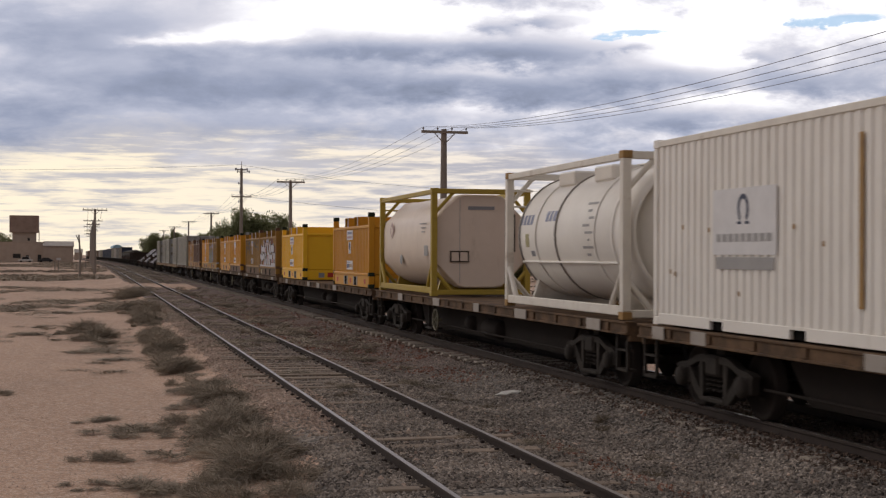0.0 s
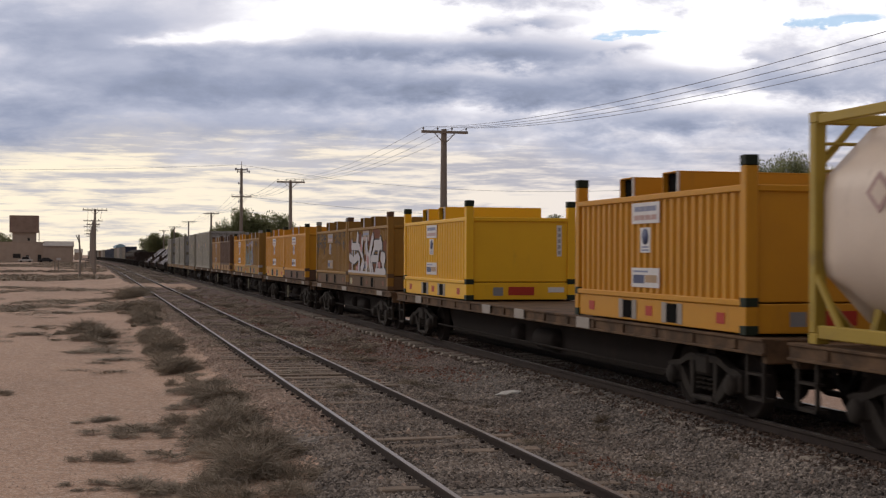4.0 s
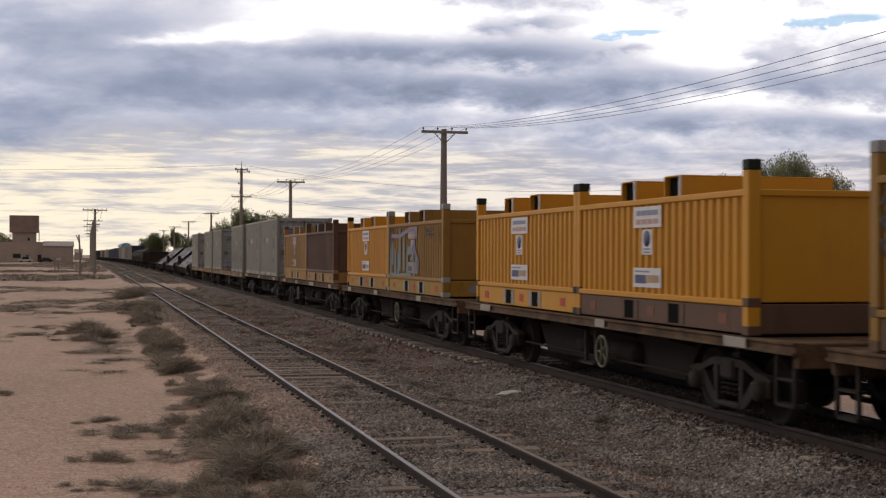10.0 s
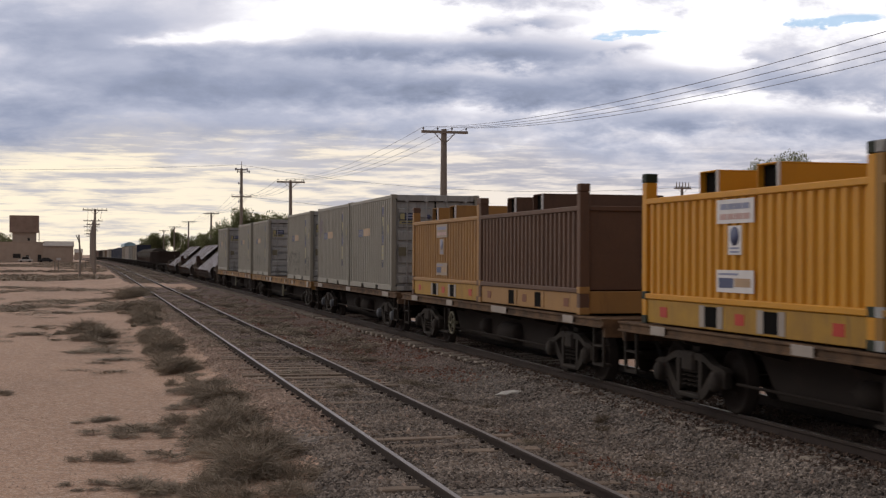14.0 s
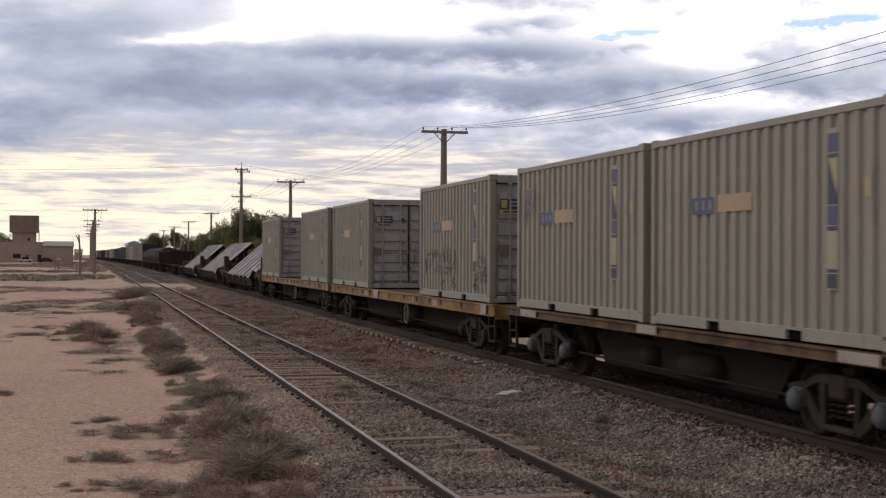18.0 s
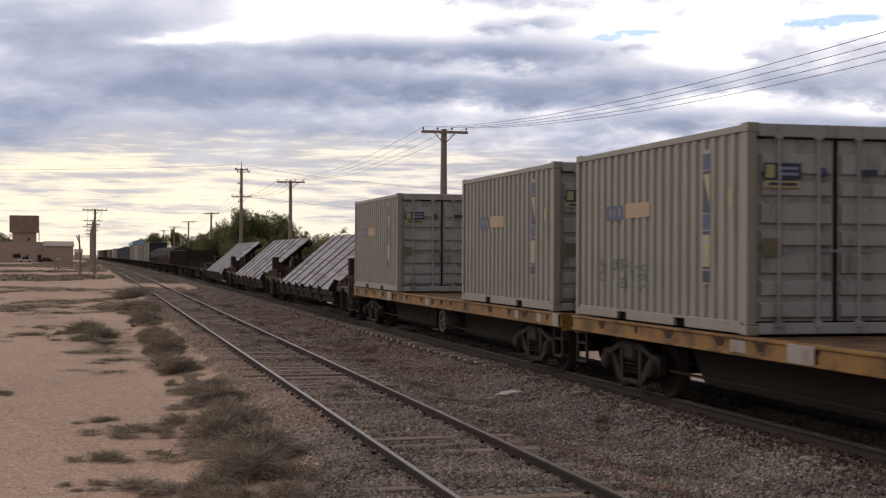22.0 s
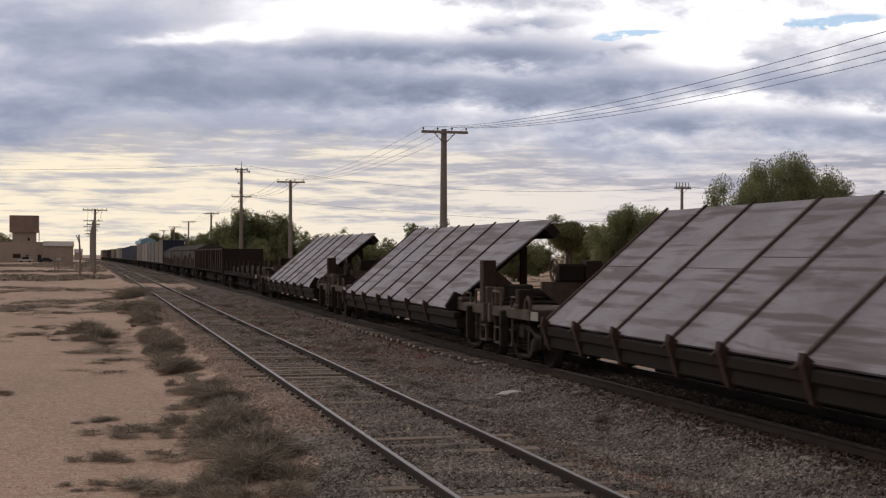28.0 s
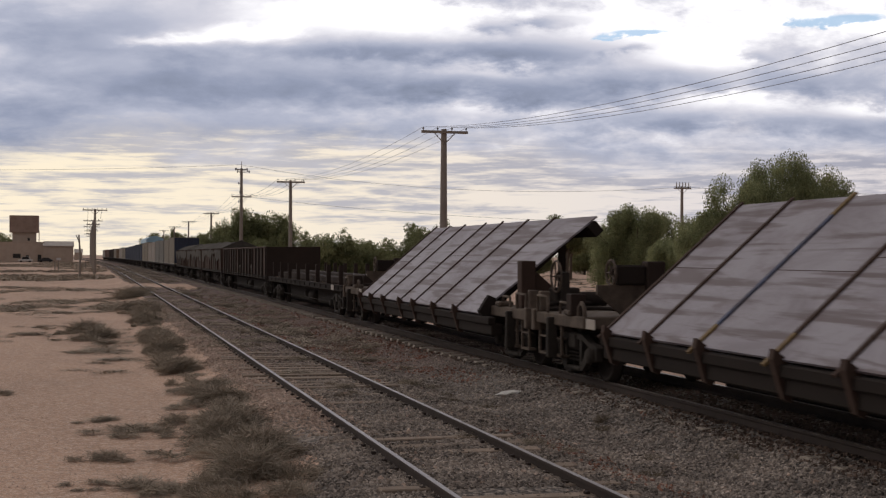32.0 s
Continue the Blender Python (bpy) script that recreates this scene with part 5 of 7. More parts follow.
    part("winch_drum", Mesh().lathe([(-0.4, 0.0), (-0.4, 0.14), (0.4, 0.14), (0.4, 0.0)], (0.3, -hl + 1.2, 1.22), "x", 14), UNDER, t)
    part("pipe_run", Mesh().tube([(-1.0, -hl + 0.2, 1.12), (-0.3, -hl + 0.6, 1.2), (0.6, -hl + 1.3, 1.12)], 0.04, n=6), UNDER, t)
    part("air_pipe", Mesh().tube([(-1.1, hl - 0.2, 1.1), (-0.4, hl - 0.8, 1.14), (0.5, hl - 2.2, 1.1)], 0.035, n=6), UNDER, t)
    if wheel:
        hand_wheel(t, a - 1.35, 1.66, x=-0.55, r=0.29, mat=TANSTEEL)
        part("wheel_column", Mesh().box(-0.45, -0.3, a - 1.42, a - 1.28, 1.06, 1.75, 0.02), BOGIE, t)
    return on_train(t, uc)


flat_wagon("brown flat container wagon under a white box container", -0.6, 18.35, panels=((3.2, 0.5), (7.4, 0.45), (8.7, 0.4)), wheel_at=None, hub=None)
flat_wagon("brown flat wagon carrying two tank containers set apart", 18.8, 37.45, panels=((-8.0, 0.6), (-4.2, 0.7), (-1.2, 0.4), (2.2, 0.6), (6.0, 0.5)), wheel_at=2.7)
flat_wagon("brown flat wagon carrying two yellow ore containers set apart", 38.05, 58.15, panels=((7.5, 0.6), (1.6, 0.6), (-0.6, 0.6), (-4.0, 0.6)))
flat_wagon("brown flat wagon under two graffitied ore containers", 58.9, 72.5, panels=((-5.4, 0.7), (0.1, 0.8), (5.0, 0.8)), pockets=False)
flat_wagon("brown flat wagon under two orange-yellow ore containers", 73.2, 87.25, panels=((-5.6, 0.6), (-1.0, 0.4), (5.4, 0.7)), wheel_at=-0.8, pockets=False)
flat_wagon("brown flat wagon under a painted-over and an orange ore container", 88.0, 102.2, panels=((-3.6, 0.5), (1.6, 0.5), (5.6, 0.5)), wheel_at=-0.7, pockets=False)
flat_wagon("brown flat wagon under a dark brown and a tan ore container", 102.9, 117.15, panels=((-5.6, 0.5), (-1.6, 1.0), (2.2, 0.5), (5.6, 0.6)), wheel_at=2.4, pockets=False)
flat_wagon("brown flat wagon under two grey box containers", 117.85, 131.65, panels=((-5.6, 0.8), (-0.05, 0.7), (5.4, 0.9)), pockets=False, hub=HUBGREY)
flat_wagon("worn yellow flat wagon carrying two grey box containers", 132.45, 151.55, edge=DECKY, panels=((2.0, 0.6), (-8.9, 0.4)), wheel_at=-1.4)
flat_wagon("worn yellow flat wagon carrying two grey box containers", 152.1, 171.15, edge=DECKY, panels=((4.2, 0.5), (-9.3, 0.3)), wheel_at=-1.1)



# ---- painted marks ----
def blob(t, pts, y, z, w, h, mat, x, name="spray_paint", label=""):
    """A flat painted shape; pts are corners in a unit square, y runs to the far end."""
    o = [(y + (0.5 - px) * w, z + (pz - 0.5) * h) for px, pz in pts]
    return part(name, Mesh().prism(o, "x", x - 0.003, x), mat, t, label)


def stroke(t, pts, y, z, w, h, width, mat, x, label=""):
    """A sprayed line with round ends through points of a unit square; bends are eased."""
    o = [Vector((y + (0.5 - px) * w, z + (pz - 0.5) * h)) for px, pz in pts]
    if 2 < len(o) < 6:
        eased = [o[0]]
        for a, b in zip(o, o[1:]):
            eased += [a.lerp(b, 0.28), a.lerp(b, 0.72)]
        o = eased + [o[-1]]
    o = [p for i, p in enumerate(o) if i == 0 or (p - o[i - 1]).length > 1e-4]
    n, r = len(o), width / 2
    ways = [(o[min(i + 1, n - 1)] - o[max(i - 1, 0)]).normalized() for i in range(n)]
    front = []
    for i, (p, d) in enumerate(zip(o, ways)):
        lift = x - 0.003 - 0.0003 * i
        front += [(lift, p.x - d.y * r, p.y + d.x * r), (lift, p.x + d.y * r, p.y - d.x * r)]
    faces = [(2 * i, 2 * i + 1, 2 * i + 3, 2 * i + 2) for i in range(n - 1)]
    for p, d, k, s in ((o[0], -ways[0], 0, -1), (o[-1], ways[-1], 2 * n - 2, 1)):
        side = Vector((-d.y, d.x))
        start = len(front)
        for q in range(1, 6):
            a = math.pi * q / 6
            c = p + side * (r * math.cos(a)) + d * (r * math.sin(a))
            front.append((x - 0.003 - (0.0003 * (n - 1) if s > 0 else 0.0), c.x, c.y))
        ring = (k, *range(start, start + 5), k + 1) if s > 0 else (k + 1, *range(start, start + 5), k)
        faces.append(ring)
    m = Mesh().add(front, faces)
    return part("spray_line", m, mat, t, label)


def big_graffiti(t):
    """Fat white sprayed letters with black edges over dark red clouds of paint."""
    X = -1.2095
    C, Z, W, H = -0.15, 0.98, 5.2, 1.08
    rng = random.Random(17)

    def puff(cx, cz, w, h, mat, x, label):
        k = [(6.283 * i / 11, rng.uniform(0.65, 1.15)) for i in range(11)]
        blob(t, [(cx + w * r * math.cos(a), cz + h * r * math.sin(a)) for a, r in k][::-1], C, Z, W, H, mat, x, label=label)

    for cx, cz, w, h in [(0.452, 0.942, 0.11, 0.303), (0.742, 1.016, 0.126, 0.21), (0.923, 0.599, 0.126, 0.28), (0.69, 0.155, 0.11, 0.187), (-0.048, 0.664, 0.071, 0.303), (-0.067, 0.118, 0.071, 0.187), (0.277, 0.914, 0.071, 0.233), (0.421, 0.284, 0.079, 0.233), (0.856, 0.173, 0.071, 0.163), (0.61, 0.868, 0.095, 0.233)]:
        puff(cx, cz, w, h, SPRAYR, X, "dark red sprayed cloud")
    letters = [
        (0.42, [(0.208, 0.988), (0.19, 0.766)]),
        (0.2, [(0.031, 0.858), (0.042, 0.099)]),
        (0.3, [(0.031, 0.729), (0.252, 0.71)]),
        (0.34, [(-0.038, 0.423), (0.062, 0.34)]),
        (0.34, [(0.088, 0.331), (0.269, 0.497), (0.244, 0.053)]),
        (0.18, [(0.104, 0.469), (0.098, 0.71)]),
        (0.36, [(0.346, 0.895), (0.329, 0.544)]),
        (0.24, [(0.279, 0.645), (0.363, 0.451)]),
        (0.42, [(0.381, 0.266), (0.323, 0.062)]),
        (0.27, [(0.475, 0.895), (0.498, 0.506), (0.473, 0.025)]),
        (0.24, [(0.521, 0.506), (0.469, 0.136)]),
        (0.36, [(0.654, 0.951), (0.596, 0.655), (0.548, 0.395), (0.604, 0.062)]),
        (0.22, [(0.706, 0.692), (0.646, 0.469)]),
        (0.28, [(0.612, 0.386), (0.771, 0.395)]),
        (0.22, [(0.619, 0.275), (0.662, 0.044)]),
        (0.42, [(0.715, 0.747), (0.854, 0.738)]),
        (0.34, [(0.858, 0.858), (0.892, 0.71)]),
        (0.22, [(0.823, 0.645), (0.785, 0.303), (0.748, 0.044)]),
        (0.26, [(0.744, 0.062), (0.981, 0.053)]),
        (0.44, [(0.898, 0.432), (0.96, 0.405)]),
        (0.34, [(0.917, 0.405), (0.948, 0.09)])]
    for extra, mat, lift, label in ((0.085, SPRAYK, 0.003, "black letter edge"), (0.0, SPRAYW, 0.012, "fat white sprayed letter")):
        for i, (wide, pts) in enumerate(letters):
            stroke(t, pts, C, Z, W, H, wide * 0.7 + extra, mat, X - lift - 0.0003 * i, label)
    stroke(t, [(-0.077, 0.025), (0.985, -0.003)], C, Z, W, H, 0.07, SPRAYW, X - 0.02, "white sprayed line")
    for cx, cz, w, h in [(0.329, 0.682, 0.071, 0.233), (0.521, 0.349, 0.071, 0.257), (0.2, 0.127, 0.063, 0.163), (0.833, 0.229, 0.079, 0.187)]:
        puff(cx, cz, w * 0.45, h * 0.55, SPRAYP, X - 0.0215, "pink sprayed patch")
    part("yellow_label", Mesh().box(-1.213, -1.206, 2.3, 2.62, 0.08, 0.26), YELLOWINK, t, "small yellow label")


def scribble(t, y, z, w, h, mat, seed, n=7, width=0.045):
    """Sprayed handwriting: loops, hooks and slanted strokes, row by row."""
    rng = random.Random(seed)
    for i in range(n):
        cx = (i + 0.5) / n
        for row in (0.78, 0.42, 0.12):
            if row < 0.2 and rng.random() < 0.6:
                continue
            kind = rng.random()
            px, pz = cx + rng.uniform(-0.12, 0.12) / n, row + rng.uniform(-0.06, 0.06)
            a, b = rng.uniform(0.28, 0.46) / n, rng.uniform(0.10, 0.17)
            t0, turn = rng.uniform(0, 6.28), rng.choice((-1, 1)) * rng.uniform(3.2, 5.6)
            if kind < 0.62:
                pts = [(px + a * math.cos(t0 + turn * q / 8) * (1 - 0.03 * q), pz + b * math.sin(t0 + turn * q / 8)) for q in range(9)]
                stroke(t, pts, y, z, w, h, width, mat, -1.2095)
            if kind > 0.4:
                lean = rng.uniform(-0.5, 0.5) * a
                pts = [(px - lean + 0.2 * a * math.sin(q), pz - b * 1.25 + 2.5 * b * q / 5) for q in range(6)]
                stroke(t, pts, y, z, w, h, width, mat, -1.2112)
            if rng.random() < 0.35:
                stroke(t, [(px - a * 1.3, pz + rng.uniform(-0.1, 0.1)), (px, pz + 0.02), (px + a * 1.3, pz + rng.uniform(-0.1, 0.1))], y, z, w, h, width, mat, -1.2129)


def blue_graffiti(t):
    X = -1.2225
    rng = random.Random(12)
    for px, z0, z1 in ((0.03, 0.0, 0.6), (0.10, 0.2, 0.72), (0.2, 0.0, 0.55), (0.3, 0.02, 0.5), (0.36, 0.1, 1.05), (0.5, 0.1, 0.85), (0.62, 0.0, 0.6), (0.84, 0.0, 0.75), (0.9, 0.1, 0.5)):
        blob(t, [(px - 0.03, z0), (px - 0.01, z1), (px + 0.025, z1 - 0.06), (px + 0.035, z0 + 0.02)], 1.05, 1.08, 3.4, 1.3, SPRAYB if rng.random() < 0.7 else SPRAYV, X)
    blob(t, [(0.64, 0.42), (0.66, 0.58), (0.8, 0.56), (0.74, 0.42)], 1.05, 1.08, 3.4, 1.3, SPRAYB, X)
    blob(t, [(0.7, 0.32), (0.86, 0.5), (0.86, 0.26)], 1.05, 1.08, 3.4, 1.3, SPRAYB, X)
    stroke(t, [(0.08, 0.8), (0.35, 0.78), (0.55, 0.86), (0.8, 0.92), (0.87, 0.86), (0.87, 0.5), (0.98, 0.3), (0.95, 0.08)], 1.05, 1.08, 3.4, 1.3, 0.1, SPRAYV, X - 0.004, "violet sprayed line")
    stroke(t, [(0.02, 0.04), (0.3, 0.0), (0.6, 0.04), (0.75, 0.02)], 1.05, 1.08, 3.4, 1.3, 0.07, SPRAYB, X - 0.004)


def bars(t, y, z, w, h, mat, n, x=-1.2105, name="lettering"):
    """Unreadable writing, as bars."""
    for i in range(n):
        yy = y - w / 2 + (i + 0.5) * w / n
        part(name, Mesh().box(x - 0.003, x, yy - 0.36 * w / n, yy + 0.36 * w / n, z - h / 2, z + h / 2), mat, t)


def grey_marks(t, scrawl=0):
    """Faded blue and orange lettering, an upright coloured strip, door stickers."""
    X = -1.2105
    blue = part("blue_lettering_block", Mesh().box(X - 0.003, X, 1.02, 1.68, 1.5, 1.72), BLUEINK, t)
    for k in range(3):
        part("letter_gap", Mesh().box(X - 0.005, X - 0.003, 1.1 + 0.2 * k, 1.15 + 0.2 * k, 1.56, 1.68), GREY, blue)
    orange = part("orange_lettering_block", Mesh().box(X - 0.003, X, -0.02, 0.9, 1.52, 1.74), ORANGEINK, t)
    for k in range(4):
        part("letter_gap", Mesh().box(X - 0.005, X - 0.003, 0.1 + 0.2 * k, 0.13 + 0.2 * k, 1.56, 1.68), PALE, orange)
    strip = part("marking_strip", Mesh().box(X - 0.002, X, -1.99, -1.76, 0.6, 2.34), PALE, t, "upright strip with navy and yellow blocks")
    z = 0.62
    for mat, hh in ((NAVY, 0.17), (NAVY, 0.05), (YELLOWINK, 0.4), (NAVY, 0.06), (BLUEINK, 0.22), (NAVY, 0.56), (BLUEINK, 0.22)):
        part("block", Mesh().box(X - 0.005, X - 0.002, -1.98, -1.77, z, z + hh - 0.015), mat, strip)
        if hh > 0.5:
            part("wedge", Mesh().prism([(-1.98, z + 0.1), (-1.8, z + 0.5), (-1.98, z + 0.5)], "x", X - 0.008, X - 0.005), YELLOWINK, strip)
        if hh == 0.4:
            for k in range(3):
                part("print", Mesh().box(X - 0.007, X - 0.005, -1.95, -1.82, z + 0.04 + 0.12 * k, z + 0.09 + 0.12 * k), FADEINK, strip)
        z += hh
    dy = -3.034
    st = part("door_sticker", Mesh().box(-1.0, -0.5, dy - 0.004, dy, 1.9, 2.1), NAVY, t, "navy and yellow door sticker")
    part("picture_patch", Mesh().box(-0.98, -0.86, dy - 0.007, dy - 0.004, 1.92, 2.08), YELLOWINK, st)
    part("lower_band", Mesh().box(-1.0, -0.5, dy - 0.004, dy, 1.8, 1.885), YELLOWINK, st)
    part("print", Mesh().box(-0.94, -0.56, dy - 0.007, dy - 0.004, 1.825, 1.86), NAVY, st)
    for k in range(2):
        part("print", Mesh().box(-0.82, -0.54, dy - 0.007, dy - 0.004, 1.95 + 0.07 * k, 1.985 + 0.07 * k), FADEBLUE, st)
    part("round_decal", Mesh().lathe([(dy - 0.004, 0.0), (dy - 0.004, 0.06), (dy, 0.06)], (-0.2, 0, 2.0), "y", 14), BLUEINK, t)
    part("door_plate", Mesh().box(-1.02, -0.76, dy - 0.004, dy, 0.95, 1.18), OLDPLATE, t)
    part("lettering", Mesh().box(0.3, 0.55, dy - 0.003, dy, 1.96, 2.04), NAVY, t)
    part("lettering", Mesh().box(0.66, 0.9, dy - 0.003, dy, 1.96, 2.04), NAVY, t)
    part("yellow_notice", Mesh().box(-1.2135, -1.2105, -2.62, -2.5, 1.58, 1.78), YELLOWINK, t)
    if scrawl == 1:
        scribble(t, 1.1, 0.72, 3.0, 0.85, SPRAYK, 3, 9, 0.03)
        scribble(t, -2.3, 0.6, 1.0, 0.7, SPRAYK, 4, 3, 0.03)
    if scrawl == 2:
        scribble(t, 2.35, 1.9, 0.7, 0.6, SPRAYV, 8, 4, 0.04)
    if scrawl == 3:
        scribble(t, 1.0, 0.7, 1.9, 0.45, FAINT, 15, 5, 0.028)


# ---- the loads ----
w_box = box_container("box_container", "off-white weathered steel box container on a flat wagon", 14.85, WHITE, WHITE, 2.591, pitch=0.2, rib=0.022, rail_mat=WHITEFRAME)
panel = part("logo_panel", Mesh().box(-1.2135, -1.2105, -0.55, 1.13, 0.98, 1.8), STICKER, w_box, "white panel with a dark horseshoe emblem")
arc = [(0.29 + 0.15 * math.cos(a), 1.54 + 0.19 * math.sin(a)) for a in [(-50 + 280 * i / 14) * math.pi / 180 for i in range(15)]]
m_ = Mesh()
for (a0, b0), (a1, b1) in zip(arc, arc[1:]):
    m_.prism([(a0, b0), (a1, b1), (0.29 + (a1 - 0.29) * 0.62, 1.54 + (b1 - 1.54) * 0.66), (0.29 + (a0 - 0.29) * 0.62, 1.54 + (b0 - 1.54) * 0.66)], "x", -1.2175, -1.2135)
part("horseshoe_emblem", m_.box(-1.2175, -1.2135, 0.13, 0.24, 1.355, 1.39).box(-1.2175, -1.2135, 0.34, 0.45, 1.355, 1.39), NAVY, panel)
bars(w_box, 0.29, 1.19, 1.5, 0.1, FADEINK, 9, -1.2145)
part("strap_line", Mesh().box(-1.2155, -1.2105, -0.5, 1.02, 0.8, 0.95), FADEINK, w_box, "grey lettered band")
part("rust_strip", Mesh().box(-1.2155, -1.2105, -2.4, -2.31, 0.42, 2.25), RUSTBAND, w_box, "upright ochre rust strip")
for yy, zz in ((2.05, 1.35), (1.25, 1.3), (-0.95, 1.3), (2.3, 0.72), (2.45, 0.75), (-1.6, 1.1), (0.4, 0.5)):
    part("rust_spot", Mesh().box(-1.213, -1.2105, yy - 0.025, yy + 0.025, zz - 0.03, zz + 0.03), RUSTBAND, w_box)

w_tank = tank_container("tank_container", "white tank container with dark bands in a white frame", 22.06, WHITE, WHITEFRAME)
c_tank = tank_container("tank_container", "cream clad tank container in an olive-yellow frame", 34.03, CREAM, OLIVE, True)
def on_shell(y0, y1, z0, z1, mat, name="lettering"):
    """A flat printed bar on the round shell of the white tank."""
    m = Mesh()
    for ya, yb in ((y0, y1),):
        o = [(-math.sqrt(1.25 - (z - 1.32)**2), z) for z in (z0, (z0 + z1) / 2, z1)]
        m.prism([(x - 0.006, z) for x, z in o] + [(x + 0.01, z) for x, z in o[::-1]], "y", ya, yb)
    part(name, m, mat, w_tank)


for yy, zz, n in ((2.0, 1.62, 4), (0.75, 1.66, 3)):
    for i in range(n):
        on_shell(yy - 0.3 + i * 0.2, yy - 0.17 + i * 0.2, zz - 0.09, zz + 0.09, FADEBLUE)
on_shell(1.85, 2.05, 1.12, 1.36, YELLOWINK, "hazard_label")
on_shell(1.6, 1.8, 0.95, 1.05, GREYINK)
for i in range(8):
    on_shell(-1.5 + 0.2 * (i % 2), -1.0 - 0.12 * (i % 3), 1.80 - i * 0.12, 1.84 - i * 0.12, FADEINK)
for i in range(3):
    part("lettering", Mesh().box(-1.1475, -1.1395, -2.2 + 0.1 * i, -1.5 - 0.1 * i, 1.72 - i * 0.1, 1.745 - i * 0.1), FADEINK, c_tank)
part("placard", Mesh().prism([(1.75, 1.4), (2.0, 1.62), (1.75, 1.84), (1.5, 1.62)], "x", -1.146, -1.138), PINKINK, c_tank, "faded diamond placard")
part("placard_inner", Mesh().prism([(1.75, 1.48), (1.91, 1.62), (1.75, 1.76), (1.59, 1.62)], "x", -1.15, -1.146), CREAM, c_tank)
part("worn_plate", Mesh().box(-1.145, -1.138, -2.3, -1.95, 0.95, 1.2), FADEINK, c_tank, "small worn plate")
part("outlet_cover", Mesh().lathe([(-1.148, 0.0), (-1.148, 0.11), (-1.138, 0.13)], (0, 0.6, 0.85), "x", 16), GREYDOOR, c_tank)

concentrate_bin("ore_container", "orange-yellow ore container with stickers on its ribbed side", 41.57, ORANGE, ORANGE, hp=2.2, h1=1.84)
concentrate_bin("ore_container", "clean bright yellow ore container with dark-capped corner posts", 54.42, YELLOW, YELLOW)
g1 = concentrate_bin("ore_container", "faded ochre ore container with large white and pink spray painting", 62.45, OCHRE, SKID, clean=False, cap=BROWN)
big_graffiti(g1)
g2 = concentrate_bin("ore_container", "faded ochre ore container with black spray scribbles", 68.68, OCHRE, SKID, clean=False, cap=GREYDOOR)
scribble(g2, 1.9, 1.35, 1.9, 0.75, SPRAYK, 21, 6, 0.05)
scribble(g2, -1.7, 1.42, 1.9, 0.6, SPRAYK, 22, 5)
concentrate_bin("ore_container", "orange-yellow ore container on a dark brown skid base", 77.39, ORANGE, BROWN, clean=False)
concentrate_bin("ore_container", "orange-yellow ore container with stickers on its ribbed side", 83.46, ORANGE, ORANGE)
g3 = concentrate_bin("ore_container", "faded ochre ore container painted over in blue", 92.30, OCHRE, DIRTYYEL, cap=GREYDOOR)
blue_graffiti(g3)
scribble(g3, -2.0, 1.45, 1.5, 0.45, SPRAYK, 31, 4, 0.035)
scribble(g3, 2.6, 1.35, 0.5, 0.7, SPRAYK, 33, 2)
concentrate_bin("ore_container", "orange-yellow ore container with stickers on its ribbed side", 98.35, ORANGE, DIRTYYEL)
concentrate_bin("ore_container", "dark brown weathered ore container", 107.0, BROWN, TAN, clean=False, cap=BROWN)
concentrate_bin("ore_container", "tan ore container with a yellow skid base", 113.05, TAN, DIRTYYEL, cap=BROWN)
for u_, near, scr in ((121.65, True, 0), (127.99, True, 2), (135.88, True, 1), (148.43, True, 3), (155.62, True, 0), (168.18, True, 0)):
    grey_marks(box_container("box_container", "weathered grey steel box container with faded blue and yellow markings", u_, GREY, GREYDOOR), scr)
tilt_wagon("dark well wagon with wide grey steel plates leaning on its frame", 173.7, 186.93, 171.75, 190.95)
tilt_wagon("dark well wagon with wide grey steel plates leaning on its frame", 192.9, 206.14, 191.25, 210.2, STRAPB)
tilt_wagon("dark well wagon with wide grey steel plates leaning on its frame", 212.35, 225.56, 210.5, 229.4, wheel=True)


# ---- wagons further back ----
def cargo_box(label, u, L, h, mat, z=1.087, ends=None):
    """A container far down the train."""
    t = thing("box_container", label, "container", "box containers on the train")
    part("wall", corrugated(-L / 2, L / 2, 0.1, h, -1.215, 0.036, 0.3), mat, t)
    part("wall", corrugated(-L / 2, L / 2, 0.1, h, 1.215, -0.036, 0.3), mat, t)
    part("end_wall", corrugated(-1.2, 1.2, 0.1, h, -L / 2 - 0.004, 0.036, 0.3, "x"), ends or mat, t)
    part("end_wall", corrugated(-1.2, 1.2, 0.1, h, L / 2 + 0.004, -0.036, 0.3, "x"), mat, t)
    part("roof", Mesh().box(-1.219, 1.219, -L / 2 - 0.01, L / 2 + 0.01, h, h + 0.05, 0.02), mat, t)
    part("base", Mesh().box(-1.219, 1.219, -L / 2 - 0.01, L / 2 + 0.01, 0.0, 0.1, 0.02), mat, t)
    return on_train(t, u, z)


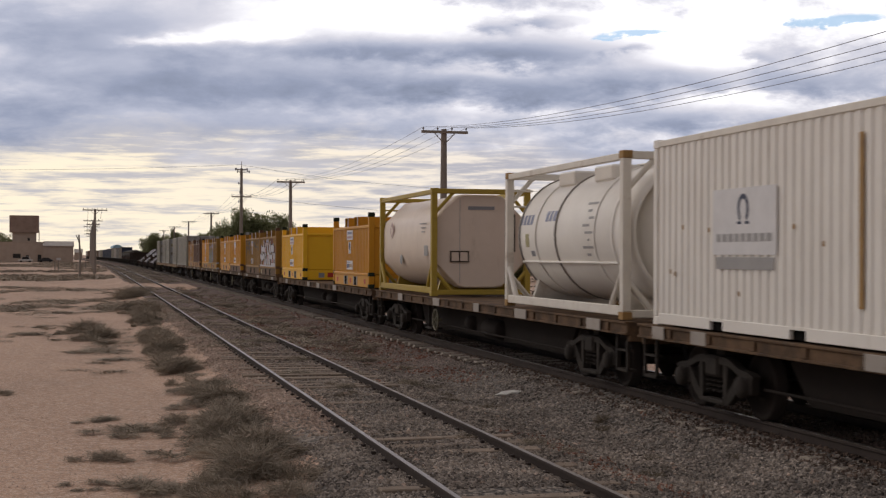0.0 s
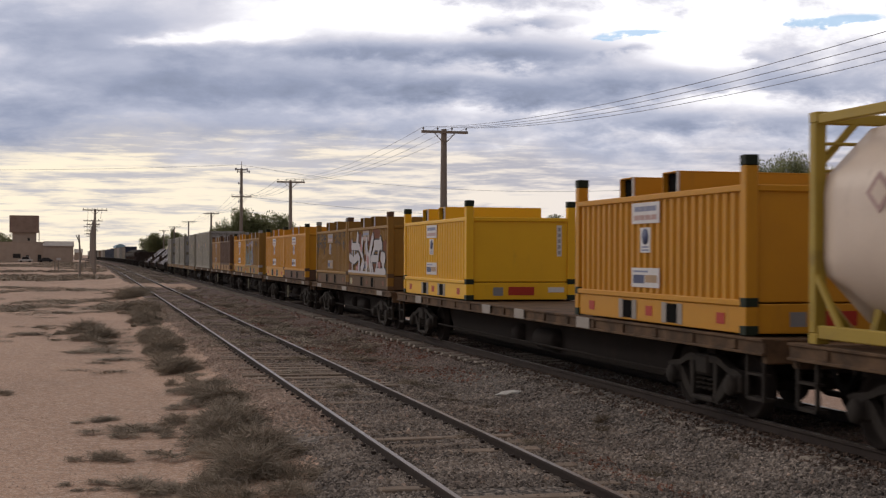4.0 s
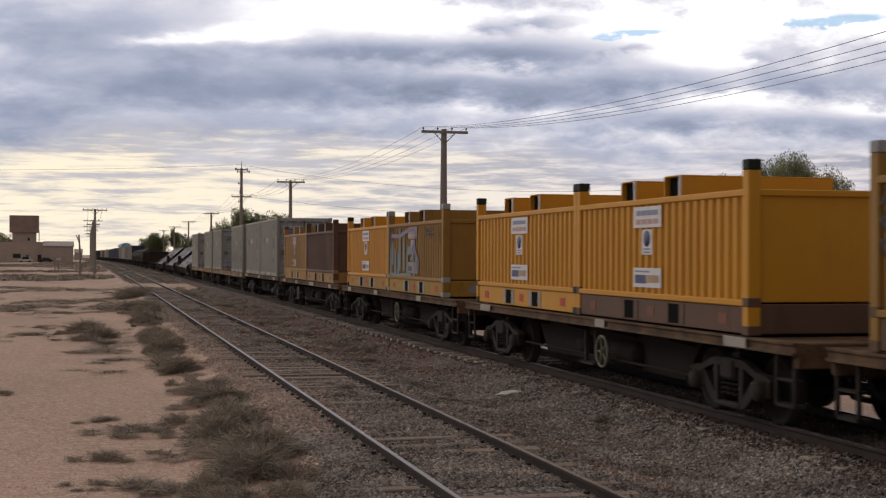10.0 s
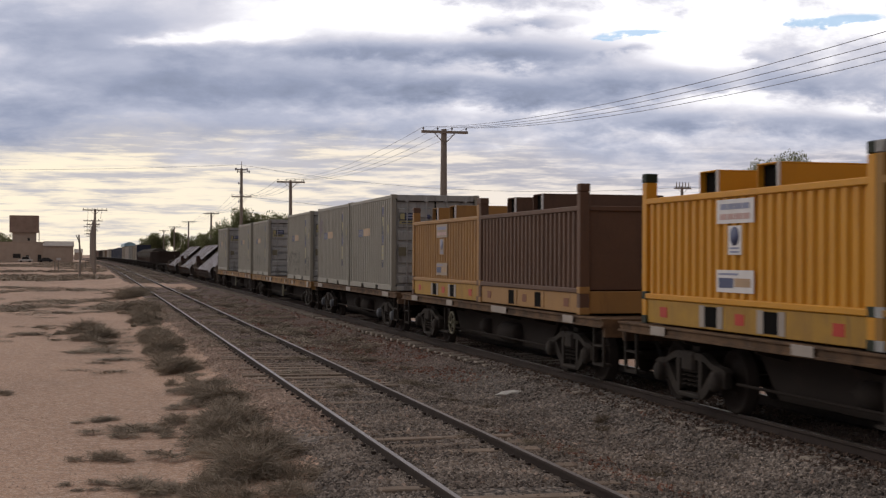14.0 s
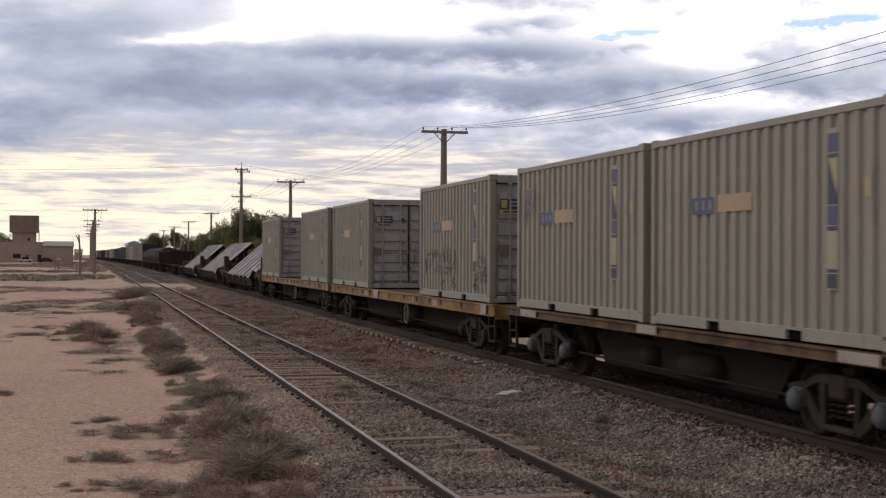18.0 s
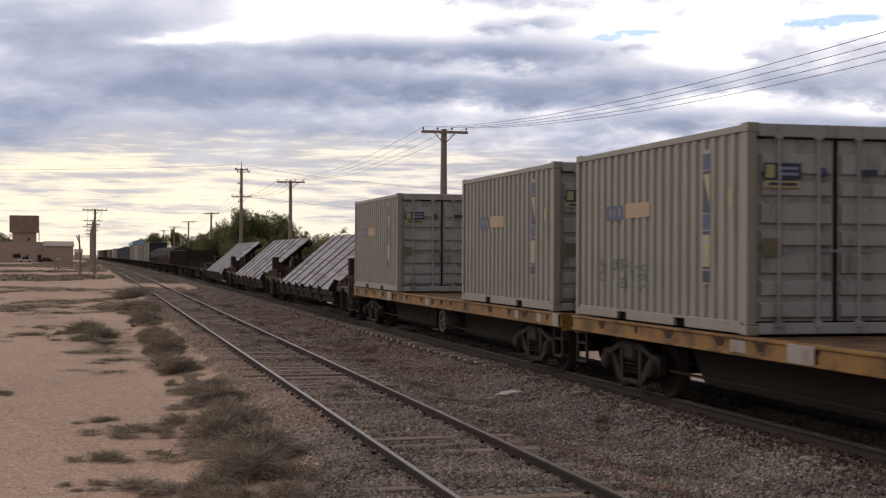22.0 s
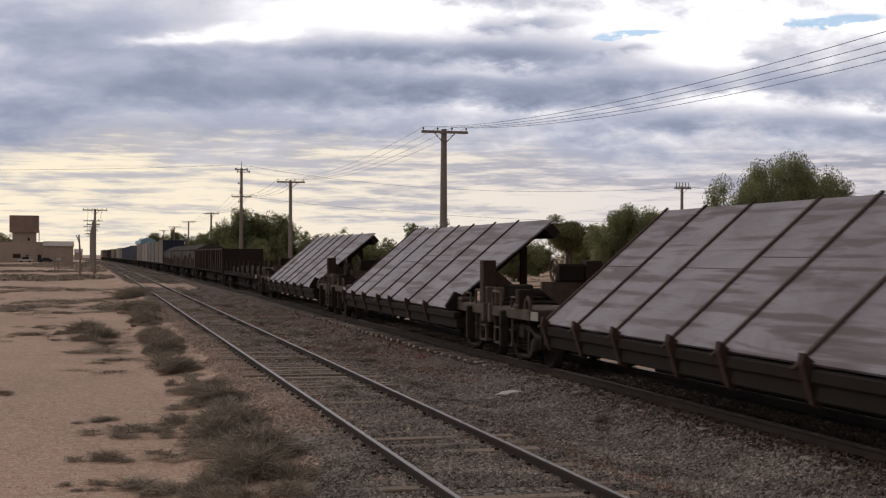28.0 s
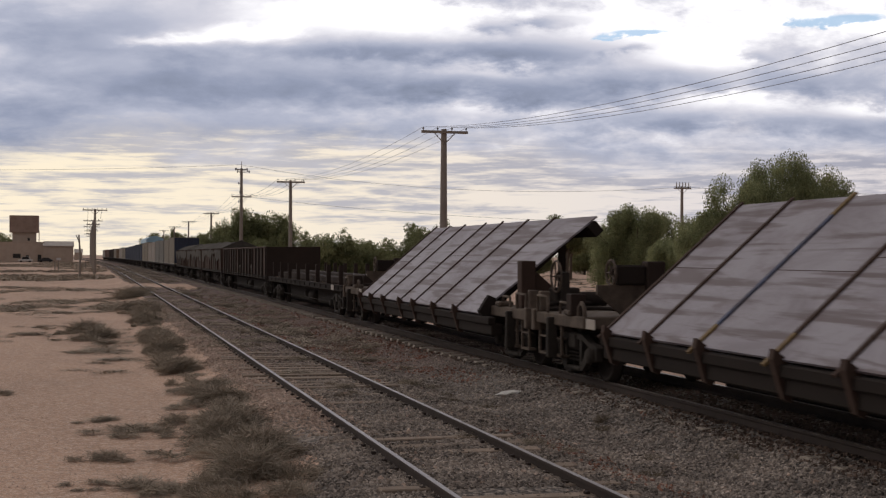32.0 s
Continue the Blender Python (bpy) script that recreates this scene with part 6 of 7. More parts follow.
def stake_wagon(u0, u1):
    """A low flat with upright stakes and long dark timbers."""
    t = flat_wagon("dark flat wagon with upright stakes and low dark timbers", u0, u1, UNDER, panels=((-7.8, 0.5),))
    L = u1 - u0
    k = -L / 2 + 0.8
    while k < L / 2 - 0.4:
        for sx in (-1, 1):
            part("stake", Mesh().box(*sorted((sx * 1.22, sx * 1.08)), k - 0.07, k + 0.07, 1.06, 1.72, 0.01), DARKLOAD, t)
        k += 2.4
    for i, x in enumerate((-0.7, -0.1, 0.55)):
        part("squared_timber", Mesh().box(x - 0.26, x + 0.26, -L / 2 + 1, L / 2 - 1.2, 1.07, 1.3 + 0.1 * (i % 2), 0.02), DARKLOAD, t)


def tarp_wagon(u0, u1, seed):
    """A covered wagon: steel hoops, a sagging peaked tarpaulin, and torn flaps between the side posts."""
    t = flat_wagon("wagon under a sagging peaked dark tarpaulin", u0, u1, UNDER, pockets=False)
    hl = (u1 - u0) / 2
    rng = random.Random(seed)
    n = 15
    prof = [(-1.29, 2.2), (-1.3, 2.42), (-0.7, 2.72), (0.0, 2.98), (0.7, 2.72), (1.3, 2.42), (1.29, 2.2)]
    vs = []
    for i in range(n):
        y = -hl + 0.2 + (2 * hl - 0.4) * i / (n - 1)
        drop = 0.16 * (i % 2) + rng.uniform(0, 0.1)
        for j, (x, z) in enumerate(prof):
            vs.append((x, y, z - (drop if 0 < j < 6 else rng.uniform(0, 0.7))))
    k = len(prof)
    fs = [(i * k + j, i * k + j + 1, (i + 1) * k + j + 1, (i + 1) * k + j) for i in range(n - 1) for j in range(k - 1)]
    fs += [tuple(range(k))[::-1], tuple(range((n - 1) * k, n * k))]
    part("tarpaulin", Mesh().add(vs, fs), TARPB, t)
    y = -hl + 0.2
    while y < hl - 0.3:
        for sx in (-1, 1):
            part("side_post", Mesh().box(*sorted((sx * 1.27, sx * 1.13)), y - 0.09, y + 0.09, 1.07, 2.45, 0.01), RUSTSTRAP, t)
            if rng.random() < 0.75:
                part("side_flap", Mesh().box(*sorted((sx * 1.24, sx * 1.2)), y + 0.1, y + rng.uniform(0.8, 1.35), 1.07, rng.uniform(1.9, 2.4)), rng.choice((TARPB, DARKLOAD, RUSTSTRAP)), t)
        y += 1.45
    part("load", Mesh().box(-0.9, 0.9, -hl + 0.8, hl - 0.8, 1.07, 1.75, 0.05), DARKLOAD, t)


def open_wagon(u0, u1):
    """A high open wagon with solid ends and upright side posts, some bays open."""
    t = flat_wagon("dark rusty open wagon with high ends and gapped sides", u0, u1, UNDER, pockets=False)
    hl = (u1 - u0) / 2
    for s in (-1, 1):
        part("end_board", Mesh().box(-1.25, 1.25, *sorted((s * (hl - 0.05), s * (hl - 0.14))), 1.07, 2.42, 0.01), DARKLOAD, t)
        part("top_rail", Mesh().box(*sorted((s * 1.27, s * 1.19)), -hl + 0.14, hl - 0.14, 2.36, 2.44, 0.01), RUSTSTRAP, t)
    k, i = -hl + 0.3, 0
    while k < hl - 0.2:
        for sx in (-1, 1):
            part("side_post", Mesh().box(*sorted((sx * 1.29, sx * 1.2)), k - 0.08, k + 0.08, 0.9, 2.4), DARKLOAD, t)
            if i not in (4, 8):
                part("side_board", Mesh().box(*sorted((sx * 1.22, sx * 1.17)), k + 0.15, min(hl - 0.15, k + 1.2), 1.1, 2.36, 0.01), RUSTSTRAP if i % 3 == 0 else DARKLOAD, t)
        k += 1.36
        i += 1
    part("load", Mesh().box(-1.0, 1.0, -hl + 0.4, hl - 0.4, 1.07, 1.42, 0.05), PALE, t, "pale low load")


stake_wagon(229.8, 248.8)
open_wagon(249.6, 271.6)
tarp_wagon(272.6, 287.9, 1)
tarp_wagon(288.7, 303.9, 2)
tarp_wagon(304.7, 319.6, 3)
rest = [(322.6, FARCREAM, 2.6, "cream box container"), (343.2, FARGREY, 2.6, "pale grey box container"), (363.8, PALE, 2.6, "pale box container"), (384.4, FARCREAM, 2.7, "cream box container"), (405.0, FARBLUE, 2.55, "dark blue box container"), (425.6, FARBLUE, 2.6, "dark blue box container"), (446.2, FARBLUE, 2.5, "dark blue box container"), (466.8, FARBLUE, 2.4, "dark blue box container"), (487.4, FARCREAM, 2.5, "cream box container"), (508.0, PALE, 2.5, "pale box container")]
pick = random.Random(9)
for i in range(7):
    rest.append((528.6 + 20.6 * i, pick.choice((FARRUST, FARRUST, DARKLOAD, SKID, FARCREAM)) if i < 6 else PALE, 2.4, "distant box container"))
for u_, mat_, h_, lab_ in rest:
    flat_wagon("dark flat wagon under two box containers", u_, u_ + 20.0, UNDER, pockets=False)
    for j_ in range(2):
        cargo_box(lab_ + " on a flat wagon", u_ + 5.0 + 10.0 * j_, 9.4 - pick.random() * 0.8, h_ - 0.15 * pick.random(), mat_, ends=FARBLUE if u_ < 330 and not j_ else mat_)
sh_ = thing("sheeted_load", "light blue sheeted load on a flat wagon", "sheeted load")
part("sheet", Mesh().prism([(-1.25, 0.0), (1.25, 0.0), (1.2, 0.55), (0.3, 0.95), (-0.3, 0.95), (-1.2, 0.55)], "y", -11.0, 11.0), SKYBLUE, sh_)
on_train(sh_, 400.0, 3.79)


# ---- poles and wires ----
def power_pole(label, x, y, top, arm, low_arm=0.0, wood=POLEW, r=0.16, braces=True, pins=4, base=-0.5, drop=4.2):
    """A timber pole with a crossarm across the line, insulators and braces."""
    t = thing("power_pole", label, "power pole", "poles along the line", pose(x, y, base))
    h = top - base
    part("post", Mesh().tube([(0, 0, -0.2), (0, 0, h * 0.5), (0, 0, h - 0.15)], r * 1.15, r * 0.75, n=12), wood, t)
    for z, w in ((h - 0.32, arm), (h - drop, low_arm)):
        if w <= 0:
            continue
        a = part("crossarm", Mesh().box(-w / 2, w / 2, -0.24, -0.13, z - 0.07, z + 0.07, 0.01), wood, t)
        for i in range(pins):
            px = -w / 2 + 0.1 + (w - 0.2) * i / (pins - 1)
            part("insulator", Mesh().lathe([(z + 0.07, 0.02), (z + 0.13, 0.02), (z + 0.14, 0.05), (z + 0.19, 0.055), (z + 0.23, 0.035), (z + 0.25, 0.001)], (px, -0.185, 0), "z", 8), GREYINK, a)
        if braces:
            for sx in (-1, 1):
                part("brace", Mesh().tube([(sx * min(0.55, w * 0.3), -0.18, z - 0.06), (0, -0.16, z - 0.62)], 0.025, n=5), wood, t)
    return t


def wire(a, b, sag, n=14, r=0.013, label="thin overhead wire between poles"):
    a, b = Vector(a), Vector(b)
    pts = []
    for i in range(n + 1):
        s = i / n
        p = a.lerp(b, s)
        p.z -= 4 * sag * s * (1 - s)
        pts.append(p)
    ob = new("overhead_wire", Mesh().tube(pts, r, n=5).data("overhead_wire", WIRE))
    return tagged(ob, label, "wire", "overhead wires")


LINE = [(17.5, -12.0, 9.0), (17.5, 68.8, 9.0), (16.74, 121.6, 9.1), (17.35, 170.9, 13.2), (17.5, 219.4, 9.1), (17.3, 272.1, 9.0), (17.3, 324.0, 9.0), (17.3, 376.0, 9.0), (17.3, 428.0, 9.0), (17.3, 480.0, 9.0)]
for x, y, top in LINE:
    if top > 12:
        tall = power_pole("tall weathered timber pole with two crossarms", x, y, top, 1.5, 2.5, r=0.22, pins=3, drop=3.72)
        part("top_pin", Mesh().tube([(0, 0, top + 0.3), (0, 0, top + 1.25)], 0.05, 0.03, n=6), POLEW, tall)
        for sx, zz in ((-0.75, 0.05), (-0.5, -0.25), (0.7, 0.0), (0.95, -0.25), (-0.35, -1.7), (-0.35, -4.0), (-0.2, -2.8)):
            part("stand_off_insulator", Mesh().tube([(sx * 0.3, -0.1, top + 0.1 + zz), (sx, -0.2, top + 0.22 + zz)], 0.04, n=5).lathe([(top + 0.02 + zz, 0.02), (top + 0.08 + zz, 0.08), (top + 0.3 + zz, 0.07), (top + 0.36 + zz, 0.01)], (sx, -0.2, 0), "z", 8), GREYINK, tall)
    else:
        power_pole("weathered timber power pole with a braced crossarm", x, y, top, 2.5, r=0.2 if y < 100 else 0.18)
for (xa, ya, ta), (xb, yb, tb) in zip(LINE, LINE[1:7]):
    for i in range(4):
        o = -1.15 + 2.3 * i / 3
        za = (ta if ta < 12 else 9.9) - 0.08
        zb = (tb if tb < 12 else 9.9) - 0.08
        wire((xa + o, ya - 0.18, za), (xb + o, yb - 0.18, zb), 1.85 if ya < 0 else 0.75, 24 if ya < 0 else 12, 0.009 if yb < 130 else 0.014)
# the second line, across the tracks
t = power_pole("distant timber pole with many insulators on two short arms", 62.5, 138.9, 10.1, 2.0, 1.6, pins=6, r=0.2)
for i in range(5):
    part("tall_pin", Mesh().tube([(-0.72 + 0.36 * i, -0.18, 10.3), (-0.72 + 0.36 * i, -0.18, 10.95)], 0.06, 0.045, n=6), POLEW, t)
wire((17.2, 170.7, 13.5), (62.5, 138.7, 9.9), 1.6, 16, 0.016)
wire((17.2, 170.7, 9.6), (62.5, 138.7, 6.0), 0.8, 16, 0.016)
wire((17.2, 170.7, 13.5), (-34.0, 183.6, 13.0), 0.5, 16, 0.016)
wire((62.5, 138.7, 9.9), (130.0, 100.0, 9.9), 1.2, 12, 0.022)
for i, y in enumerate((186.0, 238.0, 290.0, 342.0, 394.0)):
    px = -0.41 - 0.42 * i
    power_pole("old timber telegraph pole with a wide crossarm", px, y, 8.4 if not i else 8.2, 3.2, 2.2 if i else 0.0, pins=6, r=0.19, base=-0.42, drop=0.95)
    if i:
        for k in range(3):
            wire((px + 0.42 + 0.9 * (k - 1), y - 52, 8.2), (px + 0.9 * (k - 1), y, 8.0), 0.6, 10, 0.02)
st = thing("broken_post", "leaning broken timber post", "post", at=pose(-2.0, 160.0, -0.45))
part("post", Mesh().tube([(0, 0, 0), (0.05, 0, 2.4), (-0.12, 0, 4.9)], 0.13, 0.09, n=8), POLEW, st)
part("stub", Mesh().tube([(-0.1, 0, 4.1), (-0.45, 0, 4.9)], 0.07, 0.04, n=6), POLEW, st)
for x, y in ((-6.2, 210.0), (-5.7, 210.0), (-2.2, 260.0)):
    part("post", Mesh().tube([(0, 0, 0), (0, 0, 1.7)], 0.09, 0.08, n=8), POLEW, thing("short_post", "short weathered post in the sand", "post", "short posts", pose(x, y, -0.45)))

# ---- buildings ----
def wall_with_openings(name, parent, x0, x1, z0, z1, y0, y1, holes, mat):
    """A wall along x with real openings; holes as (x0, x1, z0, z1)."""
    xs = sorted({x0, x1, *[h[0] for h in holes], *[h[1] for h in holes]})
    for xa, xb in zip(xs, xs[1:]):
        cuts = sorted((h[2], h[3]) for h in holes if h[0] <= xa and h[1] >= xb)
        z = z0
        for ca, cb in cuts + [(z1, z1)]:
            if ca > z:
                part(name, Mesh().box(xa, xb, y0, y1, z, ca), mat, parent)
            z = cb


b = thing("station_building", "low brown masonry railway building with a flat parapet", "building", at=pose(-35.4, 455.0, -0.3))
holes = [(9.0, 11.4, 1.2, 2.6), (13.0, 13.9, 0.0, 2.1), (16.6, 17.8, 0.0, 2.3), (2.0, 5.0, 1.2, 2.6)]
wall_with_openings("front_wall", b, -6, 18.6, 0, 6.2, 0, 0.4, holes, MASONRY)
for xa, xb, za, zb in holes:
    w = part("window" if za else "doorway", Mesh().box(xa, xb, 0.22, 0.28, za, zb), DARKGLASS, b)
    part("lintel", Mesh().box(xa - 0.15, xb + 0.15, -0.05, 0.0, zb, zb + 0.2), MASONRY, w)
part("side_wall", Mesh().box(18.2, 18.6, 0.4, 12, 0, 6.2), MASONRY, b)
part("back_wall", Mesh().box(-6, 18.6, 12, 12.4, 0, 6.2), MASONRY, b)
part("roof", Mesh().box(-6, 18.6, 0.4, 12, 5.7, 5.9), TINROOF, b)
part("parapet_cap", Mesh().box(-6.1, 18.7, -0.1, 0.5, 6.2, 6.4), MASONRY, b)
s_ = thing("tin_shed", "long brown shed with a pale tin roof", "shed", at=pose(-16.9, 452.0, -0.35))
wall_with_openings("front_wall", s_, 0, 9.1, 0, 5.0, 0, 0.3, [(4.0, 5.4, 0.6, 1.4)], MASONRY)
part("side_wall", Mesh().box(8.8, 9.1, 0.3, 10, 0, 5.0), MASONRY, s_)
part("side_wall", Mesh().box(0, 0.3, 0.3, 10, 0, 5.0), MASONRY, s_)
part("back_wall", Mesh().box(0, 9.1, 10, 10.3, 0, 5.0), MASONRY, s_)
part("window", Mesh().box(4.0, 5.4, 0.15, 0.2, 0.6, 1.4), STICKER, s_)
part("roof", Mesh().prism([(-0.4, 5.0), (5.2, 6.5), (10.6, 5.0), (10.6, 5.2), (5.2, 6.72), (-0.4, 5.2)], "x", -0.2, 9.3), TINROOF, s_)
wt = thing("water_tower", "square rust-stained steel water tank on a masonry tower", "water tower", at=pose(-23.2, 462.0, -0.15))
part("tower", Mesh().box(-3.6, 3.6, -3.2, 3.2, 0, 9.3, 0.05), MASONRY, wt)
part("tower_window", Mesh().box(1.1, 1.8, -3.24, -3.2, 6.6, 7.6), DARKGLASS, wt)
tk = part("tank", Mesh().box(-4.4, 4.4, -4.0, 4.0, 9.3, 14.8, 0.06), TANKRUST, wt)
for i in range(6):
    x = -4.4 + 8.8 * i / 5
    part("rib", Mesh().box(x - 0.07, x + 0.07, -4.09, -4.0, 9.3, 14.8), TANKRUST, tk)
for z in (9.35, 11.1, 12.9, 14.75):
    part("flange", Mesh().box(-4.45, 4.45, -4.1, -4.0, z - 0.06, z + 0.06), TANKRUST, tk)
part("overflow_pipe", Mesh().tube([(4.7, -3.8, 10.0), (4.7, -3.8, 0.2)], 0.13, n=8), MASONRY, wt)
hs = thing("small_hut", "small distant hut beside the line", "hut", at=pose(-8.4, 620.0, -0.45))
part("wall", Mesh().box(-1.7, 1.7, 0, 6, 0, 3.4, 0.02), MASONRY, hs)
part("roof", Mesh().prism([(-0.3, 3.4), (3, 5.0), (6.3, 3.4)], "x", -1.9, 1.9), TINROOF, hs)
ps = thing("pale_shed", "low pale shed with dark openings beyond the line", "shed", at=pose(44.0, 228.0, -0.5))
wall_with_openings("front_wall", ps, -7, 9, 0, 2.7, 0, 0.3, [(-4, -2.4, 0, 2.1), (1.0, 2.0, 0, 2.1), (5.0, 7.0, 0.8, 1.9)], PALEWALL)
part("back_wall", Mesh().box(-7, 9, 5, 5.3, 0, 2.7), DARKLOAD, ps)
part("side_wall", Mesh().box(8.7, 9, 0.3, 5, 0, 2.7), PALEWALL, ps)
part("roof", Mesh().prism([(-0.4, 2.7), (2.6, 3.4), (5.7, 2.7)], "x", -7.3, 9.3), TINROOF, ps)


def car(label, x, y, paint, tall):
    c = thing("parked_car", label, "car", "parked vehicles", pose(x, y, -0.45))
    part("body", Mesh().box(-2.2, 2.2, -0.85, 0.85, 0.35, 0.95, 0.12), paint, c)
    part("cabin", Mesh().prism([(-1.3, 0.95), (1.5, 0.95), (1.0, tall), (-0.9, tall)], "y", -0.75, 0.75), paint, c)
    part("window", Mesh().prism([(-1.1, 1.0), (1.3, 1.0), (0.92, tall - 0.06), (-0.82, tall - 0.06)], "y", -0.77, -0.755), DARKGLASS, c)
    for wx in (-1.35, 1.35):
        part("wheel", Mesh().lathe([(-0.9, 0.0), (-0.9, 0.32), (-0.66, 0.32)], (wx, 0, 0.32), "y", 14), BLACK, c)


car("small white vehicle parked by the building", -22.0, 445.0, CARWHITE, 1.85)
car("dark car parked by the building", -16.0, 447.0, CARDARK, 1.5)
outline = [(-0.25, 0.0), (-0.17, -0.05), (-0.04, -0.03), (0.05, -0.05), (0.16, -0.02), (0.24, 0.0), (0.2, 0.05), (0.1, 0.03), (0.0, 0.07), (-0.1, 0.02), (-0.2, 0.03)]
rise_ = [0.01, 0.03, 0.02, 0.06, 0.03, 0.07, 0.05, 0.09, 0.05, 0.07, 0.02]
n_ = len(outline)
pp = new("scrap_of_paper", Mesh().add([(x, y, z) for (x, y), z in zip(outline, rise_)] + [(x, y, z + 0.004) for (x, y), z in zip(outline, rise_)], [tuple(range(n_))[::-1], tuple(range(n_, 2 * n_))] + [(i, (i + 1) % n_, (i + 1) % n_ + n_, i + n_) for i in range(n_)]).data("scrap_of_paper", PAPER))
pp.matrix_basis = pose(6.78, 22.14, terrain(6.78, 22.14) + bed_lift(6.78, 22.14) + 0.03)
tagged(pp, "crumpled white scrap of paper on the ballast", "litter")


# ---- trees ----
def leaves(rng, centre, radius, count, size, droop, broad=0.38):
    """Small leaf blades in one clump."""
    d = rng.normal(0, 1, (count, 3))
    d /= np.linalg.norm(d, axis=1)[:, None]
    p = np.array(centre) + d * (rng.random((count, 1))**0.62) * np.array(radius)
    a = rng.normal(0, 1, (count, 3))
    a[:, 2] -= droop
    a /= np.linalg.norm(a, axis=1)[:, None]
    b = np.cross(a, rng.normal(0, 1, (count, 3)))
    b /= np.linalg.norm(b, axis=1)[:, None] + 1e-9
    s = size * (0.6 + 0.8 * rng.random((count, 1)))
    return np.stack([p - a * s, p + b * s * broad, p + a * s, p - b * s * broad], 1)


def tree_data(seed, height, spread, kind):
    """Trunk with limbs, and a crown of leaf clumps hung on the limbs. Returns two meshes."""
    rng = np.random.default_rng(seed)
    wood = Mesh()
    fork = height * (0.24 if kind != "umbrella" else 0.5)
    wood.tube([(0, 0, -0.3), (0.05 * height * rng.normal() * 0.3, 0, fork * 0.5), (0, 0, fork)], height * 0.035, height * 0.026, n=9)
    quads = []
    limbs = 12 if kind == "pepper" else 8
    for i in range(limbs):
        a = 2 * math.pi * (i + rng.random() * 0.7) / limbs
        reach = spread * (0.55 + 0.45 * rng.random()) * (1.0 if i % 3 else 0.45)
        top = height * (0.62 + 0.34 * rng.random()) * (1.0 if i % 3 == 0 else 0.92)
        if kind == "pepper":
            top = height * (0.97 - 0.28 * (reach / spread)**2 - 0.06 * rng.random())
        if kind == "umbrella":
            top = height * (0.84 + 0.12 * rng.random())
        p0, p3 = Vector((0, 0, fork * (0.8 + 0.2 * rng.random()))), Vector((math.cos(a) * reach, math.sin(a) * reach, top))
        p1 = Vector((math.cos(a) * reach * 0.35, math.sin(a) * reach * 0.35, fork + (top - fork) * 0.55))
        pts = [p0 * (1 - s)**2 + p1 * 2 * s * (1 - s) + p3 * s * s for s in (0, 0.25, 0.5, 0.75, 1)]
        wood.tube(pts, height * 0.017, height * 0.004, n=6)
        n_cl = 10 if kind == "pepper" else 9
        for k in range(n_cl):
            s = 0.35 + 0.65 * rng.random()
            c = p0 * (1 - s)**2 + p1 * 2 * s * (1 - s) + p3 * s * s
            c = c + Vector(rng.normal(0, 1, 3)) * spread * 0.12
            if kind != "umbrella" and k < 3:
                c.z *= 0.3 + 0.5 * rng.random()          # low skirts of foliage
                c.x *= 1.15
                c.y *= 1.15
            wood.tube([pts[1 + int(3 * rng.random())], c], height * 0.005, height * 0.002, n=4)
            rad = spread * (0.22 + 0.13 * rng.random())
            if kind == "pepper":
                quads.append(leaves(rng, c, (rad, rad, rad * 0.85), 1250, 0.052, 0.9, 0.6))
                for _ in range(3):
                    o = rng.normal(0, 1, 2) * rad * 0.6
                    ln = height * (0.05 + 0.07 * rng.random())
                    c2 = (c[0] + o[0], c[1] + o[1], max(0.5, c[2] - ln * 0.8))
                    quads.append(leaves(rng, c2, (0.22 * rad + 0.06, 0.22 * rad + 0.06, ln), 70, 0.045, 2.0, 0.5))
            elif kind == "umbrella":
                quads.append(leaves(rng, c, (rad * 1.1, rad * 1.1, rad * 0.5), 300, 0.14, 0.0))
            else:
                quads.append(leaves(rng, c, (rad * 1.2, rad * 1.2, rad * 0.9), 240, 0.15, 0.3))
                for _ in range(5):
                    o = rng.normal(0, 1, 3)
                    o /= np.linalg.norm(o)
                    c2 = np.array(c) + o * rad * 1.05
                    quads.append(leaves(rng, c2, (rad * 0.4, rad * 0.4, rad * 0.34), 36, 0.12, 0.3))
    q = np.concatenate(quads)
    n = len(q)
    crown = raw("crown", q.reshape(-1, 3).tolist(), np.arange(4 * n).reshape(n, 4).tolist(), LEAF if kind == "pepper" else LEAFD)
    return wood.data("trunk", BARK), crown


KINDS = {k: tree_data(*v) for k, v in {
    "pepper_a": (1, 7.2, 3.6, "pepper"), "pepper_b": (2, 5.6, 2.9, "pepper"),
    "gum_a": (3, 8.5, 3.9, "round"), "gum_b": (4, 6.0, 3.4, "round"), "flat_a": (5, 6.4, 3.6, "umbrella")}.items()}
LABELS = {"pepper": "bushy pepper tree with drooping green foliage", "gum": "rounded dark green tree in the sand", "flat": "flat-topped dark tree on a bare trunk"}


def plant(kind, x, y, scale, turn, tall=1.0):
    t = thing("tree", LABELS[kind.split("_")[0]], "tree", "trees beyond the line", pose(x, y, -0.5, 0, 0, turn))
    trunk, crown = KINDS[kind]
    for n, me in (("trunk", trunk), ("crown", crown)):
        o = part(n, me, None, t)
        o.scale = (scale, scale, scale * tall)


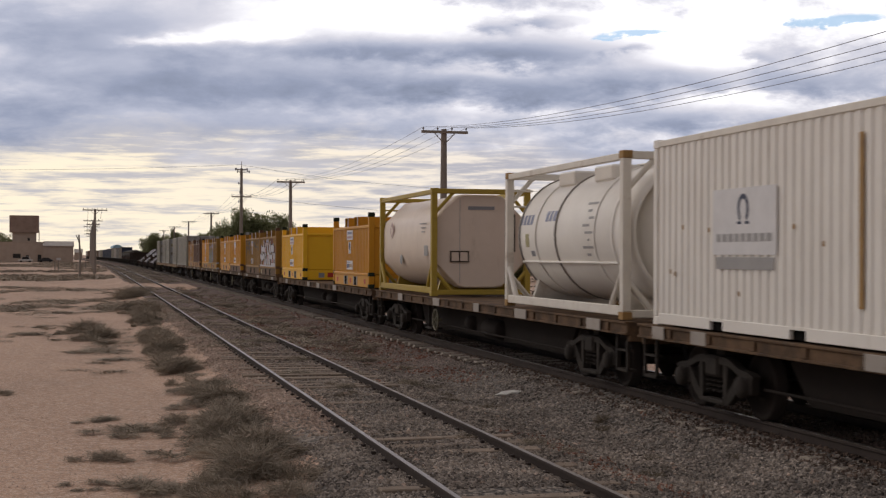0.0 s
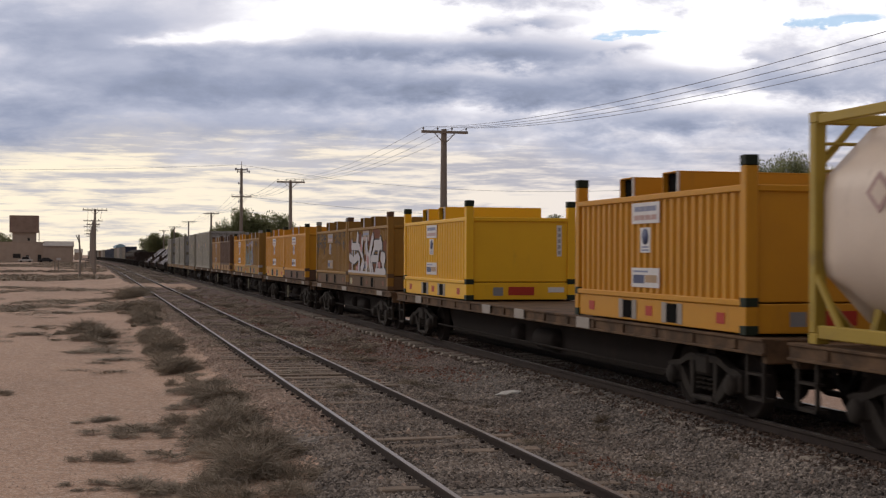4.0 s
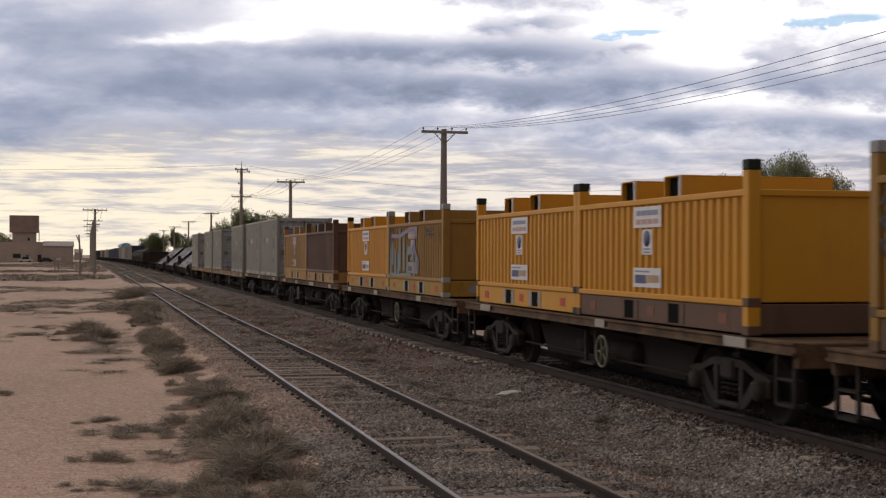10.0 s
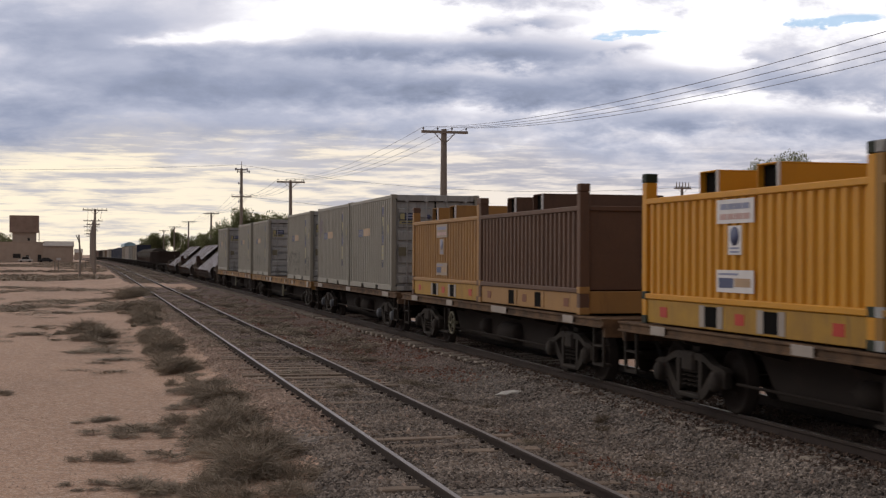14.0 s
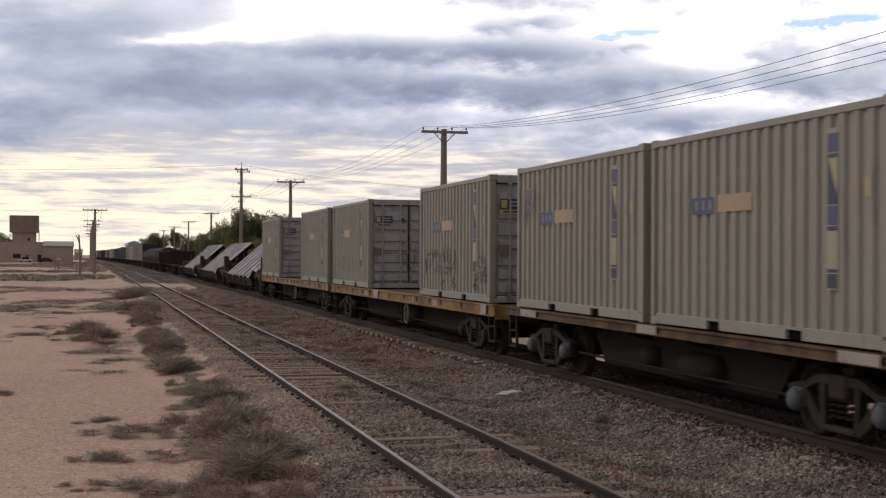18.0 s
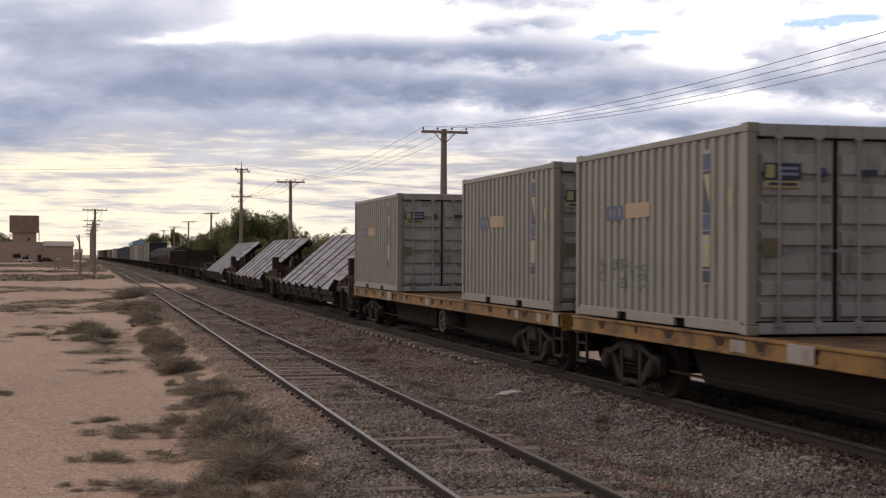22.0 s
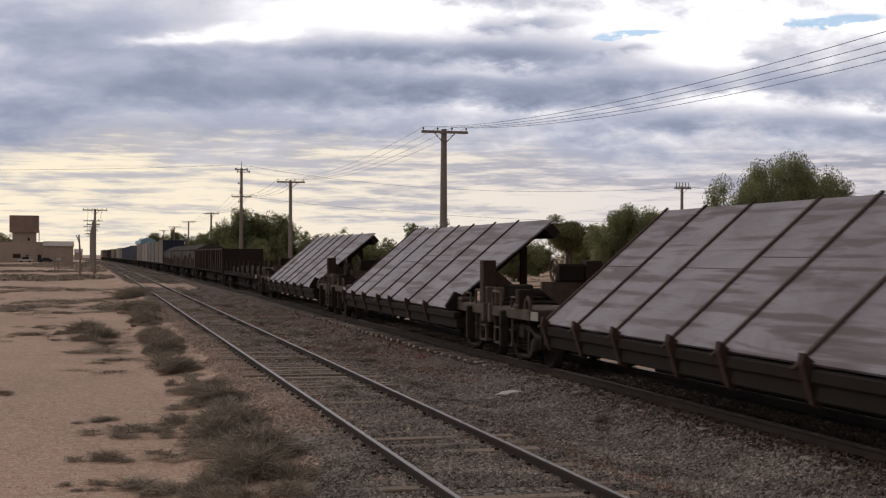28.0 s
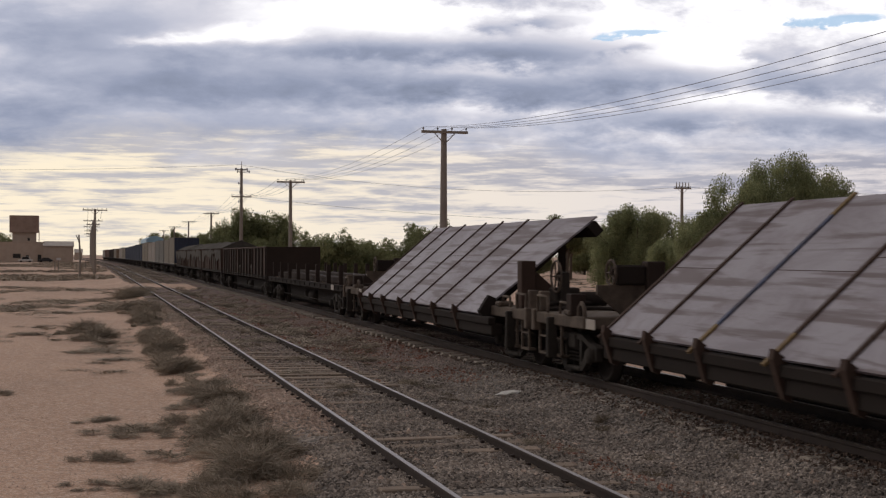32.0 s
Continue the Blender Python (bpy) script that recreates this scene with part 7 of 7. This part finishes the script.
for row in ((("gum_b", 27.0, 51.0, 0.3, 0, 1.0), ("gum_b", 29.0, 50.2, 0.34, 80, 0.9), ("gum_b", 31.2, 49.6, 0.3, 190, 1.0), ("gum_b", 32.6, 50.4, 0.36, 250, 0.9), ("pepper_a", 28.4, 55.0, 0.58, 10, 1.58), ("pepper_a", 30.3, 54.0, 0.58, 130, 1.64), ("pepper_b", 26.7, 56.0, 0.62, 75, 1.4), ("pepper_b", 33.4, 53.0, 0.95, 60, 0.92), ("pepper_b", 28.3, 68.9, 0.8, 40, 1.2), ("pepper_b", 27.5, 61.9, 0.64, 310, 1.0), ("gum_b", 32.8, 74.2, 0.6, 310, 1.05), 
             ("pepper_b", 38.0, 62.0, 0.7, 20, 1.0), ("flat_a", 50.3, 142.0, 1.0, 0, 1.0), ("flat_a", 53.5, 150.0, 0.9, 70, 1.0),
             ("gum_b", 44.0, 140.0, 0.75, 50, 1.0), ("gum_b", 39.8, 165.0, 1.05, 0, 1.1), ("gum_b", 36.5, 163.0, 0.8, 90, 1.0), ("gum_b", 31.1, 157.0, 0.75, 140, 1.0), ("gum_b", 34.0, 172.0, 0.8, 20, 1.0)),
            (("gum_b", 23.2, 143.0, 0.9, 20, 1.0), ("gum_b", 25.6, 145.0, 0.85, 160, 0.95), ("gum_b", 28.6, 148.0, 0.62, 100, 1.1), ("gum_a", 20.2, 191.0, 1.0, 30, 1.08), ("gum_a", 24.8, 195.0, 0.95, 190, 1.05), ("gum_b", 22.0, 185.0, 0.9, 10, 1.0),
             ("gum_b", 27.5, 196.0, 0.9, 60, 1.0), ("gum_a", 18.6, 213.0, 0.85, 100, 1.0), ("gum_b", 21.5, 226.0, 1.2, 20, 1.0), ("gum_a", 22.5, 204.0, 0.8, 250, 1.0), ("gum_b", 19.4, 180.0, 0.75, 70, 0.95), ("gum_a", 17.0, 408.0, 1.0, 5, 1.06), ("flat_a", 20.9, 387.0, 0.62, 0, 2.2), ("gum_b", 23.1, 335.0, 1.2, 30, 1.1), ("gum_b", 26.7, 330.0, 1.2, 200, 1.05), ("gum_b", 21.0, 345.0, 0.9, 120, 1.1), ("gum_b", 26.0, 300.0, 1.2, 77, 1.0), ("gum_b", 24.5, 270.0, 1.2, 150, 1.0),
             ("gum_b", 23.0, 240.0, 1.1, 10, 1.0), ("gum_a", 17.0, 460.0, 1.0, 200, 1.0), ("gum_b", -30.5, 492.0, 1.7, 0, 1.0)),
            (("gum_b", 70.0, 190.0, 1.0, 0, 1.0), ("gum_a", 78.0, 205.0, 0.9, 40, 1.0), ("gum_b", 58.0, 176.0, 0.8, 90, 1.0), ("gum_b", 48.0, 180.0, 0.8, 10, 1.0), ("gum_b", 88.0, 180.0, 0.9, 70, 1.0), ("gum_a", 96.0, 170.0, 0.9, 15, 1.0), ("gum_b", 64.0, 120.0, 0.8, 10, 1.0), ("gum_b", 72.0, 118.0, 0.8, 130, 1.0))):
    for k_, x_, y_, s_, a_, tall_ in row:
        plant(k_, x_, y_, s_, a_, tall_)


# ---- scrub ----
def shrub_data(name, seed, n, mat, dome=0.5, fine=0.004, reach=0.42, loose=0.2):
    """A dry shrub of one metre across and one high: a low dome of fine tangled twigs."""
    rng = np.random.default_rng(seed)
    vs, fs = [], []
    lobes = [(rng.normal(0, loose), rng.normal(0, loose), 0.6 + 0.4 * rng.random()) for _ in range(5)]
    for i in range(n):
        lx, ly, lh = lobes[i % 5]
        a, r = rng.random() * 6.283, reach * 0.62 * rng.random()**0.5
        x, y = lx + math.cos(a) * r, ly + math.sin(a) * r
        rim = min(1.0, math.hypot(x, y) / 0.5)
        top = lh * (1 - rim**2 * 0.75)
        base = np.array((x * 0.8, y * 0.8, top * dome * rng.random() - 0.02))
        d = np.array((x, y, 0.0)) * 1.3 + rng.normal(0, 0.75, 3) + np.array((0, 0, 0.5))
        d /= np.linalg.norm(d)
        ln = top * (0.16 + 0.36 * rng.random()) + 0.05
        for shoot in range(3):
            if shoot:
                b2 = base + d * ln * (0.35 + 0.5 * rng.random())
                dd = d + rng.normal(0, 0.8, 3)
                dd /= np.linalg.norm(dd)
                l2 = ln * 0.45
            else:
                b2, dd, l2 = base, d, ln
            side = np.cross(dd, rng.normal(0, 1, 3))
            side /= np.linalg.norm(side) + 1e-9
            w = fine * (1.5 if not shoot else 1.0)
            bend = rng.normal(0, 0.16, 3)
            k = len(vs)
            for s, ww in ((0, w), (0.55, w), (1.0, w * 0.4)):
                p = b2 + dd * l2 * s + bend * l2 * s * s
                vs += [tuple(p - side * ww), tuple(p + side * ww)]
            fs += [(k, k + 1, k + 3, k + 2), (k + 2, k + 3, k + 5, k + 4)]
    return raw(name, vs, fs, mat)


LOWS = [shrub_data("shrub", 50 + i, 520, TWIG, 0.35, 0.0034, 0.26, 0.34) for i in range(4)]
SHRUBS = [shrub_data("shrub", 40 + i, 2300, TWIG, 0.62, 0.0026, 0.5, 0.26) for i in range(4)]
WEEDS = [shrub_data("weed", 60 + i, 170, WEED, 0.2, 0.0042, 0.3) for i in range(3)]
ROWS_SAND = [(-0.45, 42.0, 1.0, 0.45), (0.05, 42.8, 1.2, 0.62), (0.3, 40.2, 0.9, 0.28), (-0.1, 37.6, 1.3, 0.2), (-1.63, 50.9, 1.02, 0.28), (-2.0, 46.03, 1.1, 0.22), (2.2, 84.0, 2.39, 0.75), (1.9, 62.09, 2.02, 0.76), (1.8, 51.03, 1.25, 0.62), (1.63, 35.03, 1.07, 0.69), (1.94, 29.99, 0.74, 0.27), (1.77, 25.72, 0.74, 0.17), (1.87, 19.59, 1.13, 0.61), (2.2, 22.96, 0.95, 0.38), (1.33, 17.74, 0.87, 0.4)]
ROWS_SAND += [(1.86, 51.1, 0.9, 0.5), (1.53, 39.9, 0.8, 0.5), (1.62, 36.4, 0.8, 0.5), (1.95, 58.1, 1.5, 0.7), (2.12, 80.0, 2.0, 0.8), (1.86, 31.7, 0.9, 0.35), (1.9, 28.5, 0.8, 0.25), (2.05, 26.3, 0.8, 0.3), (1.69, 33.5, 0.9, 0.45), (2.0, 23.0, 1.0, 0.55), (1.6, 19.1, 0.8, 0.4), (1.91, 16.5, 1.0, 0.6), (-0.4, 46.0, 1.3, 0.7), (0.45, 20.1, 0.8, 0.3), (1.22, 20.8, 0.6, 0.45)]
ROWS_NEAR = [(0.65, 19.63, 0.72, 0.26), (1.15, 19.83, 0.49, 0.34), (1.65, 15.26, 0.95, 0.6), (1.85, 13.93, 0.6, 0.41), (0.06, 17.48, 0.53, 0.34), (-0.13, 15.67, 0.47, 0.16), (0.45, 15.28, 0.59, 0.26), (0.76, 14.91, 0.55, 0.27), (0.07, 21.74, 0.53, 0.14), (1.44, 22.96, 0.56, 0.17), (-1.71, 26.47, 0.4, 0.23), (1.04, 14.67, 0.66, 0.3), (0.37, 33.79, 1.3, 0.19), (-0.03, 37.04, 1.04, 0.21), (1.5, 17.2, 0.7, 0.45), (1.95, 16.6, 0.8, 0.5), (1.6, 18.6, 0.7, 0.5), (1.35, 14.2, 0.6, 0.4), (2.1, 20.9, 0.8, 0.4), (2.15, 15.0, 0.55, 0.45)]
ROWS_LINE = [(5.66, 24.3, 0.62, 0.39), (5.95, 31.02, 0.92, 0.37), (5.62, 32.2, 0.68, 0.27), (5.29, 16.16, 0.35, 0.24), (5.5, 41.55, 1.39, 0.42), (4.5, 30.31, 0.7, 0.26), (4.3, 36.67, 0.9, 0.3), (4.2, 23.62, 0.5, 0.2), (3.82, 26.74, 0.67, 0.22), (5.5, 49.19, 1.43, 0.49), (6.19, 28.46, 0.73, 0.27), (5.55, 15.74, 0.28, 0.17), (5.75, 63.31, 1.83, 0.52), (5.29, 79.62, 1.96, 0.52), (6.71, 56.09, 1.5, 0.47), (6.3, 46.0, 1.2, 0.35)]
rs = random.Random(2)


def grow(me, x, y, w, h, label, group):
    o = tagged(new("shrub" if me in SHRUBS + LOWS else "weed", me), label, "shrub", group)
    o.matrix_basis = pose(x, y, terrain(x, y) + 0.01, 0, 0, rs.uniform(0, 360)) @ Matrix.Diagonal((w, w, h * 0.95, 1))


for x, y, w, h in ROWS_SAND + ROWS_NEAR:
    grow(rs.choice(SHRUBS if h > 0.45 else LOWS), x, y, w * (1.05 if h > 0.45 else 1.3), h, "dry grey-brown saltbush in the sand", "shrubs by the siding")
for i in range(30):
    y = 17.5 + 50 * rs.random()**1.3
    x = 1.8 + rs.gauss(0, 0.16) - 0.002 * (y - 17)
    grow(rs.choice(SHRUBS + LOWS), x, y, rs.uniform(0.5, 1.15), rs.uniform(0.2, 0.55), "dry grey-brown saltbush in the sand", "shrubs by the siding")
for x, y, w, h in ROWS_LINE:
    grow(rs.choice(LOWS), x, y, w * 1.2, h, "dry brown weed between the tracks", "weeds between the tracks")
for i in range(46):
    x = rs.choice((rs.uniform(2.9, 5.0), rs.uniform(5.2, 7.2), rs.uniform(1.2, 2.4)))
    y = 11 + 60 * rs.random()**1.6
    grow(rs.choice(WEEDS), x, y, rs.uniform(0.25, 0.5), rs.uniform(0.12, 0.3), "thin dry weed among the stones", "weeds between the tracks")


def scatter(name, label, count, x0, x1, y0, y1, seed, low, high, keep=None, wide=0.03, twigs=22):
    """Many far shrubs as one sheet of scrub."""
    rng = random.Random(seed)
    small = []
    for i in range(5):
        d = shrub_data("tuft", 80 + i, twigs, TWIG, 0.3, wide, 0.5)
        small.append([tuple(v.co) for v in d.vertices])
        bpy.data.meshes.remove(d)
    vs, fs = [], []
    n = 0
    while n < count:
        x, y = rng.uniform(x0, x1), y0 * (y1 / y0)**rng.random()
        n += 1
        if keep and not keep(x, y):
            continue
        w, h, a = rng.uniform(0.6, 1.8) * low, rng.uniform(0.5, 1.2) * high, rng.uniform(0, 6.28)
        c, s = math.cos(a) * w, math.sin(a) * w
        k = len(vs)
        src = small[n % 5]
        z = terrain(x, y)
        vs += [(x + c * p[0] - s * p[1], y + s * p[0] + c * p[1], z + h * p[2]) for p in src]
        for q in range(len(src) // 6):
            o = k + 6 * q
            fs += [(o, o + 1, o + 3, o + 2), (o + 2, o + 3, o + 5, o + 4)]
    tagged(new(name, raw(name, vs, fs, TWIG)), label, "scrub", kind="stuff")


def patchy(x, y):
    return noise.noise((x * 0.06, y * 0.035, 5.0)) > -0.03 and not 100 < y - 1.5 * (2 - x) < 122


scatter("mid_scrub", "low dry scrub on the sand", 420, -22, 1.4, 62, 115, 4, 1.3, 0.32, patchy, 0.009, 70)
scatter("far_scrub", "low dry scrub over the sand", 6000, -70, 1.6, 112, 460, 5, 1.6, 0.55, patchy, 0.024, 26)
scatter("near_scrub", "sparse dry tufts on the sand", 520, -18, 1.6, 30, 85, 7, 0.9, 0.17, lambda x, y: noise.noise((x * 0.25, y * 0.1, 8.0)) > -0.05, 0.006, 60)
scatter("line_scrub", "dry weeds over the tracks", 260, 2.6, 7.3, 34, 100, 9, 0.8, 0.26, None, 0.007, 80)
scatter("far_line_scrub", "dry weeds over the distant tracks", 420, 2.6, 7.3, 118, 300, 10, 1.1, 0.3, None, 0.02, 26)
scatter("far_side_scrub", "low dry scrub beyond the main line", 900, 14, 120, 75, 400, 12, 1.6, 0.5)
g = shrub_data("leafy_bush", 91, 900, SALTBUSH, 0.5, 0.012, 0.55)
for x, y, w, h in ((23.0, 38.5, 2.2, 1.2), (24.6, 39.6, 1.8, 1.0), (21.8, 40.5, 1.5, 0.8)):
    o = tagged(new("saltbush", g), "pale grey-green saltbush beyond the main line", "shrub", "shrubs beyond the line")
    o.matrix_basis = pose(x, y, terrain(x, y), 0, 0, 50 * x) @ Matrix.Diagonal((w, w, h, 1))


# ---- moving things ----
def motions():
    times = [i * 1.0 for i in range(33)]
    way = [(t, travel(t)) for t in times]
    for ob, u, z in MOVING:
        walk(ob, [(t, pose(XC + bend(u - s), u - s, ZR + z, 0, 0, heading(u - s))) for t, s in way])
    turns = [(k / 10, -travel(k / 10) / 0.42) for k in range(321)]
    for w in WHEELS:
        y, z = w.matrix_basis.translation.y, w.matrix_basis.translation.z
        walk(w, [(t, Matrix.Translation((0, y, z)) @ Matrix.Rotation(-a, 4, "X")) for t, a in turns])


motions()
